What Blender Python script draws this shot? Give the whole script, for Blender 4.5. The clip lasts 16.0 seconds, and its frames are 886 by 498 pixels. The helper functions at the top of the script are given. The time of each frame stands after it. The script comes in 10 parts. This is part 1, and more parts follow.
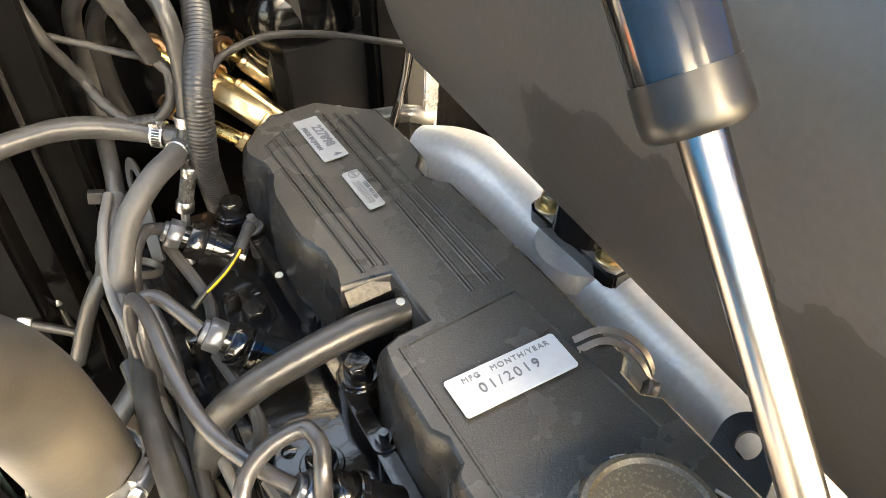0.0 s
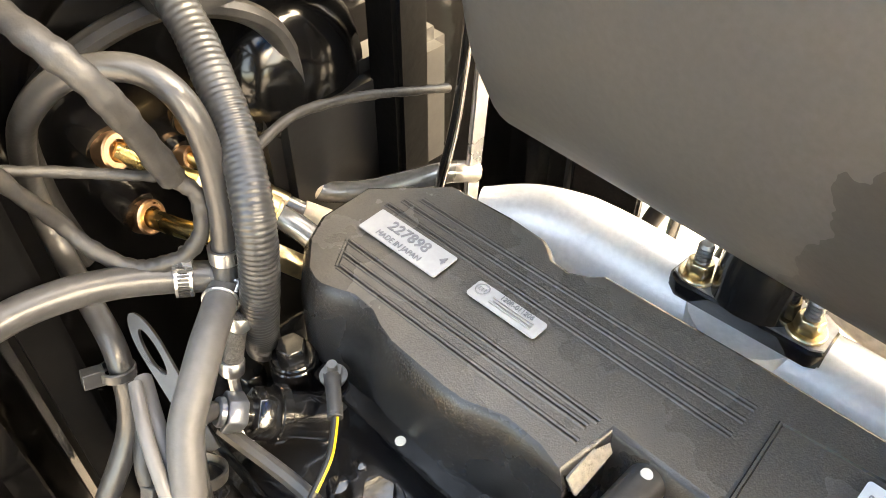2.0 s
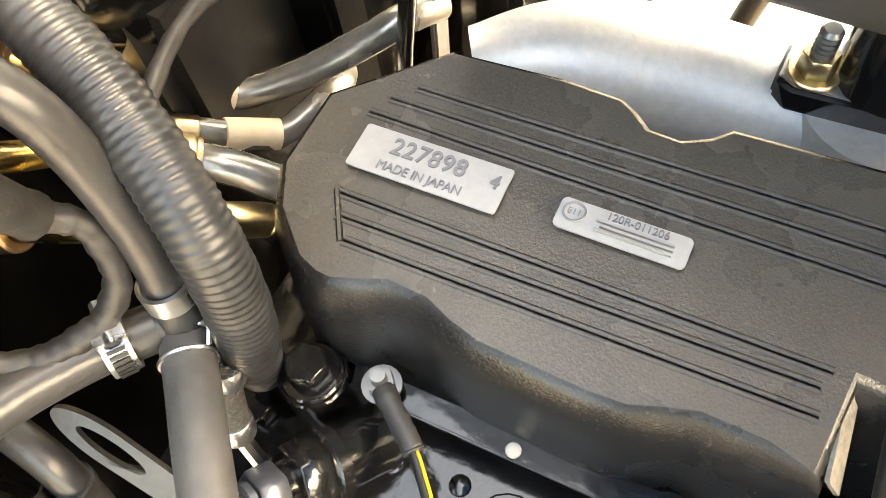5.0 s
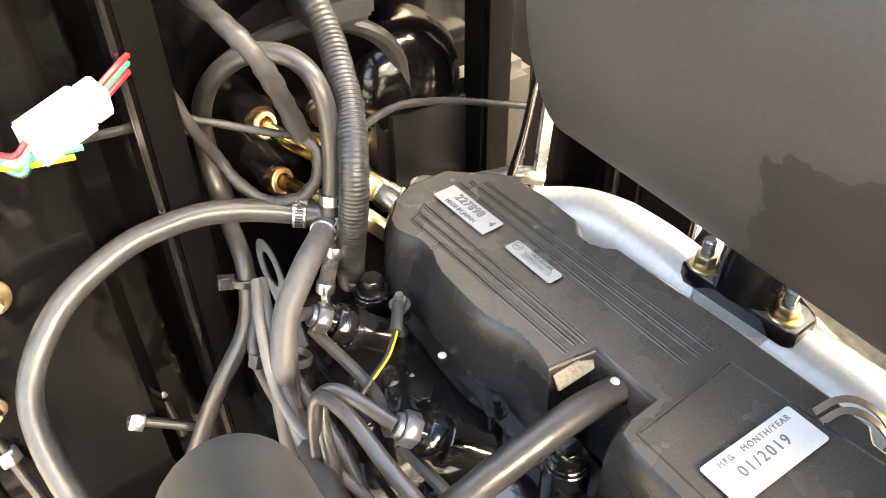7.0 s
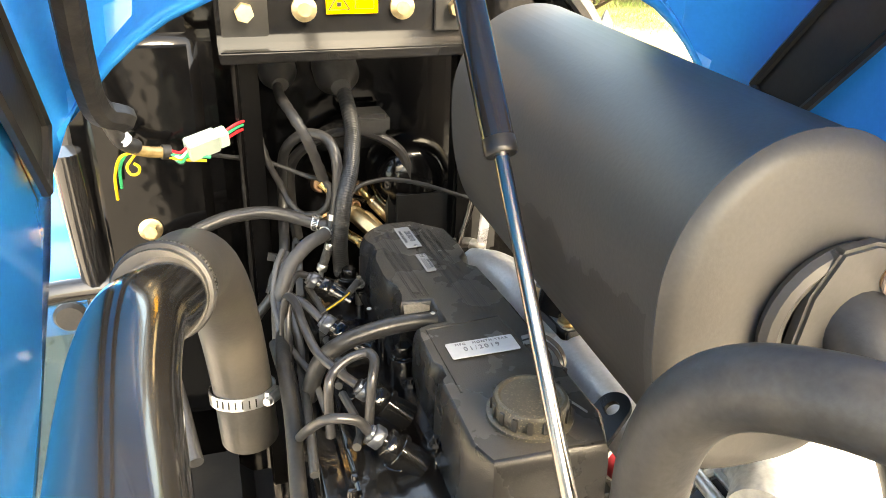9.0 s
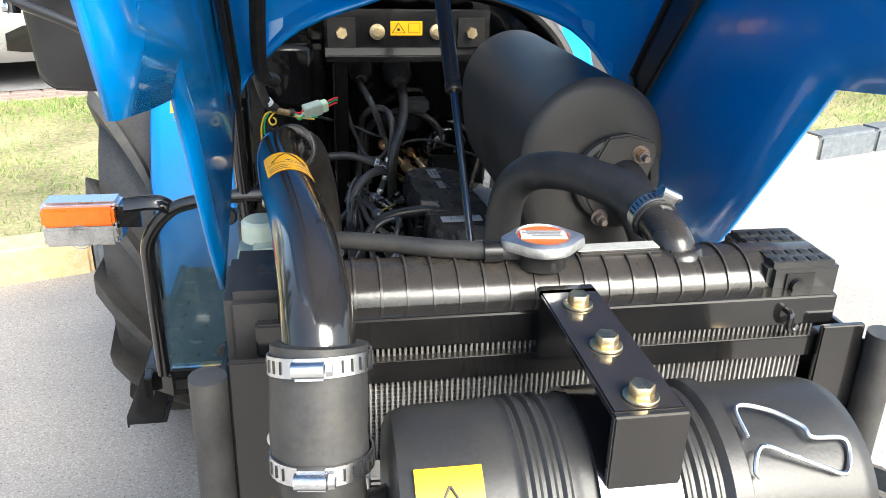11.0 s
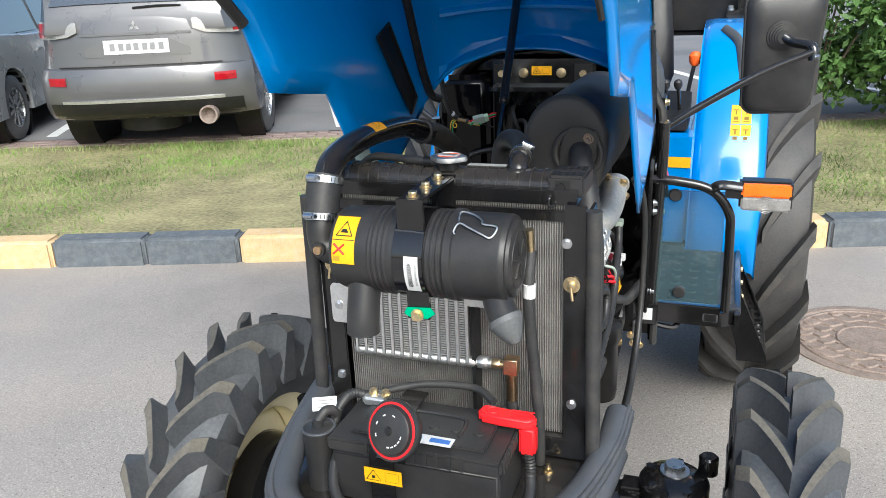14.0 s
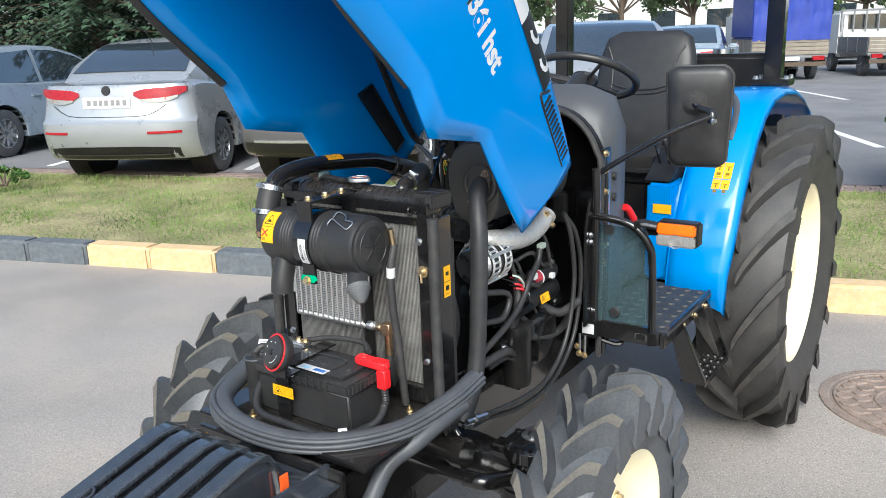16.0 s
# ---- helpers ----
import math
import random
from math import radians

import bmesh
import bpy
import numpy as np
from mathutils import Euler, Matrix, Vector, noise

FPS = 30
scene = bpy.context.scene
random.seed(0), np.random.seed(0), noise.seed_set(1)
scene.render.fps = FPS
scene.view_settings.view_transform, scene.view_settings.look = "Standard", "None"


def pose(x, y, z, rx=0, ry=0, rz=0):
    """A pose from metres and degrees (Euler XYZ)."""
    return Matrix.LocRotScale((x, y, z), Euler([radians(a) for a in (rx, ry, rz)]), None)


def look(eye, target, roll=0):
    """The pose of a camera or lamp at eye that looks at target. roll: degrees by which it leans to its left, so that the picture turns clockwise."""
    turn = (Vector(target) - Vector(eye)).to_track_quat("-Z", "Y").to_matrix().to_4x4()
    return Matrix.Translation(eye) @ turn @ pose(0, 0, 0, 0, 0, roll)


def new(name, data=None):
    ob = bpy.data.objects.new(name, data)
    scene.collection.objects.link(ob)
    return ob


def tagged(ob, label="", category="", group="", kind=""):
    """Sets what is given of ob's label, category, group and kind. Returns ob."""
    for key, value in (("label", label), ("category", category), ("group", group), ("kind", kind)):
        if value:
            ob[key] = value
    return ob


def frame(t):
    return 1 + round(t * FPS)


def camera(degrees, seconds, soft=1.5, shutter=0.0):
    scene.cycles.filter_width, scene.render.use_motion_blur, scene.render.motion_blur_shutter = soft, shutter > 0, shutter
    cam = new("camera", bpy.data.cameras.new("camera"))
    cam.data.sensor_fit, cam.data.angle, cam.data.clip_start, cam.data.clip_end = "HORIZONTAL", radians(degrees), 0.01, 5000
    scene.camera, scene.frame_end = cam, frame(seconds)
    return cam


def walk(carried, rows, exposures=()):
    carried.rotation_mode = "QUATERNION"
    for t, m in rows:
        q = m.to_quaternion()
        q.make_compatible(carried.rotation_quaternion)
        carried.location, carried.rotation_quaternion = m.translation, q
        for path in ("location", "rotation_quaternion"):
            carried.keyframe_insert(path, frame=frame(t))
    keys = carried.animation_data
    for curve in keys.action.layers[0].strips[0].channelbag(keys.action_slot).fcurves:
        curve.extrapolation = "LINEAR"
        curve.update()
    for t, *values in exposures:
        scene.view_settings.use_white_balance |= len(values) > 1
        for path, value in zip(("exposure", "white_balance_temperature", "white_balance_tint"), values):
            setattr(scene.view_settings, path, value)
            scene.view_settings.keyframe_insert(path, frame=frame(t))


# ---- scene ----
cam = camera(58.3, 16.0, soft=0.8)
PATH = [
    (0.0, -0.0886, 0.3052, 1.2609, 47.18, 0.95, -27.50),
    (0.5, -0.1034, 0.3399, 1.2594, 47.45, -0.68, -33.01),
    (1.0, -0.1194, 0.3782, 1.2599, 47.58, -1.60, -36.17),
    (1.5, -0.1263, 0.4251, 1.2526, 46.98, -1.57, -39.35),
    (2.0, -0.1332, 0.4755, 1.2358, 45.41, -0.04, -43.39),
    (2.5, -0.1291, 0.5249, 1.2208, 42.10, 2.21, -47.87),
    (3.0, -0.1116, 0.5620, 1.1989, 37.72, 3.76, -52.86),
    (5.5, -0.0818, 0.5769, 1.1820, 29.09, 5.28, -61.56),
    (6.0, -0.1182, 0.5319, 1.1972, 34.63, 3.44, -54.58),
    (6.5, -0.1514, 0.4646, 1.2371, 43.45, 2.65, -43.33),
    (7.0, -0.1724, 0.3803, 1.2651, 49.84, 0.71, -32.71),
    (7.5, -0.1629, 0.2966, 1.2792, 53.01, -0.11, -24.29),
    (8.0, -0.1396, 0.2226, 1.2983, 56.96, -1.08, -21.04),
    (10.5, -0.1652, -0.3263, 1.3584, 67.11, -1.25, -10.90),
    (11.0, -0.1551, -0.4355, 1.3664, 66.90, -1.29, -9.08),
    (11.5, -0.0877, -0.5623, 1.3633, 66.57, -1.27, -4.56),
    (12.0, -0.0505, -0.6807, 1.3756, 66.90, -0.53, 1.25),
    (12.5, -0.0027, -0.8086, 1.3830, 67.81, 0.73, 5.33),
    (13.0, 0.0888, -0.9487, 1.4084, 69.07, 1.81, 8.60),
    (13.5, 0.2085, -1.0258, 1.4274, 69.93, 2.70, 12.63),
    (14.0, 0.3879, -1.0733, 1.4269, 70.87, 2.39, 19.34),
    (14.5, 0.5398, -1.1389, 1.4334, 71.84, 2.42, 23.11),
    (15.0, 0.7110, -1.2232, 1.4448, 72.99, 2.55, 26.13),
    (15.5, 0.8841, -1.2733, 1.4597, 74.18, 2.59, 30.30),
    (16.0, 1.1109, -1.2590, 1.4500, 75.20, 1.82, 34.25),
]
walk(cam, [(t, pose(x, y, z, rx, ry, rz)) for t, x, y, z, rx, ry, rz in PATH],
     [(0.0, 4.36, 9600, 6), (1.0, 4.82, 9400, 7), (3.2, 4.90, 10500, 7), (5.5, 4.74, 11000, 6), (7.0, 4.84, 9600, 7), (8.2, 4.28, 9500, 6), (10.3, 2.65, 7000, 4), (11.0, 1.70, 6250, 4), (12.0, 0.94, 6150, 3), (13.0, 0.62, 6000, 4), (16.0, 0.52, 5850, 4)])

# ---- world and sun ----
world = bpy.data.worlds.new("sky")
scene.world = world
world.use_nodes = True
wn = world.node_tree.nodes
sky = wn.new("ShaderNodeTexSky")
sky.sky_type, sky.sun_disc = "NISHITA", False
sky.sun_elevation, sky.sun_rotation = radians(40), radians(150)
sky.air_density, sky.dust_density, sky.ozone_density = 1.0, 4.0, 1.0
world.node_tree.links.new(sky.outputs[0], wn["Background"].inputs[0])
wn["Background"].inputs[1].default_value = 0.15
sun_data = bpy.data.lights.new("sun", "SUN")
sun_data.energy, sun_data.angle, sun_data.color = 2.9, radians(40), (1.0, 0.94, 0.86)
sun_ob = new("sun", sun_data)
sun_ob.matrix_basis = look((2.0, -3.5, 3.5), (0, 0, 0))


# ---- materials ----
def mat(name, col, rough=0.5, metal=0.0, var=0.2, scale=9.0, grain=160.0, bump=0.08, coat=0.0, spec=0.5, dust=0.0,
        dust_col=(0.17, 0.15, 0.12), lit_dust=0.0, alpha=0.0, ior=1.45, rvar=0.12, lit_dust_from=0.35):
    m = bpy.data.materials.new(name)
    m.use_nodes = True
    nt = m.node_tree
    n, l = nt.nodes, nt.links
    b = n["Principled BSDF"]
    tc = n.new("ShaderNodeTexCoord")
    big = n.new("ShaderNodeTexNoise")
    big.inputs["Scale"].default_value, big.inputs["Detail"].default_value = scale, 5
    fine = n.new("ShaderNodeTexNoise")
    fine.inputs["Scale"].default_value, fine.inputs["Detail"].default_value = grain, 3
    l.new(tc.outputs["Object"], big.inputs["Vector"])
    l.new(tc.outputs["Object"], fine.inputs["Vector"])
    add = n.new("ShaderNodeMath")
    add.operation = "ADD"
    l.new(big.outputs["Fac"], add.inputs[0])
    l.new(fine.outputs["Fac"], add.inputs[1])
    ramp = n.new("ShaderNodeMapRange")
    ramp.inputs[1].default_value, ramp.inputs[2].default_value = 0.7, 1.3
    l.new(add.outputs[0], ramp.inputs[0])
    mix = n.new("ShaderNodeMix")
    mix.data_type = "RGBA"
    l.new(ramp.outputs[0], mix.inputs["Factor"])
    mix.inputs["A"].default_value = (*[c * (1 - var) for c in col], 1)
    mix.inputs["B"].default_value = (*[min(1, c * (1 + var)) for c in col], 1)
    out = mix.outputs["Result"]
    if dust:
        dn = n.new("ShaderNodeTexNoise")
        dn.inputs["Scale"].default_value, dn.inputs["Detail"].default_value = scale * 2.3, 8
        l.new(tc.outputs["Object"], dn.inputs["Vector"])
        dr = n.new("ShaderNodeMapRange")
        dr.inputs[1].default_value, dr.inputs[2].default_value, dr.inputs[4].default_value = 0.42, 0.75, dust
        l.new(dn.outputs["Fac"], dr.inputs[0])
        dm = n.new("ShaderNodeMix")
        dm.data_type = "RGBA"
        l.new(dr.outputs[0], dm.inputs["Factor"])
        l.new(out, dm.inputs["A"])
        dm.inputs["B"].default_value = (*dust_col, 1)
        out = dm.outputs["Result"]
    # Pale dust on upward faces; also paints in how light brightens the tops.
    if lit_dust:
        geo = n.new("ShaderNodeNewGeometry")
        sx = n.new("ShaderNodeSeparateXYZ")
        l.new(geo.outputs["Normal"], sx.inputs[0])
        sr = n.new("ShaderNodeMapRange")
        sr.inputs[1].default_value, sr.inputs[2].default_value, sr.inputs[4].default_value = lit_dust_from, 0.985, lit_dust
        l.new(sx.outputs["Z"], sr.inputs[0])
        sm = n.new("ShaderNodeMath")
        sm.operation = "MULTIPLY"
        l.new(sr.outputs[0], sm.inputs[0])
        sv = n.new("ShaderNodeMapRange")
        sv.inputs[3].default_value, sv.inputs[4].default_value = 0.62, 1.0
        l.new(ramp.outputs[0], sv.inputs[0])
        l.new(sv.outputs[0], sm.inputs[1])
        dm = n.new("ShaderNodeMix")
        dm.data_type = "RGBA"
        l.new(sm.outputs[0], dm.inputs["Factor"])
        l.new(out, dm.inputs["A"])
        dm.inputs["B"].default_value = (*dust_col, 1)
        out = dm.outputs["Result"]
    l.new(out, b.inputs["Base Color"])
    rr = n.new("ShaderNodeMapRange")
    rr.inputs[3].default_value, rr.inputs[4].default_value = max(0.02, rough - rvar), min(1, rough + rvar)
    l.new(big.outputs["Fac"], rr.inputs[0])
    l.new(rr.outputs[0], b.inputs["Roughness"])
    b.inputs["Metallic"].default_value = metal
    b.inputs["Specular IOR Level"].default_value = spec
    b.inputs["Coat Weight"].default_value = coat
    b.inputs["Coat Roughness"].default_value = 0.06
    b.inputs["IOR"].default_value = ior
    b.inputs["Transmission Weight"].default_value = alpha
    if bump:
        bp = n.new("ShaderNodeBump")
        bp.inputs["Strength"].default_value, bp.inputs["Distance"].default_value = bump, 0.002
        l.new(fine.outputs["Fac"], bp.inputs["Height"])
        l.new(bp.outputs[0], b.inputs["Normal"])
    return m


def speckle(m, scale, low, high, col, most=1.0):
    """Scatter fine grains of another colour over a material."""
    nt = m.node_tree
    n, l = nt.nodes, nt.links
    b = n["Principled BSDF"]
    src = b.inputs["Base Color"].links[0].from_socket
    tc = n.new("ShaderNodeTexCoord")
    nz = n.new("ShaderNodeTexNoise")
    nz.inputs["Scale"].default_value, nz.inputs["Detail"].default_value = scale, 2
    l.new(tc.outputs["Object"], nz.inputs["Vector"])
    r = n.new("ShaderNodeMapRange")
    r.inputs[1].default_value, r.inputs[2].default_value, r.inputs[4].default_value = low, high, most
    l.new(nz.outputs["Fac"], r.inputs[0])
    mx = n.new("ShaderNodeMix")
    mx.data_type = "RGBA"
    l.new(r.outputs[0], mx.inputs["Factor"])
    l.new(src, mx.inputs["A"])
    mx.inputs["B"].default_value = (*col, 1)
    l.new(mx.outputs["Result"], b.inputs["Base Color"])
    return m


BLUE = mat("blue_paint", (0.004, 0.212, 0.62), 0.22, 0, 0.05, 4, 300, 0.01, coat=0.6, rvar=0.05)
BLACK = mat("black_gloss_paint", (0.008, 0.008, 0.0085), 0.16, 0, 0.3, 8, 200, 0.03, coat=0.6, dust=0.05, lit_dust=0.12, dust_col=(0.15, 0.13, 0.11))
SATIN = mat("black_satin_paint", (0.010, 0.010, 0.0105), 0.34, 0, 0.3, 10, 220, 0.05, dust=0.06)
CAST = mat("black_cast_iron", (0.006, 0.006, 0.0065), 0.14, 0, 0.4, 30, 110, 0.22, coat=0.4, dust=0.02)
PLASTIC = mat("black_plastic", (0.024, 0.024, 0.025), 0.38, 0, 0.2, 14, 420, 0.06, dust=0.08)
COVER = mat("textured_black_plastic", (0.016, 0.016, 0.017), 0.27, 0, 0.25, 30, 1500, 0.16, dust=0.05, dust_col=(0.082, 0.074, 0.064), lit_dust=0.95, lit_dust_from=0.86)
speckle(COVER, 1100, 0.58, 0.78, (0.11, 0.10, 0.088), 0.28)
MUFFLER = mat("matt_dark_grey_paint", (0.050, 0.049, 0.048), 0.5, 0, 0.12, 5, 350, 0.05, dust=0.10, dust_col=(0.14, 0.11, 0.08))
CASTGLOSS = mat("glossy_black_cast_paint", (0.032, 0.036, 0.043), 0.15, 0, 0.3, 20, 90, 0.14, coat=1.0, spec=1.0, dust=0.04)
ENAMEL = mat("black_enamel_sheet", (0.0022, 0.0022, 0.0025), 0.10, 0, 0.3, 8, 13, 1.3, spec=0.38, dust=0.01)
PALECABLE = mat("pale_grey_sleeve", (0.07, 0.07, 0.073), 0.45, 0, 0.15, 30, 200, 0.05, dust=0.2)
RUBBER = mat("black_rubber", (0.03, 0.03, 0.031), 0.5, 0, 0.25, 18, 300, 0.08, dust=0.15)
HOSE = mat("grey_rubber_hose", (0.026, 0.026, 0.027), 0.34, 0, 0.3, 22, 260, 0.12, dust=0.08, dust_col=(0.115, 0.108, 0.098), lit_dust=0.15)
FOAM = mat("dark_foam_rubber", (0.058, 0.063, 0.072), 0.42, 0, 0.2, 16, 420, 0.15, dust=0.12)
GREYHOSE = mat("charcoal_heat_hose", (0.05, 0.05, 0.052), 0.55, 0, 0.2, 18, 300, 0.1, dust=0.12)
TYRE = mat("tyre_rubber", (0.070, 0.075, 0.083), 0.42, 0, 0.3, 7, 160, 0.12, dust=0.45, dust_col=(0.125, 0.12, 0.115))
TYREREAR = mat("worn_tyre_rubber", (0.040, 0.039, 0.039), 0.5, 0, 0.3, 7, 160, 0.12, dust=0.4, dust_col=(0.095, 0.085, 0.075))
LUGREAR = mat("scuffed_lug_rubber", (0.045, 0.044, 0.043), 0.65, 0, 0.35, 9, 160, 0.2, dust=0.5, dust_col=(0.12, 0.105, 0.085))
POST = mat("dull_black_paint", (0.0020, 0.0020, 0.0022), 0.34, 0, 0.3, 10, 160, 0.1, spec=0.12)
LUGTOP = mat("dusty_lug_rubber", (0.100, 0.092, 0.078), 0.85, 0, 0.3, 12, 180, 0.25, dust=0.4, dust_col=(0.17, 0.155, 0.125))
CREAM = mat("cream_rim_paint", (0.86, 0.78, 0.53), 0.4, 0, 0.05, 6, 200, 0.02, coat=0.2)
STEEL = mat("zinc_steel", (0.62, 0.63, 0.65), 0.3, 1, 0.12, 40, 250, 0.06)
CHROME = mat("chrome_rod", (0.27, 0.25, 0.235), 0.25, 1, 0.05, 20, 200, 0.01, rvar=0.04)
ALU = mat("cast_aluminium", (0.8, 0.8, 0.79), 0.42, 1, 0.12, 18, 260, 0.2)
ALUPAINT = mat("silver_manifold_paint", (0.74, 0.73, 0.71), 0.42, 0.4, 0.1, 14, 320, 0.10, dust=0.10, dust_col=(0.4, 0.33, 0.25))
BRASS = mat("yellow_zinc_plating", (0.76, 0.60, 0.36), 0.36, 1, 0.25, 45, 200, 0.08)
COPPER = mat("brass_fitting", (0.60, 0.41, 0.24), 0.32, 1, 0.25, 45, 200, 0.08)
FIN = mat("radiator_fins", (0.34, 0.335, 0.325), 0.45, 0.5, 0.3, 30, 300, 0.1, dust=0.2)
YELLOW = mat("yellow_sticker", (0.90, 0.43, 0.005), 0.4, 0, 0.05, 20, 200, 0.01)
WHITE = mat("white_sticker", (0.6, 0.6, 0.6), 0.4, 0, 0.06, 30, 300, 0.02)
GREYLAB = mat("silver_grey_sticker", (0.36, 0.355, 0.35), 0.42, 0.15, 0.08, 30, 400, 0.03)
INK = mat("black_ink", (0.012, 0.012, 0.012), 0.5, 0, 0.1, 30, 200, 0.0)
INKGREY = mat("grey_ink", (0.21, 0.21, 0.21), 0.5, 0, 0.1, 30, 200, 0.0)
RED = mat("red_plastic", (0.72, 0.015, 0.02), 0.4, 0, 0.12, 15, 250, 0.03)
REDINK = mat("red_ink", (0.65, 0.03, 0.03), 0.5, 0, 0.1, 20, 200, 0.0)
ORANGE = mat("orange_lens", (0.95, 0.16, 0.005), 0.2, 0, 0.12, 60, 300, 0.3, coat=0.5)
CLEAR = mat("clear_lens", (0.40, 0.39, 0.37), 0.2, 0.5, 0.2, 80, 300, 0.4, coat=0.5)
ORANGEKNOB = mat("orange_plastic", (0.9, 0.13, 0.02), 0.4, 0, 0.06, 20, 200, 0.02)
GREEN = mat("green_tape", (0.0, 0.35, 0.17), 0.45, 0, 0.15, 25, 200, 0.05)
LABELGREY = mat("pale_grey_label", (0.42, 0.42, 0.40), 0.45, 0, 0.12, 40, 300, 0.02)
LABELINK = mat("grey_label_ink", (0.16, 0.16, 0.17), 0.5, 0, 0.1, 30, 200, 0.0)
NYLON = mat("white_nylon", (0.37, 0.43, 0.37), 0.35, 0, 0.06, 25, 200, 0.02)
TAPE = mat("harness_tape", (0.013, 0.013, 0.014), 0.5, 0, 0.25, 40, 200, 0.25, dust=0.1)
WIRER = mat("red_wire", (0.6, 0.02, 0.03), 0.4, 0, 0.1, 30, 200, 0.0)
WIREG = mat("green_wire", (0.02, 0.4, 0.16), 0.4, 0, 0.1, 30, 200, 0.0)
WIREY = mat("yellow_wire", (0.55, 0.36, 0.02), 0.4, 0, 0.1, 30, 200, 0.0)
SEAT = mat("black_vinyl", (0.019, 0.019, 0.020), 0.40, 0, 0.2, 12, 500, 0.15, dust=0.06)
COWL = mat("dark_grey_plastic", (0.07, 0.073, 0.078), 0.45, 0, 0.1, 10, 600, 0.08)
SMOKE = mat("tinted_acrylic", (0.30, 0.44, 0.47), 0.03, 0, 0.02, 3, 50, 0.0, alpha=0.93, rvar=0.02)
MIRROR = mat("mirror_glass", (0.9, 0.9, 0.9), 0.02, 1, 0.0, 3, 50, 0.0, rvar=0.01)
GLASS = mat("car_glass", (0.03, 0.04, 0.05), 0.04, 0, 0.2, 2, 60, 0.0, spec=1.0, coat=0.8, ior=1.9, rvar=0.02)
SILVER = mat("silver_car_paint", (0.40, 0.42, 0.44), 0.3, 0.5, 0.04, 5, 900, 0.01, coat=0.8)
GREYCAR = mat("grey_car_paint", (0.13, 0.13, 0.135), 0.3, 0.4, 0.06, 5, 900, 0.01, coat=0.8)
BLUECAR = mat("bluish_silver_car_paint", (0.30, 0.36, 0.42), 0.3, 0.25, 0.06, 5, 900, 0.01, coat=0.8)
TAIL = mat("red_tail_lens", (0.30, 0.004, 0.010), 0.15, 0, 0.35, 30, 200, 0.05, coat=0.35)
TARP = mat("blue_tarpaulin", (0.030, 0.055, 0.30), 0.42, 0, 0.2, 4, 60, 0.3)
TRUCKGREY = mat("grey_truck_paint", (0.19, 0.2, 0.21), 0.5, 0, 0.2, 4, 100, 0.05, dust=0.3)
WALLW = mat("pale_render_wall", (0.62, 0.62, 0.6), 0.8, 0, 0.1, 1, 30, 0.1)
ROOFG = mat("grey_roof_sheet", (0.3, 0.31, 0.32), 0.6, 0, 0.1, 1, 30, 0.1)
BARK = mat("bark", (0.10, 0.075, 0.055), 0.9, 0, 0.35, 14, 90, 0.6)
LEAF = mat("shrub_leaf", (0.065, 0.13, 0.03), 0.55, 0, 0.6, 3, 60, 0.05)
NEEDLE = mat("spruce_needles", (0.055, 0.095, 0.055), 0.6, 0, 0.55, 3, 60, 0.05)
FARLEAF = mat("far_tree_leaf", (0.075, 0.12, 0.05), 0.7, 0, 0.5, 1.5, 20, 0.05)
BLADE = mat("grass_blade", (0.135, 0.22, 0.042), 0.6, 0, 0.7, 1.6, 30, 0.05, dust=0.6, dust_col=(0.42, 0.36, 0.21))
SOIL = mat("lawn_soil", (0.26, 0.235, 0.12), 0.95, 0, 0.5, 3, 40, 0.5, dust=0.5, dust_col=(0.26, 0.22, 0.12))
KERBY = mat("yellow_kerb_paint", (0.60, 0.42, 0.22), 0.75, 0, 0.18, 12, 120, 0.5, dust=0.7, dust_col=(0.60, 0.50, 0.34))
KERBD = mat("dark_grey_kerb_paint", (0.10, 0.115, 0.13), 0.75, 0, 0.2, 12, 120, 0.5, dust=0.35, dust_col=(0.25, 0.25, 0.25))
PAVER = mat("reddish_paver", (0.26, 0.19, 0.17), 0.85, 0, 0.25, 5, 90, 0.4, dust=0.4, dust_col=(0.3, 0.28, 0.25))
PAINT = mat("white_road_paint", (0.72, 0.72, 0.70), 0.8, 0, 0.1, 14, 120, 0.3, dust=0.3, dust_col=(0.35, 0.35, 0.35))
RUST = mat("rusty_cast_iron", (0.25, 0.195, 0.165), 0.75, 0.2, 0.3, 14, 120, 0.4, dust=0.4, dust_col=(0.30, 0.27, 0.23))


def asphalt(name, col, scale=1.0):
    m = mat(name, col, 0.85, 0, 0.30, 0.7, 260 * scale, 0.35, dust=0.8, dust_col=tuple(min(1, c * k) for c, k in zip(col, (1.32, 1.27, 1.2))))
    nt = m.node_tree
    n, l = nt.nodes, nt.links
    v = n.new("ShaderNodeTexVoronoi")
    v.inputs["Scale"].default_value = 130 * scale
    tc = n.new("ShaderNodeTexCoord")
    l.new(tc.outputs["Object"], v.inputs["Vector"])
    b = n["Principled BSDF"]
    src = b.inputs["Base Color"].links[0].from_socket
    sp = n.new("ShaderNodeMapRange")
    sp.inputs[1].default_value, sp.inputs[2].default_value = 0.05, 0.5
    sp.inputs[3].default_value, sp.inputs[4].default_value = 1.28, 0.86
    l.new(v.outputs["Distance"], sp.inputs[0])
    hs = n.new("ShaderNodeHueSaturation")
    l.new(sp.outputs[0], hs.inputs["Value"])
    l.new(src, hs.inputs["Color"])
    l.new(hs.outputs[0], b.inputs["Base Color"])
    bp = b.inputs["Normal"].links[0].from_node
    bp.inputs["Distance"].default_value = 0.0016
    l.new(v.outputs["Distance"], bp.inputs["Height"])
    return m


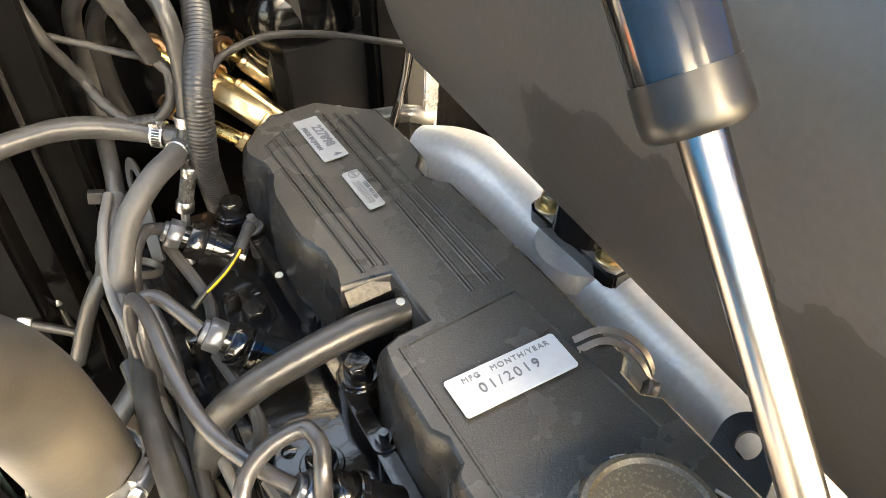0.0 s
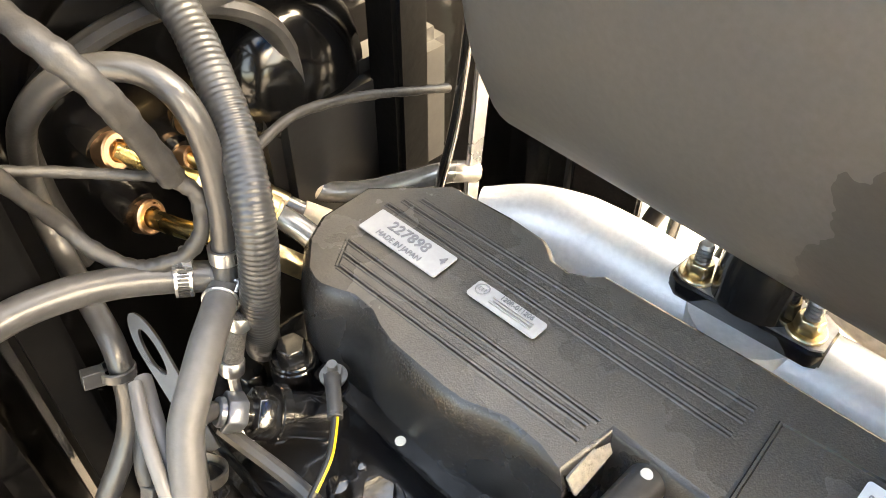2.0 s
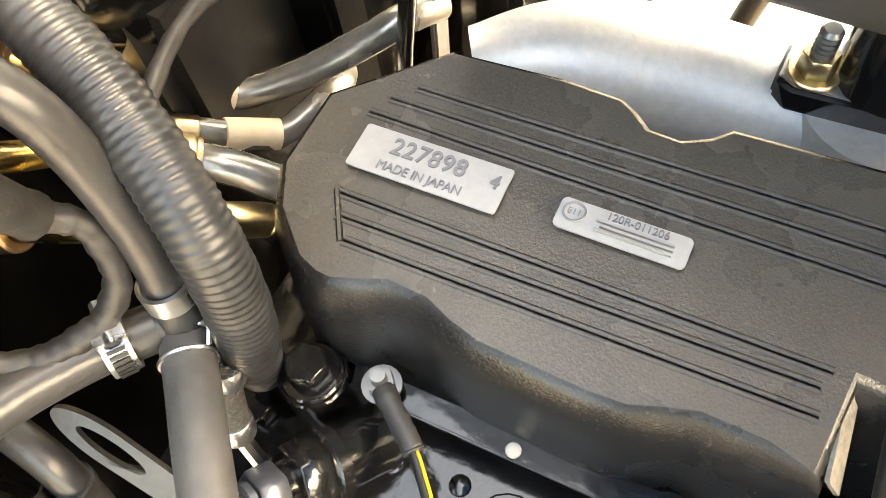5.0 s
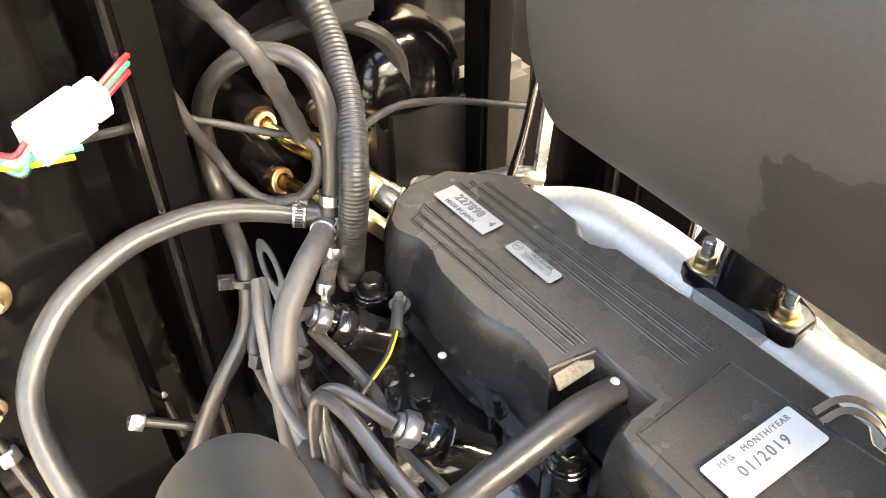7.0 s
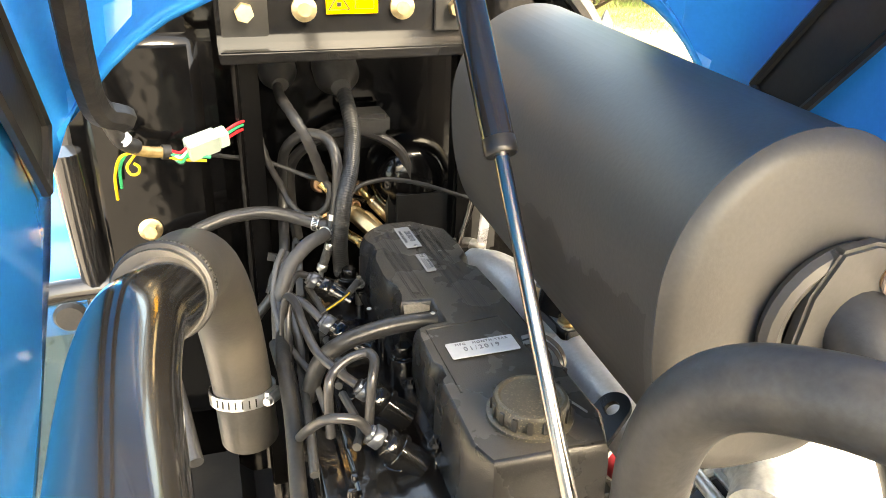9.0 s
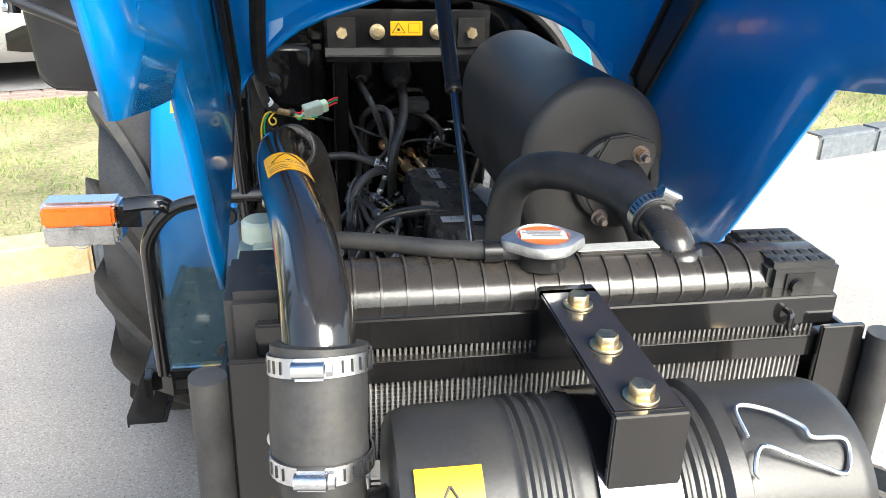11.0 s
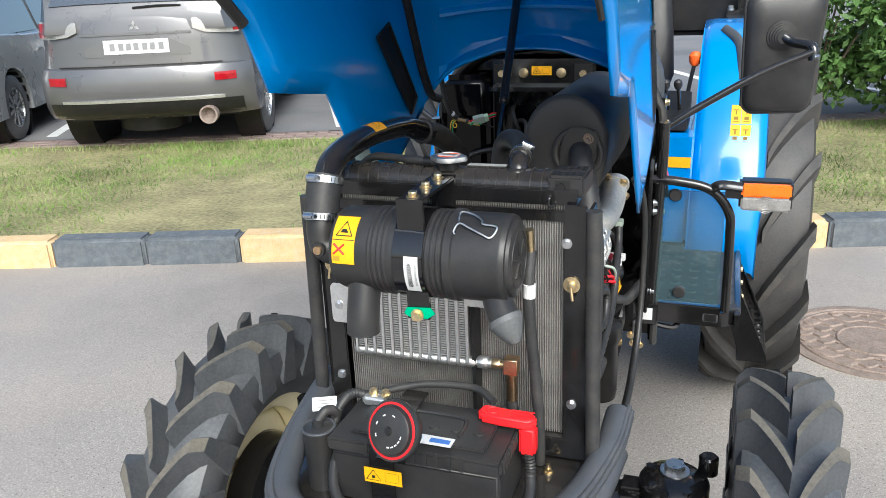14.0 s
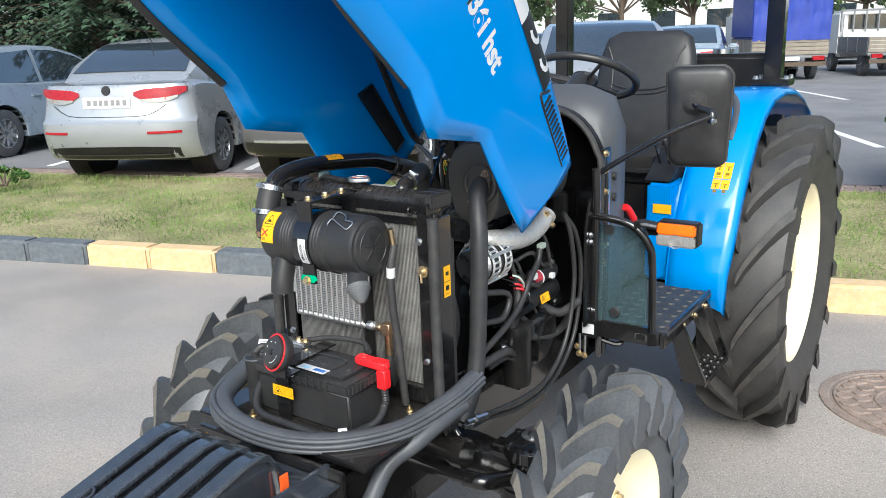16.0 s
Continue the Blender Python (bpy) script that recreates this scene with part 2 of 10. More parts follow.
ROAD = asphalt("road_asphalt", (0.305, 0.281, 0.260))
speckle(ROAD, 110, 0.625, 0.69, (0.11, 0.10, 0.092), 0.8)
LOT = asphalt("lot_asphalt", (0.185, 0.185, 0.19))


# ---- mesh tools ----
def V(*a):
    return Vector(a)


def box(bm, x0, x1, y0, y1, z0, z1, m=None):
    vs = [bm.verts.new((x, y, z)) for x in (x0, x1) for y in (y0, y1) for z in (z0, z1)]
    for f in ((0, 1, 3, 2), (4, 6, 7, 5), (0, 4, 5, 1), (2, 3, 7, 6), (0, 2, 6, 4), (1, 5, 7, 3)):
        bm.faces.new([vs[i] for i in f])
    if m is not None:
        bmesh.ops.transform(bm, matrix=m, verts=vs)
    return vs


def prism(bm, pts, axis, a, b):
    """A polygon in the two other axes, drawn out along one axis from a to b."""
    def place(p, c):
        return {"x": (c, p[0], p[1]), "y": (p[0], c, p[1]), "z": (p[0], p[1], c)}[axis]
    lo, hi = [bm.verts.new(place(p, a)) for p in pts], [bm.verts.new(place(p, b)) for p in pts]
    bm.faces.new(lo), bm.faces.new(hi[::-1])
    for i in range(len(pts)):
        j = (i + 1) % len(pts)
        bm.faces.new((lo[i], lo[j], hi[j], hi[i]))
    return lo + hi


def frame_of(d):
    d = d.normalized()
    u = d.orthogonal().normalized()
    return u, d.cross(u)


def cyl(bm, p0, p1, r0, r1=None, n=20, cap=True):
    p0, p1 = Vector(p0), Vector(p1)
    r1 = r0 if r1 is None else r1
    u, w = frame_of(p1 - p0)
    rings = []
    for p, r in ((p0, r0), (p1, r1)):
        rings.append([bm.verts.new(p + r * (math.cos(6.28318 * k / n) * u + math.sin(6.28318 * k / n) * w)) for k in range(n)])
    for k in range(n):
        j = (k + 1) % n
        bm.faces.new((rings[0][k], rings[0][j], rings[1][j], rings[1][k]))
    if cap:
        bm.faces.new(rings[0][::-1]), bm.faces.new(rings[1])
    return rings[0] + rings[1]


def lathe(bm, prof, origin, axis, n=32, cap=True):
    """prof: (distance along axis, radius)."""
    origin, axis = Vector(origin), Vector(axis).normalized()
    u, w = frame_of(axis)
    rings = []
    for h, r in prof:
        rings.append([bm.verts.new(origin + h * axis + r * (math.cos(6.28318 * k / n) * u + math.sin(6.28318 * k / n) * w)) for k in range(n)])
    for a, b in zip(rings, rings[1:]):
        for k in range(n):
            j = (k + 1) % n
            bm.faces.new((a[k], a[j], b[j], b[k]))
    if cap:
        bm.faces.new(rings[0][::-1]), bm.faces.new(rings[-1])


def spline(pts, sub=8):
    pts = [Vector(p) for p in pts]
    if len(pts) < 3:
        return [pts[0].lerp(pts[-1], k / sub) for k in range(sub + 1)]
    ext = [2 * pts[0] - pts[1]] + pts + [2 * pts[-1] - pts[-2]]
    out = []
    for i in range(1, len(ext) - 2):
        a, b, c, d = ext[i - 1:i + 3]
        for k in range(sub):
            t = k / sub
            out.append(0.5 * (2 * b + (c - a) * t + (2 * a - 5 * b + 4 * c - d) * t * t + (3 * b - a - 3 * c + d) * t ** 3))
    return out + [pts[-1]]


def tube(bm, pts, r, n=12, sub=8, rfun=None, raw=False, flat=1.0):
    line = [Vector(p) for p in pts] if raw else spline(pts, sub)
    u = None
    rings = []
    for i, p in enumerate(line):
        d = (line[min(i + 1, len(line) - 1)] - line[max(i - 1, 0)]).normalized()
        if u is None:
            u = d.orthogonal().normalized()
        u = (u - d * u.dot(d)).normalized()
        w = d.cross(u)
        rr = r if rfun is None else r * rfun(i)
        rings.append([bm.verts.new(p + rr * (math.cos(6.28318 * k / n) * u + flat * math.sin(6.28318 * k / n) * w)) for k in range(n)])
    for a, b in zip(rings, rings[1:]):
        for k in range(n):
            j = (k + 1) % n
            bm.faces.new((a[k], a[j], b[j], b[k]))
    bm.faces.new(rings[0][::-1]), bm.faces.new(rings[-1])


def torus(bm, c, axis, R, r, n=32, k=10, a0=0.0, a1=6.28318):
    c, axis = Vector(c), Vector(axis).normalized()
    u, w = frame_of(axis)
    full = a1 - a0 > 6.28
    rings = []
    for i in range(n if full else n + 1):
        t = a0 + (a1 - a0) * i / n
        d = math.cos(t) * u + math.sin(t) * w
        rings.append([bm.verts.new(c + (R + r * math.cos(6.28318 * j / k)) * d + r * math.sin(6.28318 * j / k) * axis) for j in range(k)])
    pairs = list(zip(rings, rings[1:] + rings[:1])) if full else list(zip(rings, rings[1:]))
    for a, b in pairs:
        for j in range(k):
            bm.faces.new((a[j], a[(j + 1) % k], b[(j + 1) % k], b[j]))
    if not full:
        bm.faces.new(rings[0]), bm.faces.new(rings[-1])


def part(name, bm, material, parent=None, label="", bevel=0.0, smooth=38, seg=2):
    bmesh.ops.recalc_face_normals(bm, faces=bm.faces)
    if bevel:
        edges = [e for e in bm.edges if len(e.link_faces) == 2 and e.calc_face_angle(0) > 0.6]
        bmesh.ops.bevel(bm, geom=edges, offset=bevel, segments=seg, affect="EDGES", clamp_overlap=True)
    me = bpy.data.meshes.new(name)
    bm.to_mesh(me)
    bm.free()
    me.materials.append(material)
    me.polygons.foreach_set("use_smooth", [True] * len(me.polygons))
    me.set_sharp_from_angle(angle=radians(smooth))
    ob = new(name, me)
    ob.parent = parent
    if label:
        ob["label"] = label
    return ob


def made(fn, *a, **k):
    bm = bmesh.new()
    fn(bm, *a, **k)
    return bm


def boxes(*rows):
    bm = bmesh.new()
    for r in rows:
        box(bm, *r)
    return bm


def thing(name, label, category, m=None, group="", kind=""):
    ob = new(name)
    ob.empty_display_size = 0.1
    if m is not None:
        ob.matrix_basis = m
    return tagged(ob, label, category, group, kind)


def plain_mesh(name, verts, faces, material, parent=None, smooth=False):
    me = bpy.data.meshes.new(name)
    me.from_pydata(verts, [], faces)
    me.materials.append(material)
    if smooth:
        me.polygons.foreach_set("use_smooth", [True] * len(me.polygons))
    ob = new(name, me)
    ob.parent = parent
    return ob


def lettering(text, size, m, material, parent, name="lettering", width=1.0, bold=0.0, gap=1.0):
    cu = bpy.data.curves.new(name, "FONT")
    cu.body, cu.size, cu.align_x, cu.align_y, cu.extrude, cu.offset = text, size, "CENTER", "CENTER", 0.0002, bold
    cu.space_character = gap
    tmp = new("letters", cu)
    bpy.context.view_layer.update()
    me = bpy.data.meshes.new_from_object(tmp)
    bpy.data.objects.remove(tmp)
    me.transform(m @ Matrix.Diagonal((width, 1, 1, 1)))
    me.materials.clear()
    me.materials.append(material)
    ob = new(name, me)
    ob.parent = parent
    return ob


def hexbolt(bm, p, axis, r, h, washer=True, stud=0.0):
    p, axis = Vector(p), Vector(axis).normalized()
    if washer:
        cyl(bm, p, p + axis * h * 0.22, r * 1.35, r * 1.35, 18)
    cyl(bm, p + axis * h * 0.2, p + axis * h, r, r * 0.94, 6)
    if stud:
        cyl(bm, p + axis * h, p + axis * (h + stud), r * 0.55, r * 0.5, 12)


def plate(w, h, t=0.0006, r=0.0):
    """A flat sticker round the origin in x and y, rounded by r."""
    bm = bmesh.new()
    pts = []
    for cx, cy, a0 in ((w / 2 - r, h / 2 - r, 0), (-w / 2 + r, h / 2 - r, 90), (-w / 2 + r, -h / 2 + r, 180), (w / 2 - r, -h / 2 + r, 270)):
        for k in range(5 if r else 1):
            a = radians(a0 + 90 * k / 4)
            pts.append((cx + r * math.cos(a), cy + r * math.sin(a)))
    prism(bm, pts, "z", 0, t)
    return bm


def sticker(name, w, h, m, material, parent, label="", r=0.0, t=0.0006):
    bm = plate(w, h, t, r)
    bmesh.ops.transform(bm, matrix=m, verts=bm.verts)
    return part(name, bm, material, parent, label)


def bars(rows, m, material, parent, name="print_bar"):
    """Plain bars (x, y, w, h) on a sticker."""
    bm = bmesh.new()
    for x, y, w, h in rows:
        box(bm, x - w / 2, x + w / 2, y - h / 2, y + h / 2, 0.0, 0.0009)
    bmesh.ops.transform(bm, matrix=m, verts=bm.verts)
    return part(name, bm, material, parent)


def warning_print(m, parent, w, h):
    """A warning triangle and an empty frame beside it, in thin lines."""
    bm = bmesh.new()
    for pts in ([(-0.45 * w, -0.32 * h), (-0.05 * w, -0.32 * h), (-0.25 * w, 0.38 * h)], [(0.06 * w, -0.30 * h), (0.42 * w, -0.30 * h), (0.42 * w, 0.32 * h), (0.06 * w, 0.32 * h)]):
        for (x0, y0), (x1, y1) in zip(pts, pts[1:] + pts[:1]):
            tube(bm, [(x0, y0, 0), (x1, y1, 0)], 0.022 * h if len(pts) == 4 else 0.038 * h, 4, 1, flat=0.4)
    box(bm, -0.29 * w, -0.21 * w, -0.18 * h, 0.0, -0.0002, 0.0003)
    bmesh.ops.transform(bm, matrix=m @ Matrix.Translation((0, 0, 0.0008)), verts=bm.verts)
    return part("pictogram", bm, INK, parent)


def stamp(name, bm, material, parent, places, label="", bevel=0.0):
    """One mesh set down at many places, each an object of its own."""
    first = part(name, bm, material, parent, label, bevel, seg=1)
    for i, p in enumerate(places):
        o = first if i == 0 else new(name, first.data)
        o.parent = parent
        o.matrix_basis = Matrix.Translation(p)
        if label:
            o["label"] = label


def facing(p, right, up):
    """A pose at p whose x runs right and y up."""
    x, y = Vector(right).normalized(), Vector(up)
    y = (y - x * y.dot(x)).normalized()
    z = x.cross(y)
    return Matrix.Translation(p) @ Matrix((x, y, z)).transposed().to_4x4()


# ---- the setting ----
KANG = radians(17.07)
KU, KV = V(math.cos(KANG), math.sin(KANG), 0), V(-math.sin(KANG), math.cos(KANG), 0)
KO = V(0, 2.96, 0)
LOTZ = 0.10


def kp(u, v, z=0.0):
    return KO + KU * u + KV * v + V(0, 0, z)


def kframe(u, v, z=0.0, turn=0.0):
    return Matrix.Translation(kp(u, v, z)) @ Matrix.Rotation(KANG + radians(turn), 4, "Z")


def sheet(name, corners, material, n=1):
    bm = bmesh.new()
    bm.faces.new([bm.verts.new(c) for c in corners])
    return tagged(part(name, bm, material), kind="structure")


tagged(sheet("ground", [(-300, -300, -0.02), (300, -300, -0.02), (300, 300, -0.02), (-300, 300, -0.02)], LOT), "worn grey asphalt ground reaching the horizon", "ground")
tagged(sheet("road", [kp(-60, -40), kp(60, -40), kp(60, 0.02), kp(-60, 0.02)], ROAD), "worn pale grey asphalt road with fine stones", "road")
tagged(sheet("parking_lot", [kp(-60, 3.28, LOTZ), kp(60, 3.28, LOTZ), kp(60, 90, LOTZ), kp(-60, 90, LOTZ)], LOT), "grey asphalt parking lot with painted bays", "parking lot")

# kerb of painted concrete stones
kerb = thing("kerb", "painted concrete kerb in yellow and dark grey stretches", "kerb", kind="structure")
STRETCH = 1.03
for i in range(-18, 16):
    for j in range(2):
        bm = bmesh.new()
        box(bm, 0.003, STRETCH / 2 - 0.003 * j - 0.001, 0.0, 0.15, -0.05, 0.15)
        k = part("kerb_stone", bm, KERBD if i % 2 == 0 else KERBY, kerb, bevel=0.018, seg=3)
        k.matrix_basis = kframe(-3.15 + STRETCH * i + STRETCH / 2 * j, 0.0, 0.003 * noise.noise((i * 2.1, j, 0)))

# lawn strip rising to the lot, with blades
vs, fs = [], []
NU, NVV = 60, 6
for i in range(NU + 1):
    for j in range(NVV + 1):
        u, v = -30 + i, 0.15 + 2.80 * j / NVV
        z = 0.13 - 0.04 * j / NVV + 0.02 * noise.noise((u * 0.8, v, 0)) * (1 if 0 < j < NVV else 0)
        vs.append(kp(u, v, z))
for i in range(NU):
    for j in range(NVV):
        a = i * (NVV + 1) + j
        fs.append((a, a + NVV + 1, a + NVV + 2, a + 1))
tagged(plain_mesh("lawn", vs, fs, SOIL, smooth=True), "dry patchy lawn strip behind the kerb", "lawn", kind="structure")
rng = np.random.default_rng(4)
N = 120000
uu = rng.uniform(-9.5, 7.0, N)
vv = 0.17 + 2.74 * rng.uniform(0, 1, N)
keep = np.array([noise.noise((a * 0.9, b * 0.9, 3.3)) > -0.28 + 0.5 * rng.uniform(-0.5, 0.5) for a, b in zip(uu, vv)])
uu, vv = uu[keep], vv[keep]
N = len(uu)
h = rng.uniform(0.014, 0.040, N) * np.where(vv > 2.55, 1.7, 1.0)
ang = rng.uniform(0, 6.283, N)
wd = rng.uniform(0.002, 0.005, N)
lean = rng.normal(0, 0.020, (N, 2))
base = np.array(KO)[None] + uu[:, None] * np.array(KU) + vv[:, None] * np.array(KV)
base[:, 2] = 0.125 - 0.04 * (vv - 0.15) / 2.8
side = np.stack([np.cos(ang) * wd, np.sin(ang) * wd, np.zeros(N)], 1)
tip = base + np.stack([lean[:, 0], lean[:, 1], h], 1)
verts = np.empty((N * 3, 3))
verts[0::3], verts[1::3], verts[2::3] = base - side, base + side, tip
tagged(plain_mesh("grass", verts.tolist(), np.arange(N * 3).reshape(-1, 3).tolist(), BLADE), "short dry grass blades, green with straw patches", "grass", kind="stuff")

# strip of pavers between lawn and lot
pavers = thing("paver_strip", "strip of reddish concrete pavers along the lot", "pavement", kind="structure")
bm = bmesh.new()
box(bm, -60, 60, 2.94, 3.30, 0.0, LOTZ - 0.012)
part("bed", bm, SOIL, pavers).matrix_basis = kframe(0, 0)
bm = bmesh.new()
box(bm, 0.004, 0.196, 0.004, 0.096, -0.03, 0.0)
pav = part("paver", bm, PAVER, pavers, bevel=0.006, seg=1)
pav.matrix_basis = kframe(-8, 2.97, LOTZ)
for i in range(90):
    for j in range(3):
        if i or j:
            o = new("paver", pav.data)
            o.parent = pavers
            o.matrix_basis = kframe(-8 + 0.2 * i + (0.1 if j % 2 else 0), 2.97 + 0.1 * j, LOTZ + 0.004 * noise.noise((i * 1.7, j * 2.1, 0)))

for u, v0, v1, w in [(-2.17, 3.43, 7.4, 0.11), (0.63, 3.43, 7.4, 0.11), (-4.98, 3.43, 7.4, 0.11), (3.49, 3.43, 7.4, 0.11), (-7.73, 3.43, 7.4, 0.11)]:
    ln = sheet("parking_line", [kp(u, v0, LOTZ + 0.004), kp(u + w, v0, LOTZ + 0.004), kp(u + w - 0.88, v1, LOTZ + 0.004), kp(u - 0.88, v1, LOTZ + 0.004)], PAINT)
    tagged(ln, "white painted bay line on the asphalt", "road marking", "bay lines")
for i in range(5):
    a, b = 12.2, 16.0
    ln = sheet("parking_line", [kp(-1 + 2.6 * i, a, LOTZ + 0.004), kp(-0.88 + 2.6 * i, a, LOTZ + 0.004), kp(-0.88 + 2.6 * i, b, LOTZ + 0.004), kp(-1 + 2.6 * i, b, LOTZ + 0.004)], PAINT)
    tagged(ln, "white painted bay line on the asphalt", "road marking", "bay lines")

for (x0, y0), (x1, y1) in (((0.061, 8.94), (-0.879, 10.80)), ((-1.248, 15.59), (-2.985, 18.55))):
    ln = sheet("parking_line", [(x0, y0, LOTZ + 0.004), (x0 + 0.11, y0 + 0.05, LOTZ + 0.004), (x1 + 0.11, y1 + 0.05, LOTZ + 0.004), (x1, y1, LOTZ + 0.004)], PAINT)
    tagged(ln, "white painted bay line on the asphalt", "road marking", "bay lines")

part_litter = thing("litter", "small white scrap of litter on the lawn", "litter", Matrix.Translation(kp(-1.55, 1.35, 0.135)))
bm = bmesh.new()
loft_rows = [[(0.0, 0.0, 0.012), (0.02, 0.03, 0.02)], [(0.04, -0.01, 0.03), (0.05, 0.03, 0.014)], [(0.08, 0.01, 0.012), (0.075, 0.035, 0.022)]]
vr = [[bm.verts.new(p) for p in r] for r in loft_rows]
for a, b in zip(vr, vr[1:]):
    bm.faces.new((a[0], a[1], b[1], b[0]))
part("scrap", bm, WHITE, part_litter)

# manhole cover
mh = thing("manhole_cover", "rusty round cast-iron manhole cover set in the road", "manhole cover", Matrix.Translation((0.99, 2.12, 0.0)))
part("rim", made(lathe, [(-0.02, 0.335), (0.006, 0.335), (0.008, 0.325), (0.006, 0.305), (-0.01, 0.30)], (0, 0, 0), (0, 0, 1), 48), RUST, mh)
part("lid", made(lathe, [(-0.02, 0.30), (0.001, 0.298), (0.002, 0.1), (0.002, 0.01)], (0, 0, 0), (0, 0, 1), 48), RUST, mh)
bm = bmesh.new()
for rr in (0.13, 0.28):
    torus(bm, (0, 0, 0.003), (0, 0, 1), rr, 0.006, 48, 6)
for k in range(-4, 5):
    row = 0.058 * k
    half = math.sqrt(max(0, 0.27 ** 2 - row ** 2))
    for s in (-1, 1):
        lo = math.sqrt(max(0, 0.14 ** 2 - row ** 2)) if abs(row) < 0.14 else 0.0
        pts = [(s * (lo + (half - lo) * q / 10), row + 0.014 * math.sin(q * 1.3), 0.003) for q in range(11)]
        tube(bm, pts, 0.007, 6, raw=True)
part("raised_pattern", bm, RUST, mh)


# ---- parked cars ----
def loft(bm, rings, close=True):
    vr = [[bm.verts.new(p) for p in r] for r in rings]
    for a, b in zip(vr, vr[1:]):
        for k in range(len(a) - 1):
            bm.faces.new((a[k], a[k + 1], b[k + 1], b[k]))
    if close:
        bm.faces.new(vr[0]), bm.faces.new(vr[-1][::-1])


def car_wheel(parent, x, y, r, out, silver=STEEL):
    w = new("wheel")
    w.parent = parent
    w.matrix_basis = Matrix.Translation((x, y, r))
    t = 0.10
    part("tyre", made(lathe, [(-t, r * 0.62), (-t, r * 0.9), (-t * 0.8, r), (t * 0.8, r), (t, r * 0.9), (t, r * 0.62)], (0, 0, 0), (1, 0, 0), 32, False), TYRE, w)
    bm = bmesh.new()
    lathe(bm, [(-t * 0.9, r * 0.64), (t * 0.95, r * 0.64), (t * 0.95, r * 0.58), (t * 0.3, r * 0.56), (t * 0.3, 0.02)], (0, 0, 0), (out, 0, 0), 28)
    for k in range(10):
        a = 0.628 * k
        m = Matrix.Rotation(a, 4, "X")
        box(bm, min(0, out * 0.085), max(0, out * 0.085), -0.018, 0.018, 0.03, r * 0.6, m)
    part("rim", bm, silver, w)


SHAPES = {  # end profile (height, set-back), shoulder line along the car, glasshouse line along the car
    "sedan": ([(0.24, 0.10), (0.30, 0.03), (0.40, -0.02), (0.52, -0.045), (0.62, -0.04), (0.655, 0.0), (0.70, 0.02), (0.88, 0.04), (0.97, 0.055), (1.005, 0.085)],
              [(0.085, 1.005), (0.20, 1.02), (0.45, 1.03), (0.9, 1.0), (1.5, 0.97), (2.4, 0.95), (3.2, 0.93), (3.7, 0.86), (4.1, 0.74), (4.28, 0.60), (4.33, 0.45), (4.30, 0.25)],
              [(0.40, 1.02), (0.70, 1.21), (0.98, 1.36), (1.30, 1.445), (1.7, 1.47), (2.2, 1.45), (2.6, 1.35), (3.0, 1.15), (3.35, 0.93)]),
    "suv": ([(0.29, 0.08), (0.33, 0.0), (0.40, -0.04), (0.52, -0.06), (0.64, -0.055), (0.71, -0.03), (0.72, 0.005), (0.90, 0.02), (1.07, 0.035), (1.13, 0.06)],
            [(0.06, 1.13), (0.2, 1.13), (0.8, 1.11), (1.5, 1.09), (2.4, 1.06), (3.2, 1.03), (3.8, 0.97), (4.3, 0.85), (4.52, 0.70), (4.58, 0.5), (4.55, 0.30)],
            [(0.05, 1.12), (0.20, 1.36), (0.36, 1.58), (0.52, 1.64), (1.1, 1.68), (1.9, 1.68), (2.4, 1.60), (2.9, 1.33), (3.35, 1.02)]),
    "nose": ([(0.20, 0.12), (0.26, 0.04), (0.36, -0.02), (0.50, -0.05), (0.60, -0.045), (0.68, -0.02), (0.76, 0.05), (0.80, 0.12)],
             [(0.12, 0.80), (0.35, 0.89), (0.75, 0.95), (1.05, 0.99), (1.6, 0.97), (2.4, 0.98), (3.2, 1.0), (3.8, 1.0), (4.0, 0.92), (4.08, 0.6), (4.02, 0.30)],
             [(0.95, 0.97), (1.3, 1.22), (1.65, 1.42), (2.0, 1.49), (2.6, 1.5), (3.2, 1.46), (3.6, 1.36), (3.9, 1.05)]),
}


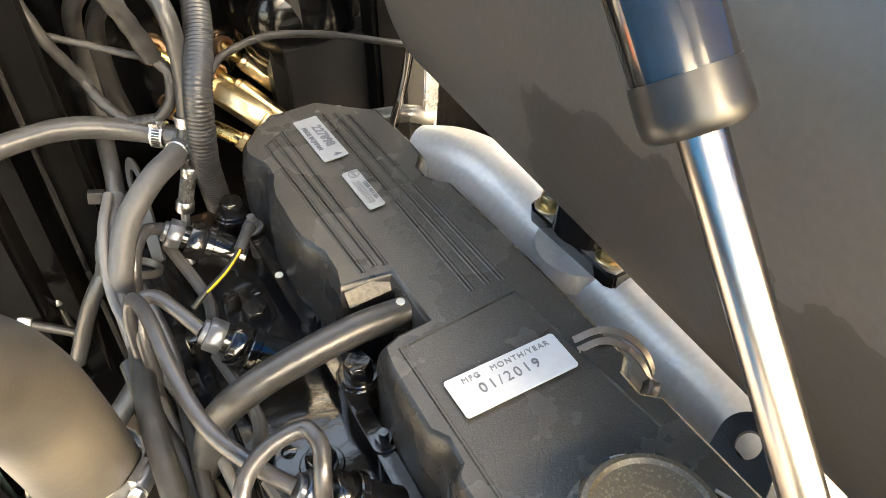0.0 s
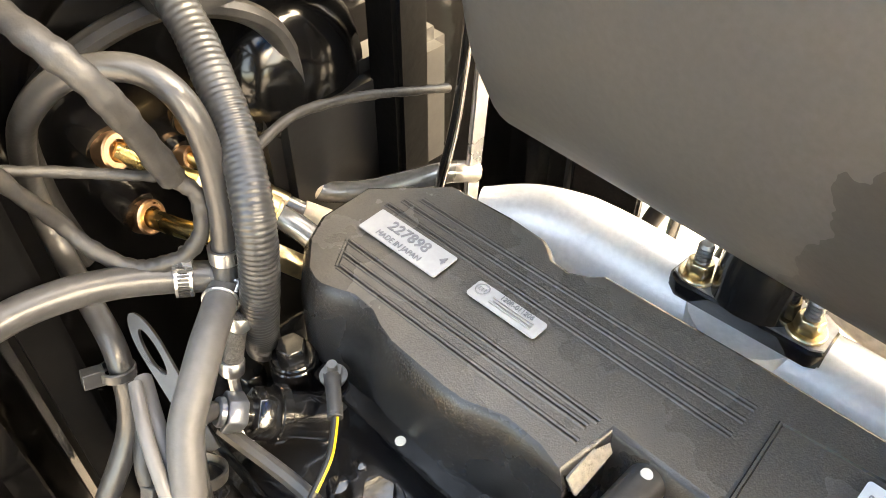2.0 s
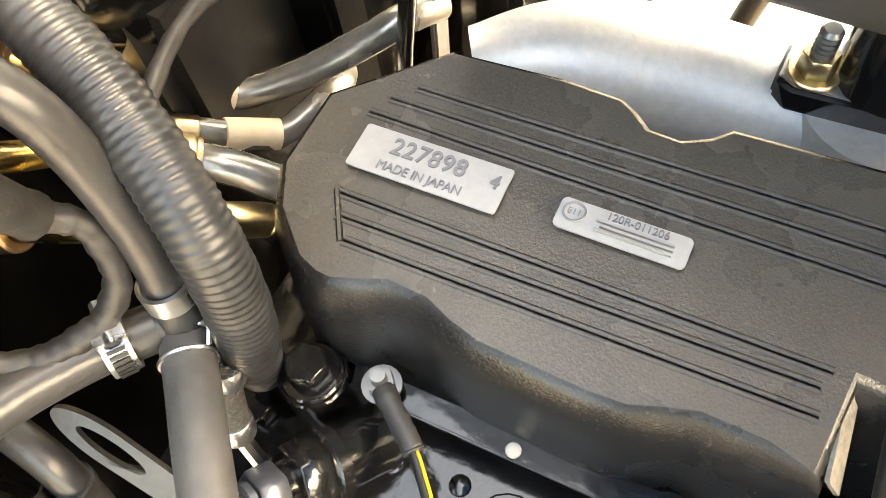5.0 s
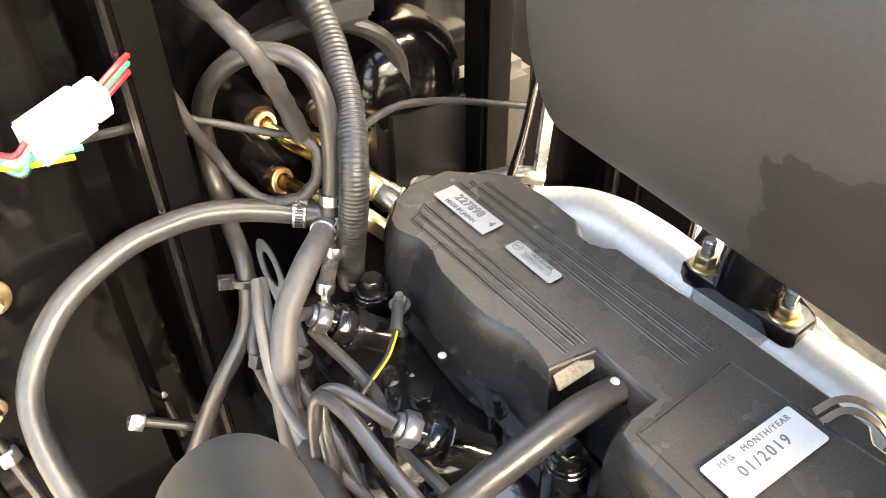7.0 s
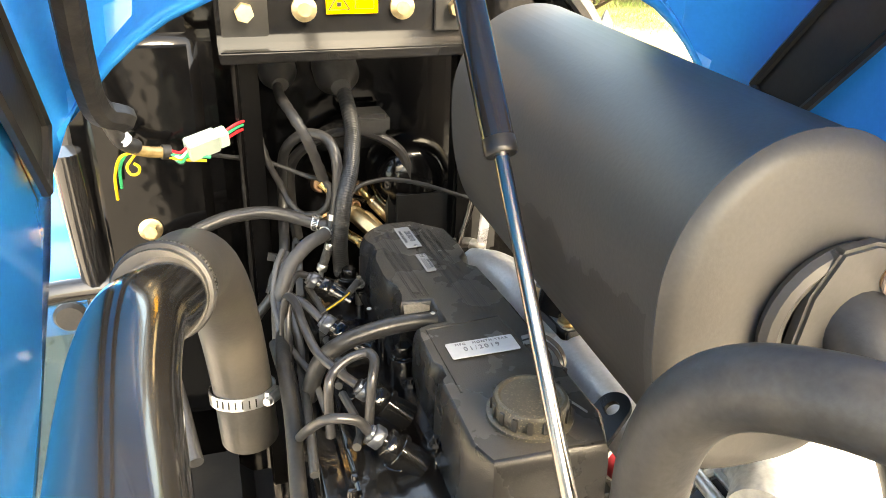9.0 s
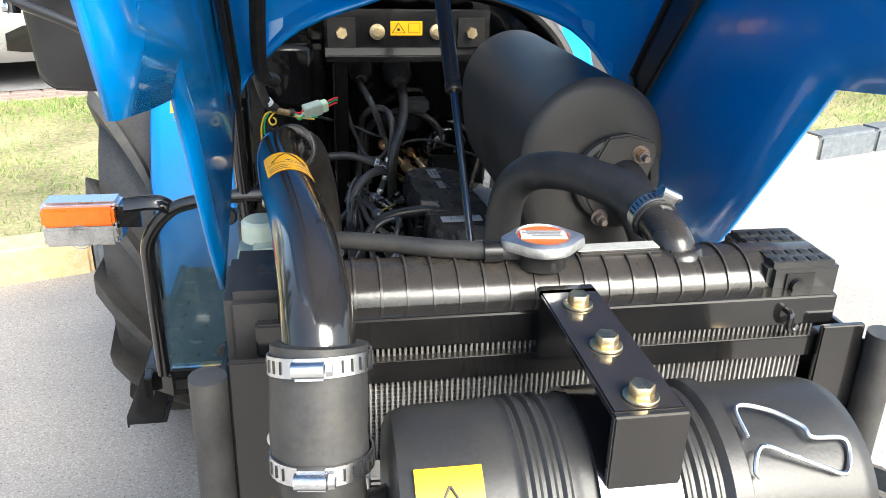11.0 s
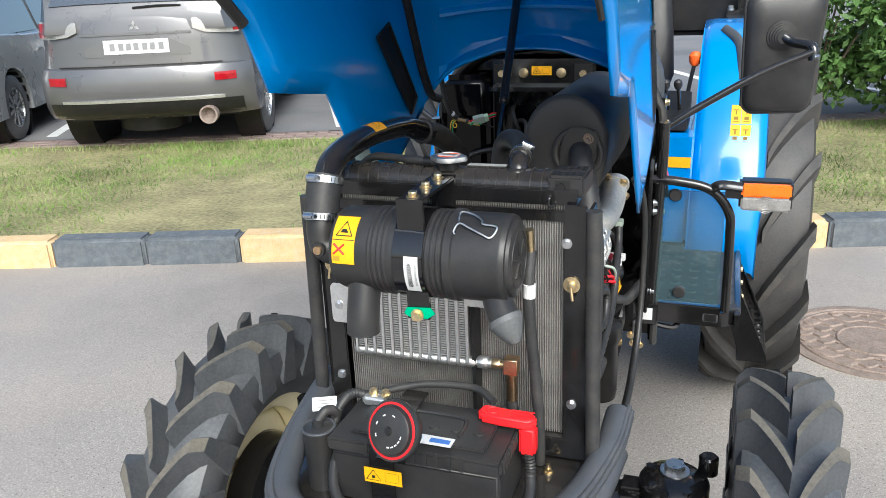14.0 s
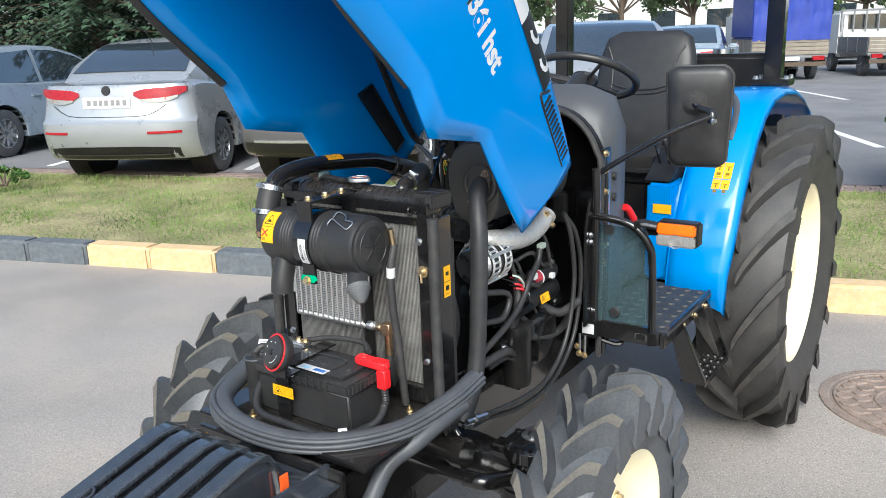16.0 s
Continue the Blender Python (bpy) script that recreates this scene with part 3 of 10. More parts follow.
def car(name, label, m, paint, W=1.72, kind="sedan", wheels=(0.85, 3.42), r=0.315, wagon=False):
    """A car that shows one end to -y, on z=0: an outline swept across its width, with real wheel arches."""
    c = thing(name, label, "car", m)
    hw = W / 2
    end, top, roof = SHAPES[kind]
    if wagon:
        roof = [(0.10, 1.02), (0.30, 1.30), (0.55, 1.41)] + roof[3:]
    ez, ey = [p[0] for p in end], [p[1] for p in end]

    def bow(x):
        return 0.05 * (abs(x) / hw) ** 2 + 0.20 * (abs(x) / hw) ** 6

    def skin(x, z):
        return float(np.interp(z, ez, ey)) + bow(x)

    # closed side outline, with an arch over each wheel
    sill = 0.24 if kind != "suv" else 0.29
    line = [(y, z) for z, y in end] + top[1:]
    under = []
    for y in wheels[::-1]:
        under += [(y + (r + 0.07) * math.cos(t), max(sill, r + (r + 0.07) * math.sin(t))) for t in np.linspace(-0.25, math.pi + 0.25, 13)]
    line = line + under
    ym = max(p[0] for p in line)
    bm = bmesh.new()
    rings = []
    for f in (-1, -0.985, -0.95, -0.88, -0.75, -0.5, -0.25, 0, 0.25, 0.5, 0.75, 0.88, 0.95, 0.985, 1):
        e = max(0, (abs(f) - 0.88) / 0.12)
        zz = 0.045 * e ** 2.5
        ring = []
        for k, (y, z) in enumerate(line):
            back = bow(f * hw) * max(0, 1 - max(0, y) / 0.8) - 0.6 * bow(f * hw) * max(0, 1 - (ym - y) / 0.8)
            up = 0.5 * (1 - math.cos(math.pi * min(1, max(0, (z - 0.6) / 0.35))))
            ring.append((f * hw - math.copysign(0.05 * up * abs(f), f), y + back, z - zz * up))
        rings.append(ring + [ring[0]])
    loft(bm, rings, False)
    for q in (rings[0], rings[-1]):
        bm.faces.new([bm.verts.new(p) for p in q[:-1]])
    bmesh.ops.remove_doubles(bm, verts=bm.verts, dist=0.0005)
    part("body", bm, paint, c, smooth=32)
    part("underbody", boxes((-hw * 0.8, hw * 0.8, 0.25, ym - 0.3, sill - 0.03, sill + 0.25)), SATIN, c)

    # glasshouse
    def half(y, f):
        """Half width at the fraction f of the glasshouse's height."""
        return (hw - 0.06) * (1 - 0.20 * f)
    zb0 = min(p[1] for p in roof)
    zmax = max(p[1] for p in roof)
    bm = bmesh.new()
    rings = []
    for y, z in roof:
        zb = zb0 - 0.03
        f = (z - zb0) / (zmax - zb0)
        inset = 0.10 * (y == roof[0][0] or y == roof[-1][0])
        w0, w1 = half(y, 0) - inset, half(y, f) - inset
        rings.append([(-w0, y, zb), (-w1, y, z - 0.05 * f), (-w1 * 0.93, y, z - 0.015 * f), (-w1 * 0.6, y, z), (0, y, z + 0.006), (w1 * 0.6, y, z), (w1 * 0.93, y, z - 0.015 * f), (w1, y, z - 0.05 * f), (w0, y, zb)])
    loft(bm, rings)
    part("roof", bm, paint, c, smooth=40)

    def roof_z(y):
        return float(np.interp(y, [p[0] for p in roof], [p[1] for p in roof]))
    ya, yb = roof[1][0], roof[-2][0]
    ymid = 0.5 * (ya + yb) + 0.05
    for sd in (-1, 1):
        for y0, y1 in ((ya + 0.10, ymid - 0.04), (ymid + 0.03, yb + 0.12)):
            rows = []
            for y in np.linspace(y0, y1, 9):
                zt = roof_z(y) - 0.075
                zl = zb0 + 0.03
                fa, fb = (zl - zb0) / (zmax - zb0), (max(zt, zl) - zb0) / (zmax - zb0)
                rows.append([(sd * (half(y, fa) + 0.003), y, zl), (sd * (half(y, fb) + 0.006), y, max(zt, zl + 0.004))])
            bm = bmesh.new()
            loft(bm, rows, False)
            part("side_window", bm, GLASS, c)
    for seq, nm in ((roof[:4] if kind != "suv" else roof[:3], "rear_window" if kind != "nose" else "windscreen"), (roof[-4:], "windscreen" if kind != "nose" else "rear_window")):
        rows = []
        ys = np.linspace(seq[0][0], seq[-1][0], 7)
        lead = -0.006 if seq[0][0] == roof[0][0] else 0.006
        for y in ys[1:-1]:
            z = roof_z(y)
            f = (z - zb0) / (zmax - zb0)
            w = half(y, f) * 0.86
            rows.append([(q * w, y + lead * 1.5, z + 0.012 - 0.012 * abs(q) ** 3) for q in (-1, -0.6, 0, 0.6, 1)])
        bm = bmesh.new()
        loft(bm, rows, False)
        part(nm, bm, GLASS, c, smooth=60)
    for y in wheels:
        for sd in (-1, 1):
            car_wheel(c, sd * (hw - 0.115), y, r, sd)
            part("arch_lining", made(lathe, [(-0.015, r + 0.068), (-0.24, r + 0.068), (-0.24, 0.02)], (sd * (hw - 0.02), y, r), (sd, 0, 0), 24, False), SATIN, c)

    def panel(nm, xs, lo, hi, mtl, lab="", off=0.006, rows_=5, round_=True):
        """A piece that lies on the car's end: its lower and upper edge at each x."""
        bm = bmesh.new()
        rows = []
        for t in np.linspace(0, 1, rows_):
            rows.append([(x, skin(x, a + (b - a) * t) - off, a + (b - a) * t) for x, a, b in zip(xs, lo, hi)])
        loft(bm, rows, False)
        edge = [e for e in bm.edges if e.is_boundary]
        out = bmesh.ops.extrude_edge_only(bm, edges=edge)
        for v in out["geom"]:
            if isinstance(v, bmesh.types.BMVert):
                v.co.y += off + 0.012
        return part(nm, bm, mtl, c, lab, smooth=50)

    span = lambda x0, x1, n=7: [float(v) for v in np.linspace(x0, x1, n)]
    if kind == "sedan":
        panel("lower_bumper", span(-hw * 0.82, hw * 0.82, 13), [0.25] * 13, [0.36, 0.375, 0.38] + [0.385] * 7 + [0.38, 0.375, 0.36], SATIN, "black lower bumper")
        panel("diffuser_strip", span(-hw * 0.7, hw * 0.7, 11), [0.285] * 11, [0.30] * 11, COWL, off=0.012)
        for sd in (-1, 1):
            xs = [sd * v for v in (0.30, 0.38, 0.50, 0.62, 0.72, 0.80)]
            panel("tail_lamp", xs, [0.895, 0.85, 0.835, 0.845, 0.88, 0.925], [0.93, 0.955, 0.965, 0.97, 0.975, 0.975], TAIL, "red and clear tail lamp", 0.010)
            panel("reversing_lamp", [sd * v for v in (0.37, 0.45, 0.56, 0.66, 0.73)], [0.842, 0.823, 0.82, 0.838, 0.868], [0.86, 0.862, 0.868, 0.878, 0.892], CLEAR, "clear reversing lamp", 0.012)
            panel("reflector", [sd * v for v in (0.44, 0.55, 0.66, 0.76)], [0.515] * 4, [0.54] * 4, TAIL, "red reflector", 0.008)
        panel("plate", span(-0.26, 0.26), [0.775] * 7, [0.885] * 7, WHITE, "white number plate with dark bars", 0.008)
        panel("boot_seam", span(-0.62, 0.62, 15), [0.80, 0.74, 0.70, 0.69] + [0.685] * 7 + [0.69, 0.70, 0.74, 0.80], [0.806, 0.746, 0.706, 0.696] + [0.691] * 7 + [0.696, 0.706, 0.746, 0.806], SATIN, off=0.003, rows_=2)
        bars([(x, 0, 0.04, 0.055) for x in (-0.19, -0.12, -0.06, 0.0, 0.07, 0.13, 0.2)], facing((0, skin(0, 0.83) - 0.0085, 0.83), (1, 0, 0), (0, 0.13, 1)), INKGREY, c)
        part("badge", made(lathe, [(0, 0.05), (0.008, 0.046)], (0, skin(0, 0.965) - 0.004, 0.95), (0, -1, 0.2), 24), INK, c)
        part("antenna", made(cyl, (0, 1.15, 1.40), (0, 0.98, 1.56), 0.005), SATIN, c)
    elif kind == "suv":
        panel("lower_bumper", span(-hw * 0.9, hw * 0.9, 13), [0.305] * 13, [0.435] + [0.44] * 11 + [0.435], SATIN, "black lower bumper", 0.010)
        panel("bumper_trim", span(-hw * 0.75, hw * 0.75, 11), [0.44] * 11, [0.462] * 11, ALU, off=0.014)
        for sd in (-1, 1):
            panel("tail_lamp", [sd * v for v in (0.46, 0.55, 0.64, 0.74, 0.80)], [1.0, 0.965, 0.955, 0.95, 0.95], [1.075, 1.085, 1.09, 1.095, 1.09], CLEAR, "clear tail lamp cluster", 0.012)
            panel("lamp_core", [sd * v for v in (0.76, 0.79, 0.82)], [0.965] * 3, [1.075] * 3, TAIL, "red lamp lens", 0.014)
            panel("reflector", [sd * v for v in (0.60, 0.68, 0.76)], [0.585] * 3, [0.65] * 3, TAIL, "red reflector", 0.008)
        part("exhaust_tip", made(lathe, [(0, 0.07), (0.10, 0.075), (0.10, 0.06), (0.03, 0.03), (0.03, 0.001)], (0.52, 0.03, 0.315), (0, -1, 0), 24), RUST, c, "oval exhaust tip")
        part("spare_wheel", made(lathe, [(0, 0.30), (0.12, 0.30), (0.15, 0.2)], (-0.1, 0.55, 0.28), (0, 0, -1), 28), SATIN, c)
        panel("plate_recess", span(-0.42, 0.42), [0.80] * 7, [0.86, 0.93, 0.955, 0.96, 0.955, 0.93, 0.86], GREYCAR, off=0.004)
        panel("plate", span(-0.26, 0.26), [0.82] * 7, [0.93] * 7, WHITE, "white number plate with dark bars", 0.010)
        bars([(x, 0, 0.04, 0.055) for x in (-0.19, -0.12, -0.06, 0.0, 0.07, 0.13, 0.2)], facing((0, skin(0, 0.875) - 0.0108, 0.875), (1, 0, 0), (0, 0.12, 1)), INKGREY, c)
        panel("tailgate_seam", span(-0.66, 0.66, 9), [0.722] * 9, [0.732] * 9, SATIN, off=0.004, rows_=2)
        panel("garnish", span(-0.44, 0.44), [0.965] * 7, [0.985] * 7, GREYCAR, off=0.010, rows_=2)
        part("wiper", made(tube, [(0.0, 0.07, 1.17), (0.2, 0.075, 1.18), (0.38, 0.085, 1.175)], 0.010, 6), SATIN, c)
        bm = bmesh.new()
        for k in range(3):
            t = radians(90 + 120 * k)
            prism(bm, [(0, 0), (0.026 * math.cos(t - 0.5), 0.026 * math.sin(t - 0.5)), (0.045 * math.cos(t), 0.045 * math.sin(t)), (0.026 * math.cos(t + 0.5), 0.026 * math.sin(t + 0.5))], "y", skin(0, 1.06) - 0.008, skin(0, 1.06) + 0.02)
        bmesh.ops.translate(bm, vec=(0, 0, 1.03), verts=bm.verts)
        part("badge", bm, STEEL, c)
    else:
        panel("air_intake", span(-0.45, 0.45, 9), [0.30, 0.28] + [0.275] * 5 + [0.28, 0.30], [0.42, 0.47] + [0.48] * 5 + [0.47, 0.42], SATIN, "black air intake", 0.006)
        panel("grille", span(-0.36, 0.36), [0.60] * 7, [0.69] * 7, SATIN, "black grille", 0.008)
        for sd in (-1, 1):
            panel("headlamp", [sd * v for v in (0.42, 0.52, 0.64, 0.74, 0.80)], [0.665, 0.645, 0.64, 0.65, 0.68], [0.715, 0.755, 0.775, 0.785, 0.785], CLEAR, "clear headlamp", 0.012)
            part("fog_lamp", made(lathe, [(0, 0.055), (0.012, 0.05), (0.012, 0.04), (0.004, 0.001)], (sd * 0.60, skin(0.60, 0.42) - 0.004, 0.42), (sd * 0.3, -1, 0), 24), CLEAR, c)
        panel("plate", span(-0.26, 0.26), [0.485] * 7, [0.585] * 7, WHITE, off=0.012)
    for sd in (-1, 1):
        ymir = yb + 0.12 if kind != "nose" else ya + 0.10
        part("door_mirror", boxes((min(sd * (hw - 0.06), sd * (hw + 0.16)), max(sd * (hw - 0.06), sd * (hw + 0.16)), ymir - 0.06, ymir + 0.06, zb0 + 0.0, zb0 + 0.13)), paint, c, bevel=0.035, seg=3)
        for y in (ymid - 0.28, ymid + 0.72):
            part("door_handle", boxes((min(sd * (hw - 0.05), sd * (hw - 0.005)), max(sd * (hw - 0.05), sd * (hw - 0.005)), y, y + 0.17, zb0 - 0.17, zb0 - 0.14)), paint, c, bevel=0.006)
        part("sill_strip", boxes((min(sd * (hw - 0.03), sd * (hw + 0.004)), max(sd * (hw - 0.03), sd * (hw + 0.004)), wheels[0] + 0.42, wheels[1] - 0.42, sill + 0.02, sill + 0.05)), STEEL if kind == "nose" else paint, c, bevel=0.006)
    return c


def at(x, y, turn):
    return Matrix.Translation((0.4 + (x - 0.4) * 1.1, -1.1 + (y + 1.1) * 1.1, LOTZ)) @ Matrix.Rotation(radians(turn), 4, "Z")


car("sedan", "silver saloon car parked with its tail to the lawn", at(-5.73, 3.13, 26), SILVER, 1.74, r=0.300)
car("suv", "dark grey sport utility car parked with its tail to the lawn", at(-3.72, 3.80, 22), GREYCAR, 1.76, "suv", (0.84, 3.50), 0.35)
car("hatchback", "silver car parked with its nose to the lawn", at(-1.62, 5.14, 26), SILVER, 1.68, "nose", (0.82, 3.30), 0.31)
car("estate_car", "bluish silver car parked beside the saloon", at(-9.26, 2.78, 21), BLUECAR, 1.72, "sedan", (0.85, 3.42), 0.315, True)


# ---- plants ----
def leaf_cloud(name, centres, radii, count, size, material, parent, seed, droop=0.0, long=1.0):
    g = np.random.default_rng(seed)
    vs, fs = [], []
    k = 0
    for c, r in zip(centres, radii):
        for _ in range(count):
            d = g.normal(size=3)
            d /= np.linalg.norm(d)
            p = np.array(c) + d * np.array(r) * (0.55 + 0.5 * g.uniform())
            a = g.normal(size=3)
            a /= np.linalg.norm(a)
            a[2] -= droop
            b = np.cross(a, g.normal(size=3))
            b /= max(1e-6, np.linalg.norm(b))
            s = size * g.uniform(0.6, 1.3)
            a = a * s * long
            b = b * s * 0.5
            vs += [p - a, p + b, p + a, p - b]
            fs.append((k, k + 1, k + 2, k + 3))
            k += 4
    return plain_mesh(name, [tuple(v) for v in vs], fs, material, parent)


def shrub(name, label, x, y, z, w, h, seed, n=26, count=170, size=0.05, material=LEAF):
    s = thing(name, label, "shrub", Matrix.Translation((x, y, z)))
    g = np.random.default_rng(seed)
    bm = bmesh.new()
    cs, rs = [], []
    for i in range(n):
        a, rad = g.uniform(0, 6.283), w * 0.5 * math.sqrt(g.uniform())
        hz = h * g.uniform(0.15, 0.92) * (1 - 0.35 * (rad / (w * 0.5)) ** 2)
        p = (rad * math.cos(a), rad * math.sin(a), hz)
        if i % 2 == 0:
            tube(bm, [(p[0] * 0.15, p[1] * 0.15, 0), (p[0] * 0.5, p[1] * 0.5, hz * 0.5), p], 0.016, 5, 4, rfun=lambda q: 1 - 0.09 * q)
        cs.append(p)
        q = g.uniform(0.16, 0.30) * h * 0.55
        rs.append((q, q, q * 0.9))
    part("trunk", bm, BARK, s)
    leaf_cloud("crown", cs, rs, count, size, material, s, seed + 1)
    return s


shrub("shrub", "dense green leafy shrub at the lawn's edge", 3.25, 6.9, 0.1, 2.6, 2.3, 11, 48, 330, 0.036)
shrub("shrub", "dense green leafy shrub at the lawn's edge", 1.80, 6.75, 0.2, 1.8, 1.7, 12, 34, 210, 0.05)
shrub("shrub", "dense green leafy shrub at the lawn's edge", 4.6, 6.9, 0.2, 2.8, 2.3, 13, 36, 220, 0.055)
shrub("shrub", "small green shrub on the lawn", 1.00, 6.1, 0.2, 0.95, 1.35, 14, 24, 150, 0.04)
shrub("weed", "small green weed at the lawn's edge", -7.0, 2.75, 0.17, 0.5, 0.28, 15, 10, 60, 0.03)


def spruce(x, y, h, w, seed):
    t = thing("spruce_tree", "blue-green spruce with drooping branches", "tree", Matrix.Translation((x, y, LOTZ)))
    part("trunk", made(cyl, (0, 0, 0), (0, 0, h), 0.16, 0.02, 12), BARK, t)
    g = np.random.default_rng(seed)
    bm = bmesh.new()
    vs, fs = [], []
    k = 0
    z = 0.5
    while z < h - 0.2:
        reach = w * (1 - z / h) ** 0.8
        for b in range(13):
            a = g.uniform(0, 6.283)
            ln = reach * g.uniform(0.75, 1.1)
            d = np.array([math.cos(a), math.sin(a), 0])
            tube(bm, [(0, 0, z), tuple(d * ln * 0.5 + np.array([0, 0, z - 0.05])), tuple(d * ln + np.array([0, 0, z - 0.12 * ln]))], 0.02, 4, 3, rfun=lambda q: 1 - 0.13 * q)
            for q in range(70):
                f = g.uniform(0.15, 1.0)
                p = d * ln * f + np.array([0, 0, z - 0.12 * ln * f * f]) + g.normal(0, 0.06, 3)
                e = d * 0.06 + np.cross(d, [0, 0, 1]) * g.choice([-1, 1]) * 0.10 * g.uniform(0.4, 1.4) + np.array([0, 0, -0.05])
                n2 = np.cross(e, [0, 0, 1])
                n2 = n2 / (np.linalg.norm(n2) + 1e-6) * 0.034
                vs += [tuple(p - n2), tuple(p + e * 0.5 + n2 + (0, 0, 0.01)), tuple(p + e * 1.4), tuple(p + e * 0.5 - n2)]
                fs.append((k, k + 1, k + 2, k + 3))
                k += 4
        z += 0.24
    part("branching", bm, BARK, t)
    plain_mesh("crown", vs, fs, NEEDLE, t)


spruce(-12.2, 7.4, 7.5, 2.9, 3)
spruce(-15.0, 5.6, 8.0, 3.0, 4)
spruce(-10.6, 9.6, 7.0, 2.8, 5)
spruce(-16.5, 10.5, 9.0, 2.8, 6)


# ---- distance across the lot ----
BOARD = mat("weathered_board", (0.24, 0.21, 0.17), 0.8, 0, 0.3, 3, 60, 0.3, dust=0.4)


def truck(name, label, m, tarp):
    t = thing(name, label, "truck", m)
    part("bed", boxes((-1.0, 1.0, 0, 3.1, 0.62, 0.74)), TRUCKGREY, t, bevel=0.02)
    for s in (-1, 1):
        part("side_board", boxes((min(s * 1.0, s * 0.96), max(s * 1.0, s * 0.96), 0, 3.1, 0.74, 1.16)), BOARD if s > 0 or tarp else TRUCKGREY, t)
        stamp("side_rib", boxes((min(s * 1.015, s * 1.0), max(s * 1.015, s * 1.0), 0, 0.05, 0.70, 1.18)), TRUCKGREY, t, [(0, 0.05 + 0.98 * k, 0) for k in range(4)])
    for k in range(4):
        part("tail_plank", boxes((-1.0, 1.0, -0.03, 0.0, 0.72 + 0.112 * k, 0.824 + 0.112 * k)), BOARD, t, bevel=0.008)
    part("bumper", boxes((-0.95, 0.95, -0.05, 0.1, 0.40, 0.52)), BARK, t)
    part("plate", boxes((-0.26, 0.26, -0.06, -0.03, 0.56, 0.67)), WHITE, t)
    for s in (-1, 1):
        part("tail_lamp", boxes((min(s * 0.6, s * 0.9), max(s * 0.6, s * 0.9), -0.07, 0.0, 0.56, 0.68)), TAIL, t)
        for y in (0.9, 4.2):
            car_wheel(t, s * 0.82, y, 0.36, s, TRUCKGREY)
    part("cab", boxes((-0.95, 0.95, 3.2, 4.6, 0.5, 2.0)), WALLW, t, bevel=0.12, seg=3)
    part("rear_window", boxes((-0.7, 0.7, 3.17, 3.19, 1.4, 1.85)), GLASS, t)
    part("bonnet", boxes((-0.9, 0.9, 4.5, 5.3, 0.5, 1.2)), WALLW, t, bevel=0.1, seg=3)
    if tarp:
        bm = bmesh.new()
        box(bm, -1.02, 1.02, -0.02, 3.1, 1.16, 2.75)
        part("tarpaulin", bm, TARP, t, bevel=0.08, seg=3)
        rows = []
        for i in range(25):
            x = -1.0 + 2.0 * i / 24
            rows.append([(x, -0.045 - 0.035 * math.sin(i * 1.9 + 0.6 * math.sin(j)) * (0.4 + 0.06 * j) + 0.03 * noise.noise((x * 3, z * 2.2, 4.0)), z) for j, z in enumerate(np.linspace(1.12, 2.70, 11))])
        bm = bmesh.new()
        loft(bm, rows, False)
        part("tarpaulin_fold", bm, TARP, t)
    else:
        bm = bmesh.new()
        for k in range(6):
            box(bm, -0.98 + 0.38 * k, -0.94 + 0.38 * k, 3.0, 3.06, 1.3, 2.0)
        box(bm, -1.0, 1.0, 3.0, 3.06, 1.95, 2.02)
        part("headboard_rail", bm, TRUCKGREY, t)
    return t


truck("tarpaulin_truck", "small truck with a blue tarpaulin and a plank bed", Matrix.Translation((-3.45, 21.5, LOTZ)) @ Matrix.Rotation(radians(25), 4, "Z") @ Matrix.Diagonal((0.95, 0.95, 0.92, 1)), True)
truck("flatbed_truck", "grey flatbed truck with a low drop-side bed", Matrix.Translation((-1.0, 23.5, LOTZ)) @ Matrix.Rotation(radians(24), 4, "Z") @ Matrix.Diagonal((0.9, 0.9, 0.9, 1)), False)
for i, (x, y, tn, pt) in enumerate([(-3.9, 20.5, 10, SILVER), (-6.3, 21.5, 12, GREYCAR), (-8.6, 21.0, 12, BLUECAR), (-11.0, 22.0, 14, SILVER), (-3.2, 28, 8, SILVER), (-5.8, 28.6, 8, BLUECAR), (-8.4, 29, 9, SILVER), (-11, 29.5, 9, GREYCAR), (3.2, 27, 0, SILVER), (-3.6, 13.0, 14, BLUECAR), (-13.6, 29.5, 9, SILVER)]):
    tagged(car("far_car", "parked car seen across the lot", at(x, y, tn), pt), group="cars across the lot")

far = thing("warehouse", "long low pale warehouse beyond the lot", "building", Matrix.Translation((-14, 62, LOTZ)) @ Matrix.Rotation(radians(12), 4, "Z"))
part("wall", boxes((-26, 26, 0, 10, 0, 4.2)), WALLW, far)
part("roof", boxes((-26.3, 26.3, -0.3, 10.3, 4.2, 4.6)), ROOFG, far)
for k in range(12):
    part("window", boxes((-24 + 4.1 * k, -22.2 + 4.1 * k, -0.06, 0.0, 1.6, 2.9)), GLASS, far)
far2 = thing("office_block", "pale office building beyond the lot", "building", Matrix.Translation((9, 58, LOTZ)) @ Matrix.Rotation(radians(-5), 4, "Z"))
part("wall", boxes((-9, 9, 0, 9, 0, 7.5)), WALLW, far2)
part("roof", boxes((-9.3, 9.3, -0.3, 9.3, 7.5, 7.9)), ROOFG, far2)
for i in range(2):
    for k in range(6):
        part("window", boxes((-8 + 2.8 * k, -6.4 + 2.8 * k, -0.06, 0.0, 1.4 + 3 * i, 2.9 + 3 * i)), GLASS, far2)


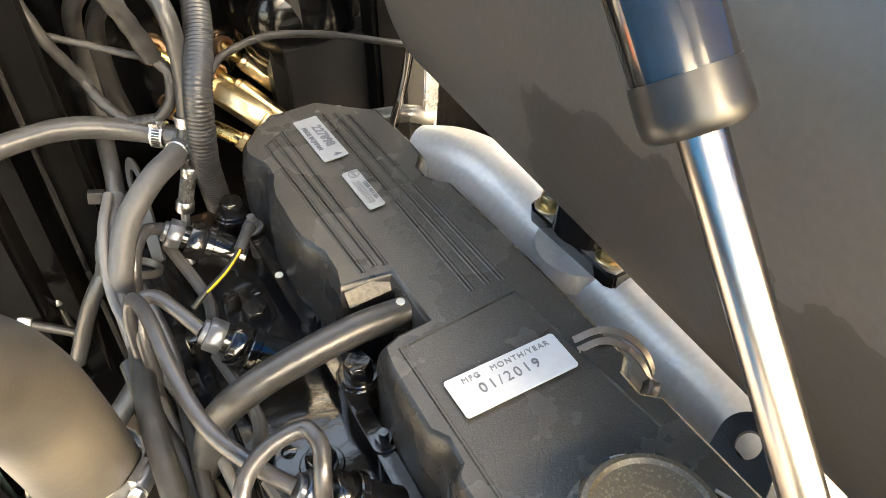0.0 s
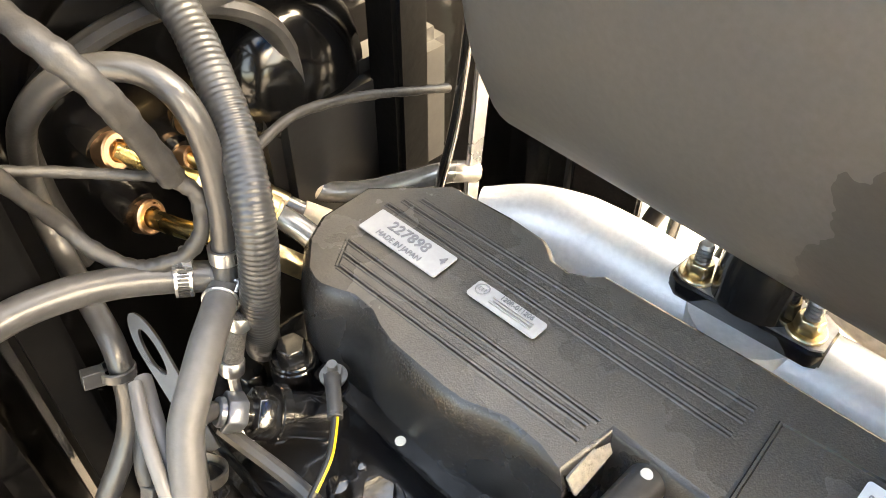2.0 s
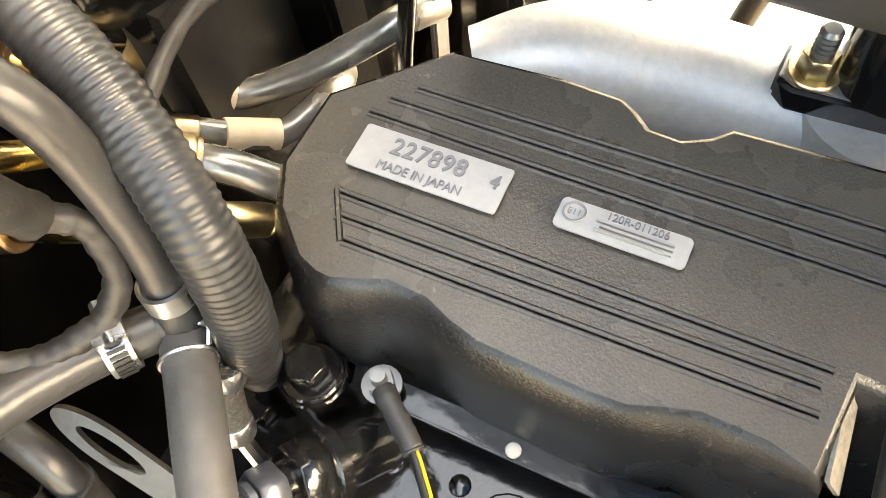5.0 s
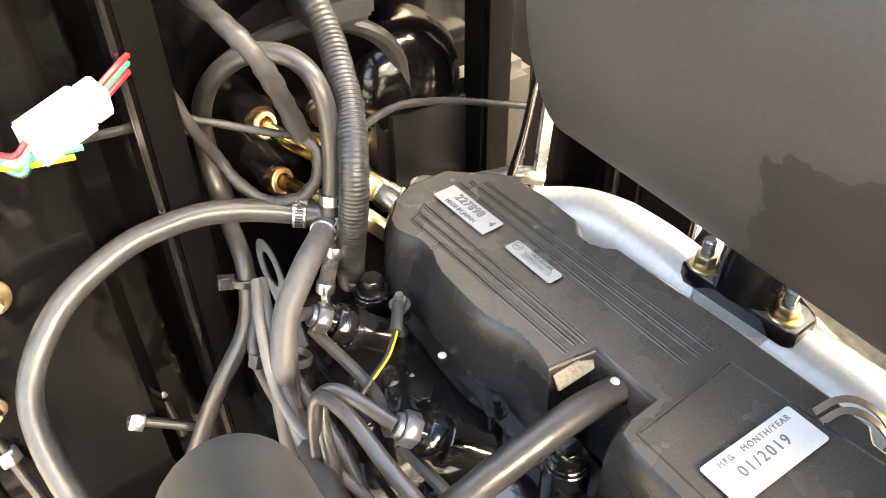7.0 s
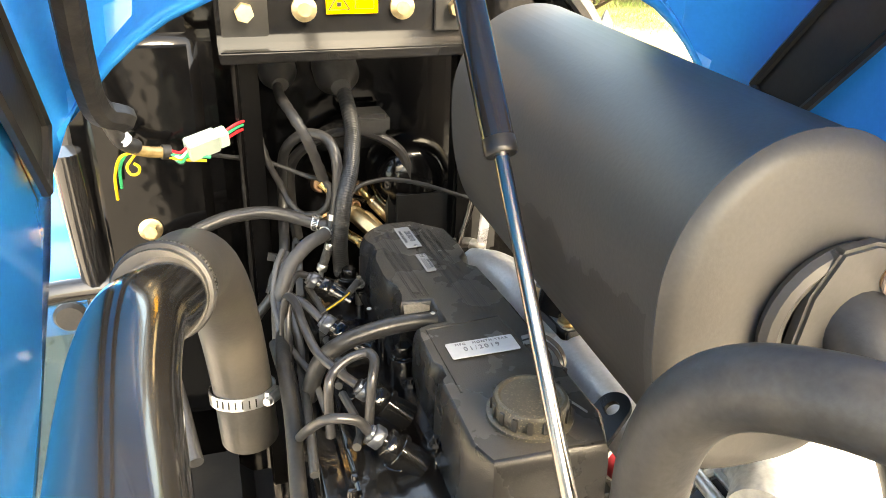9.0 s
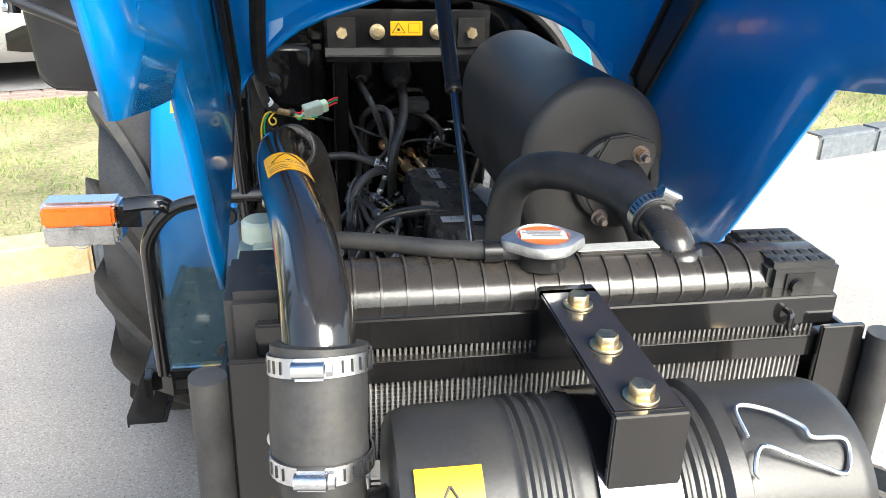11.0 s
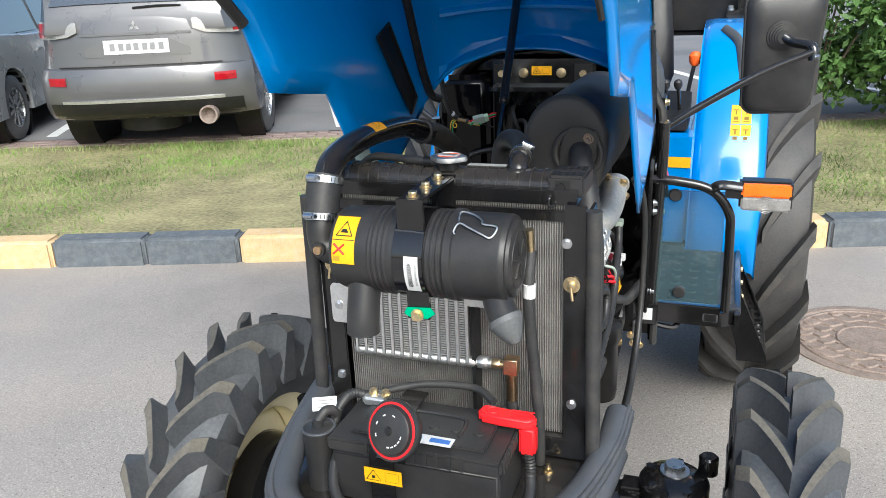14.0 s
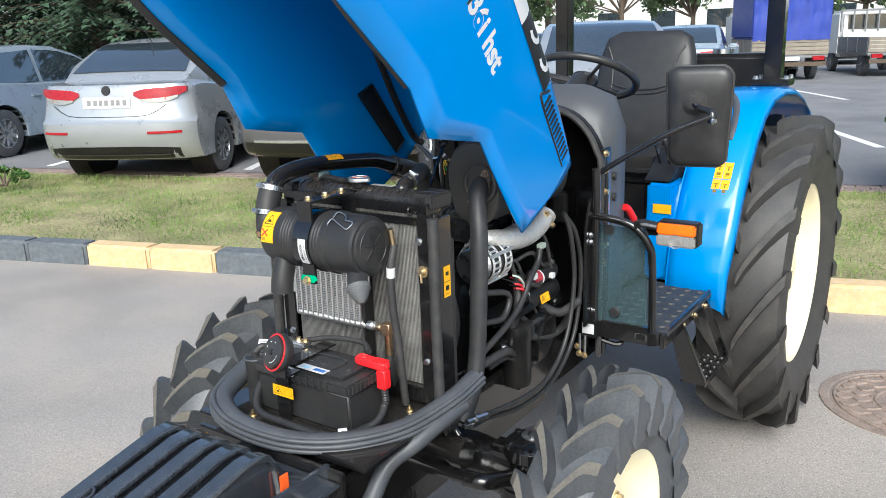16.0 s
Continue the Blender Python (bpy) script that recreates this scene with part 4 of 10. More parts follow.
def far_tree(x, y, h, w, seed):
    t = thing("broadleaf_tree", "tall leafy tree beyond the lot", "tree", Matrix.Translation((x, y, LOTZ)), "trees beyond the lot")
    g = np.random.default_rng(seed)
    bm = bmesh.new()
    cyl(bm, (0, 0, 0), (0, 0, h * 0.6), 0.2, 0.09, 8)
    cs, rs = [], []
    for i in range(16):
        a, r = g.uniform(0, 6.283), w * 0.5 * math.sqrt(g.uniform())
        p = (r * math.cos(a), r * math.sin(a), h * g.uniform(0.35, 0.95))
        cyl(bm, (0, 0, h * 0.35), p, 0.06, 0.02, 5)
        cs.append(p)
        q = g.uniform(0.7, 1.2)
        rs.append((q, q, q))
    part("trunk", bm, BARK, t)
    leaf_cloud("crown", cs, rs, 130, 0.2, FARLEAF, t, seed + 50)


for i, (x, y, h, w) in enumerate([(-24, 48, 8, 6), (-18, 46, 7, 6), (-9, 48, 6.5, 5), (-5, 47, 7, 6), (-1, 46, 6, 5), (3, 45, 5.5, 5), (-30, 44, 9, 7), (-36, 40, 9, 7), (-14, 47, 6, 5), (14, 40, 7, 6), (20, 34, 7, 6), (-26, 22, 8, 5), (-30, 14, 9, 6)]):
    far_tree(x, y, h, w, 70 + i)
lp = thing("lamp_post", "grey street lamp post beyond the lot", "street lamp", Matrix.Translation((-5.6, 34, LOTZ)))
part("post", made(cyl, (0, 0, 0), (0, 0, 8), 0.11, 0.07, 12), TRUCKGREY, lp)
part("arm", made(tube, [(0, 0, 7.9), (0.5, 0, 8.3), (1.4, 0, 8.4)], 0.04, 8), TRUCKGREY, lp)
part("lamp_head", boxes((1.3, 1.9, -0.12, 0.12, 8.34, 8.46)), ROOFG, lp, bevel=0.03)


# ---- the tractor ----
tractor = thing("tractor", "blue compact tractor with its bonnet raised and engine bare", "tractor")
T = tractor


def grp(name, label=""):
    e = new(name)
    e.parent = T
    e.empty_display_size = 0.05
    if label:
        e["label"] = label
    return e


# hood: loft along its ridge; s runs from the hinge to the nose, h stands off the ridge
HO, HD, HN = V(0, 0.50, 1.10), V(0, -0.555, 0.832), V(0, 0.832, 0.555)
EDGE_S = [0.0, 0.02, 0.04, 0.12, 0.22, 0.326, 0.39, 0.448, 0.553, 0.777, 1.0, 1.12]
EDGE_H = [0.0, -0.12, -0.214, -0.222, -0.226, -0.229, -0.30, -0.362, -0.352, -0.419, -0.44, -0.43]


def hood_point(s, x, h):
    return HO + HD * s + HN * h + V(x, 0, 0)


def hood_top(s):
    return float(np.interp(s, [0.0, 0.06, 0.2, 0.9, 1.08, 1.14], [0.13, 0.162, 0.188, 0.175, 0.105, 0.0]))


def hood_half(s):
    return float(np.interp(s, [0.0, 0.9, 1.14], [0.252, 0.245, 0.215]))


bm = bmesh.new()
rings = []
SS = [0.0, 0.02, 0.04, 0.08, 0.12, 0.17, 0.22, 0.27, 0.326, 0.355, 0.39, 0.42, 0.448, 0.5, 0.553, 0.62, 0.7, 0.777, 0.85, 0.92, 1.0, 1.06, 1.12]
for s in SS:
    hb, ht, w = float(np.interp(s, EDGE_S, EDGE_H)), hood_top(s), hood_half(s)
    sh = min(0.06, ht - 0.06)
    half = []
    for k in range(7):
        half.append((w, hb + (sh - hb) * k / 6))
    for k in range(1, 9):
        a = radians(90 * k / 8)
        half.append((w * (1 - 0.42 * (1 - math.cos(a))) if k < 8 else w * 0.55, sh + (ht - 0.02 - sh) * math.sin(a)))
    half.append((w * 0.25, ht - 0.004))
    cut = lambda x, q=s: max(q, 0.125 * (1 - (min(abs(x) / 0.25, 1)) ** 3) + 0.0004 * SS.index(q))
    rings.append([hood_point(cut(x), x, h) for x, h in half] + [hood_point(cut(0), 0, ht)] + [hood_point(cut(x), -x, h) for x, h in half[::-1]])
loft(bm, rings, False)
nose = [bm.verts.new(p) for p in rings[-1]]
bm.faces.new(nose)
bmesh.ops.remove_doubles(bm, verts=bm.verts, dist=0.0005)
hood = part("hood", bm, BLUE, T, "raised blue painted steel bonnet", smooth=30)
so = hood.modifiers.new("sheet", "SOLIDIFY")
so.thickness, so.offset = 0.005, 0

for sx, nm in ((1, ""), (-1, "")):
    x = sx * 0.2465
    # black foam edging strip along the lower edge, near the nose
    bm = bmesh.new()
    pts = [hood_point(s, sx * (hood_half(s) - 0.004), float(np.interp(s, EDGE_S, EDGE_H)) + 0.004) for s in np.linspace(0.56, 1.1, 10)]
    tube(bm, pts, 0.0085, 8, 3, flat=0.5)
    part("edge_seal", bm, PLASTIC, hood, "black rubber edge seal")
    # inner mesh vent
    bm = bmesh.new()
    Q = ((0.275, -0.018), (0.262, 0.040), (0.060, 0.056), (0.055, 0.012))
    for a, b in zip(Q, Q[1:] + Q[:1]):
        tube(bm, [hood_point(a[0], x - sx * 0.007, a[1]), hood_point(b[0], x - sx * 0.007, b[1])], 0.0035, 6, 1)
    bm.faces.new([bm.verts.new(hood_point(s, x - sx * 0.0055, h)) for s, h in Q])
    part("vent_backing", bm, SATIN, hood, "black vent panel inside the bonnet")
    for k in range(13):
        s = 0.045 + 0.0138 * k
        bm = bmesh.new()
        tube(bm, [hood_point(s, x + sx * 0.0065, 0.030), hood_point(s + 0.003, x + sx * 0.0075, 0.066)], 0.0035, 6, 1)
        part("louvre", bm, SATIN, hood)
    bm = bmesh.new()
    loft(bm, [[hood_point(s, x + sx * 0.0045, h) for h in (0.022 + 0.006 * (s > 0.2), 0.070)] for s in (0.035, 0.10, 0.16, 0.228)], False)
    part("louvre_base", bm, INK, hood, "black louvred side vent")
    bm = bmesh.new()
    tube(bm, [hood_point(s, x + sx * 0.006, h) for s, h in ((0.033, 0.022), (0.228, 0.026), (0.235, 0.048), (0.225, 0.070))], 0.004, 6, 4)
    part("louvre_frame", bm, SATIN, hood)

    def over(s, q):
        """A point just outside the bonnet's rounded shoulder."""
        if q <= 0:
            return hood_point(s, sx * (hood_half(s) + 0.0045), 0.06 + q)
        t, w, ht = radians(q), hood_half(s) + 0.0045, hood_top(s) + 0.004
        return hood_point(s, sx * w * (1 - 0.42 * (1 - math.cos(t))), 0.06 + (ht - 0.02 - 0.06) * math.sin(t))
    # decals: model lettering, and a band along the shoulder
    m = facing(hood_point(0.487, x + sx * 0.0035, -0.086), tuple(-HD) if sx > 0 else tuple(HD), tuple(HN))
    lettering("36i hst", 0.086, m, INK, hood, "decal_outline", 0.72, 0.0085)
    lettering("36i hst", 0.084, m @ Matrix.Translation((0, 0, 0.0012)), WHITE, hood, "decal_lettering", 0.72, 0.0028)
    for nm, s0, s1, mt, lab in (("decal_band", 0.42, 0.95, WHITE, "silver-white decal band"), ("decal_band", 0.24, 0.4195, INK, "black decal band")):
        bm = bmesh.new()
        loft(bm, [[over(s, q) for q in (-0.016, 0, 12, 24, 36, 48)] for s in np.linspace(s0, s1, 9)], False)
        part(nm, bm, mt, hood, lab)
    for s in (0.375, 0.30):
        bm = bmesh.new()
        for p in range(10):
            t0, t1 = 0.6 + 0.46 * p, 0.6 + 0.46 * (p + 1)
            f = lambda t, r: over(s + 0.034 * r * math.cos(t), 20 + 19 * r * math.sin(t)) + V(sx * 0.0015, 0, 0)
            bm.faces.new([bm.verts.new(v) for v in (f(t0, 0.62), f(t1, 0.62), f(t1, 1), f(t0, 1))])
        part("decal_shape", bm, WHITE, hood, "white decal shape")
    sticker("small_sticker", 0.05, 0.026, facing(hood_point(0.058, x + sx * 0.0040, -0.010), tuple(-HD) if sx > 0 else tuple(HD), tuple(HN)), GREYLAB, hood, "pale sticker")
# stiffening ribs under the hood
for s in (0.2, 0.55, 0.85):
    bm = bmesh.new()
    tube(bm, [hood_point(s, xx, hood_top(s) * (1 - 0.15 * (abs(xx) / 0.2) ** 2) - 0.012) for xx in (-0.18, -0.09, 0, 0.09, 0.18)], 0.012, 8, 4, flat=0.6)
    part("hood_rib", bm, BLUE, hood)
bm = bmesh.new()
tube(bm, [(-0.2, 0.55, 1.17), (-0.215, 0.52, 1.2), hood_point(0.28, -0.2, 0.06), hood_point(0.6, -0.18, 0.08), hood_point(0.95, -0.1, 0.08)], 0.009, 8)
part("hood_harness", bm, TAPE, hood, "black taped lamp harness")

# gas strut
strut = grp("gas_strut", "gas strut with a chrome rod holding the bonnet")
S0, S1, S2 = V(-0.004, 0.227, 1.0), V(-0.0105, 0.379, 1.198), V(-0.022, 0.58, 1.457)
part("rod", made(cyl, S0, S1, 0.0039, n=20), CHROME, strut, "chrome rod")
part("cylinder", made(cyl, S1 - (S2 - S1).normalized() * 0.004, S2, 0.0083, n=24), BLACK, strut)
part("collar", made(lathe, [(0, 0.0078), (0.001, 0.0086), (0.003, 0.0088), (0.009, 0.0086)], S1 - (S2 - S1).normalized() * 0.006, S2 - S1, 24), SATIN, strut)
part("lower_joint", made(cyl, S0 - V(0, 0, 0.02), S0 + V(0, 0, 0.004), 0.008), STEEL, strut)

# ---- firewall ----
fw = grp("firewall", "black painted bulkhead with an arched top")
ARCH = [(-0.262, 0.55), (-0.262, 1.05), (-0.25, 1.14), (-0.215, 1.205), (-0.15, 1.245), (0.0, 1.262), (0.13, 1.245), (0.195, 1.205), (0.235, 1.14), (0.25, 1.05), (0.25, 0.55)]
part("panel", made(prism, ARCH, "y", 0.8035, 0.8085), ENAMEL, fw)
bm = bmesh.new()
tube(bm, [(x, 0.775, z) for x, z in ARCH], 0.012, 8, 4)
part("arch_flange", bm, BLACK, fw)
bm = bmesh.new()
loft(bm, [[(x, 0.805, z), (x, 0.745, z + 0.004)] for x, z in ARCH], False)
part("arch_sheet", bm, BLACK, fw)
part("seal", made(tube, [(x * 1.02, 0.742, z + 0.004) for x, z in ARCH], 0.009, 8, 4), RUBBER, fw, "black rubber edge seal")
part("rail", boxes((-0.135, 0.105, 0.700, 0.740, 1.166, 1.176), (-0.135, 0.105, 0.735, 0.741, 1.17, 1.235)), BLACK, fw, bevel=0.0015)
part("post", boxes((-0.1235, -0.1045, 0.708, 0.732, 0.70, 1.168)), POST, fw, bevel=0.003)
part("post_lip", boxes((-0.1265, -0.1235, 0.705, 0.732, 0.70, 1.168)), BLACK, fw, bevel=0.001)
part("post", boxes((0.082, 0.104, 0.735, 0.76, 0.70, 1.168)), POST, fw, bevel=0.003)
part("side_tank", boxes((-0.262, -0.14, 0.71, 0.803, 0.80, 1.20)), mat("side_tank_enamel", (0.0022, 0.0022, 0.0025), 0.10, 0, 0.3, 8, 13, 1.3, spec=0.24, dust=0.01), fw, bevel=0.02, seg=3)
part("recess_plate", boxes((-0.10, 0.09, 0.7985, 0.803, 0.75, 1.16)), ENAMEL, fw, bevel=0.003)
for x in (-0.111, 0.077):
    part("rail_bolt", made(hexbolt, (x, 0.735, 1.203), (0, -1, 0), 0.0085, 0.012), BRASS, fw, "yellow zinc bolt")
for x in (-0.06, 0.027):
    part("rail_plug", made(lathe, [(0, 0.011), (0.004, 0.011), (0.005, 0.006), (0.007, 0.006)], (x, 0.735, 1.204), (0, -1, 0), 20), BRASS, fw)
for x in (-0.111, 0.077):
    part("bolt_pad", boxes((x - 0.02, x + 0.02, 0.7315, 0.7345, 1.182, 1.224)), SATIN, fw, bevel=0.001)
sticker("warning_sticker", 0.046, 0.02, facing((-0.018, 0.7335, 1.209), (1, 0, 0), (0, 0, 1)), YELLOW, fw)
warning_print(facing((-0.018, 0.7335, 1.209), (1, 0, 0), (0, 0, 1)), fw, 0.046, 0.02)
bm = bmesh.new()
RR = [(-0.070, 0.800, 0.955), (-0.076, 0.798, 1.00), (-0.074, 0.792, 1.040), (-0.055, 0.780, 1.066), (-0.020, 0.770, 1.080), (0.0091, 0.766, 1.0745), (0.031, 0.766, 1.0592), (0.0404, 0.766, 1.0385), (0.0410, 0.764, 1.0104), (0.0420, 0.764, 0.974), (0.042, 0.77, 0.93)]
tube(bm, RR, 0.0075, 10, 6, flat=0.7)
part("rubber_frame", bm, HOSE, fw, "grey rubber gasket frame")
for i, (x, z, r) in enumerate(((-0.026, 1.135, 0.022), (-0.082, 1.14, 0.018))):
    part("grommet", made(lathe, [(-0.02, r), (0.006, r), (0.014, r * 0.8), (0.022, r * 0.5), (0.028, r * 0.42)], (x, 0.785, z), (0, -1, -0.3), 28), HOSE, fw, "grey rubber grommet")
part("angled_bracket", boxes((-0.02, 0.02, 0.75, 0.785, 1.08, 1.1)), HOSE, fw, bevel=0.004)
for x, z, r in ((-0.2081, 1.0214, 0.0105), (-0.2288, 0.9579, 0.0078)):
    bm = bmesh.new()
    lathe(bm, [(0, r), (0.002, r), (0.003, r * 0.75)], (x, 0.7095, z), (0, -1, 0), 22)
    hexbolt(bm, (x, 0.7068, z), (0, -1, 0), r * 0.62, 0.006, False)
    part("tank_bolt", bm, BRASS, fw, "yellow zinc bolt")

for p, d in (((-0.152, 0.7352, 0.8956), (0.1, -0.35, -1)), ((-0.170, 0.7110, 0.905), (0.8, -0.3, -0.4)), ((-0.232, 0.706, 0.925), (0.2, -0.5, -1))):
    d = V(*d).normalized()
    part("cable_stud", made(cyl, V(*p) - d * 0.012, V(*p) + d * 0.035, 0.0030, n=10), SATIN, fw)
    part("stud_nut", made(cyl, V(*p) - d * 0.004, V(*p) + d * 0.004, 0.0062, n=6), STEEL, fw, "zinc nut", bevel=0.0006, seg=1)

# ---- engine ----
eng = grp("engine", "black painted diesel engine")
part("block", boxes((-0.11, 0.10, 0.32, 0.72, 0.52, 0.90)), CAST, eng, bevel=0.012, seg=3)
part("cylinder_head", boxes((-0.085, 0.082, 0.36, 0.70, 0.90, 0.958)), CAST, eng, bevel=0.006, seg=3)
part("front_case", boxes((-0.09, 0.09, 0.24, 0.33, 0.5, 0.93)), CAST, eng, bevel=0.015, seg=3)
part("bell_housing", boxes((-0.13, 0.13, 0.72, 1.5, 0.42, 0.72)), CAST, eng, bevel=0.03, seg=3)
part("sump", boxes((-0.1, 0.1, 0.2, 0.74, 0.36, 0.53)), CAST, eng, bevel=0.03, seg=3)

# rocker cover
COV = [(-0.002, 0.688), (0.024, 0.689), (0.052, 0.664), (0.0555, 0.632), (0.0555, 0.614), (0.053, 0.609), (0.049, 0.604), (0.049, 0.596), (0.0525, 0.590), (0.0575, 0.585),
       (0.063, 0.52), (0.066, 0.47), (0.0665, 0.452), (0.0605, 0.446), (0.0605, 0.436), (0.067, 0.430), (0.070, 0.38), (0.060, 0.352),
       (-0.012, 0.352), (-0.020, 0.37), (-0.0205, 0.435), (-0.0195, 0.4385), (-0.0165, 0.441), (-0.0160, 0.452), (-0.0190, 0.456), (-0.0205, 0.459), (-0.0205, 0.492), (-0.0185, 0.503), (-0.010, 0.507), (0.004, 0.507), (0.003, 0.540), (-0.0207, 0.541),
       (-0.0198, 0.553), (-0.0200, 0.567), (-0.0228, 0.5745), (-0.0255, 0.581), (-0.0265, 0.59), (-0.0267, 0.617), (-0.0248, 0.626), (-0.0222, 0.633), (-0.0222, 0.643), (-0.0255, 0.650), (-0.0278, 0.656), (-0.0278, 0.661), (-0.0255, 0.668), (-0.015, 0.6805)]
bm = bmesh.new()
rings = []
for z, grow in ((0.957, 0.0035), (0.960, 0.0055), (0.965, 0.0035), (0.9985, 0.0028), (1.0050, 0.0022), (1.0095, 0.0012), (1.0126, -0.0002), (1.0144, -0.0014), (1.0150, -0.0026)):
    ring = []
    for i, (x, y) in enumerate(COV):
        p, q = COV[i - 1], COV[(i + 1) % len(COV)]
        d = V(q[0] - p[0], q[1] - p[1], 0).normalized()
        ring.append(V(x - d.y * grow, y + d.x * grow, z))
    rings.append(ring + [ring[0]])
vr = [[bm.verts.new(p) for p in r[:-1]] for r in rings]
for a, b in zip(vr, vr[1:]):
    for k in range(len(a)):
        j = (k + 1) % len(a)
        bm.faces.new((a[k], a[j], b[j], b[k]))
bm.faces.new(vr[-1])
cover = part("rocker_cover", bm, COVER, eng, "dusty textured black plastic rocker cover", smooth=48)
max(cover.data.polygons, key=lambda f: len(f.vertices)).use_smooth = False


def ridge(p, q, w=0.0013, h=0.0012, m=COVER, nm="rib"):
    bm = bmesh.new()
    p, q = V(*p), V(*q)
    d = (q - p).normalized()
    n2 = V(-d.y, d.x, 0) * w
    a = [bm.verts.new(v) for v in (p - n2 * 1.4, q - n2 * 1.4, q + n2 * 1.4, p + n2 * 1.4)]
    b = [bm.verts.new(v + V(0, 0, h)) for v in (p - n2 * 0.6, q - n2 * 0.6, q + n2 * 0.6, p + n2 * 0.6)]
    bm.faces.new(b)
    for k in range(4):
        bm.faces.new((a[k], a[(k + 1) % 4], b[(k + 1) % 4], b[k]))
    return part(nm, bm, m, cover)


CZ = 1.0149
for x0, x1, y0, y1 in ((-0.0152, -0.0080, 0.659, 0.5455), (-0.0096, -0.0016, 0.6645, 0.5470), (-0.0036, 0.0028, 0.668, 0.5455),
                       (0.0222, 0.0292, 0.674, 0.513), (0.0286, 0.0372, 0.671, 0.513), (0.0347, 0.0440, 0.666, 0.513)):
    for off in (-0.0009, 0.0009):
        ridge((x0 + off, y0, CZ), (x1 + off, y1, CZ), 0.0006, 0.00036)
    # shallow dark groove between the two beads
    ridge((x0, y0, CZ), (x1, y1, CZ), 0.00045, 0.0001, COVER, "groove")
ridge((-0.0158, 0.6595, CZ), (-0.0030, 0.6685, CZ), 0.0007, 0.0006)
for q in ((0.0455, 0.5045), (0.0565, 0.42)), ((-0.012, 0.4985), (-0.010, 0.42)), ((-0.012, 0.4985), (0.0455, 0.5045)):
    ridge((*q[0], CZ), (*q[1], CZ), 0.0007, 0.0009)
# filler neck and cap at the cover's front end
cap = part("oil_filler_cap", made(lathe, [(-0.002, 0.0275), (0.003, 0.0275), (0.004, 0.0235), (0.012, 0.0240), (0.0145, 0.0225), (0.0150, 0.0205), (0.0138, 0.0190), (0.0138, 0.0005)], (0.0245, 0.3885, 1.0145), (0, 0, 1), 48), speckle(mat("dusty_cap_plastic", (0.045, 0.042, 0.036), 0.36, 0, 0.2, 30, 700, 0.12, dust_col=(0.115, 0.098, 0.070), lit_dust=0.8), 900, 0.56, 0.70, (0.26, 0.22, 0.15), 0.6), cover, "round dusty oil filler cap")
part("cap_cord", made(tube, [(0.028, 0.4175, 1.0165), (0.036, 0.4155, 1.0168), (0.045, 0.409, 1.0166), (0.048, 0.400, 1.0164), (0.054, 0.393, 1.0162), (0.060, 0.380, 1.0160)], 0.0007, 6, 6), LABELGREY, cover, "thin pale cord")
stamp("cap_grip", boxes((-0.0016, 0.0016, 0.0225, 0.0250, 0.004, 0.0125)), PLASTIC, cover, [(0.0245, 0.3885, 1.0145)])
for k in range(1, 16):
    g = new("cap_grip", bpy.data.meshes["cap_grip"])
    g.parent = cover
    g.matrix_basis = Matrix.Translation((0.0245, 0.3885, 1.0145)) @ Matrix.Rotation(0.3927 * k, 4, "Z")
# stickers on the cover
mA = facing((0.0120, 0.6495, CZ + 0.0015), V(0.0025, -0.042, 0), V(1, 0.06, 0))
sticker("serial_sticker", 0.042, 0.0138, mA, GREYLAB, cover, "silver-grey serial number sticker", 0.0008)
mA2 = mA @ Matrix.Translation((0, 0, 0.0009))
lettering("227898", 0.0072, mA2 @ Matrix.Translation((-0.001, 0.0022, 0)), LABELINK, cover, "serial_number", 0.92, 0.0001, 1.08)
lettering("4", 0.0056, mA2 @ Matrix.Translation((0.0178, 0.0015, 0)), LABELINK, cover, "serial_suffix", 0.9, 0.0001)
lettering("MADE IN JAPAN", 0.0039, mA2 @ Matrix.Translation((-0.001, -0.0042, 0)), LABELINK, cover, "origin_text", 0.85)
mB = facing((0.0150, 0.5985, CZ + 0.0015), V(0.0016, -0.032, 0), V(1, 0.06, 0))
sticker("approval_sticker", 0.0325, 0.0088, mB, GREYLAB, cover, "silver-grey approval sticker", 0.0015)
mB2 = mB @ Matrix.Translation((0, 0, 0.0008))
part("ring_mark", made(torus, (-0.0123, 0.0008, 0.0002), (0, 0, 1), 0.0027, 0.0003, 24, 5), INKGREY, cover).data.transform(mB2)
lettering("120R-011206", 0.0030, mB2 @ Matrix.Translation((0.003, 0.0027, 0)), LABELINK, cover, "approval_number", 0.95)
lettering("E11", 0.0024, mB2 @ Matrix.Translation((-0.0123, 0.0008, 0)), INKGREY, cover, "approval_text")
bars([(0.003 + 0.0006 * (k % 2), 0.0004 - 0.0013 * k, 0.019 - 0.0012 * (k % 2), 0.0006) for k in range(3)], mB2, mat("faint_label_ink", (0.30, 0.29, 0.28), 0.5, 0, 0.1, 30, 200, 0.0), cover)
mC = facing((0.0200, 0.4652, CZ + 0.0015), (1, 0.03, 0), (0, 1, 0))
sticker("date_sticker", 0.0505, 0.0190, mC, WHITE, cover, "white date of manufacture sticker", 0.0014)
mC2 = mC @ Matrix.Translation((0, 0, 0.0009))
lettering("MFG   MONTH/YEAR", 0.0036, mC2 @ Matrix.Translation((0.001, 0.0058, 0)), INKGREY, cover, "date_heading", 1.0, 0.0, 1.25)
lettering("01/2019", 0.0066, mC2 @ Matrix.Translation((-0.001, -0.0006, 0)), LABELINK, cover, "date_text", 0.95, 0.0, 1.35)
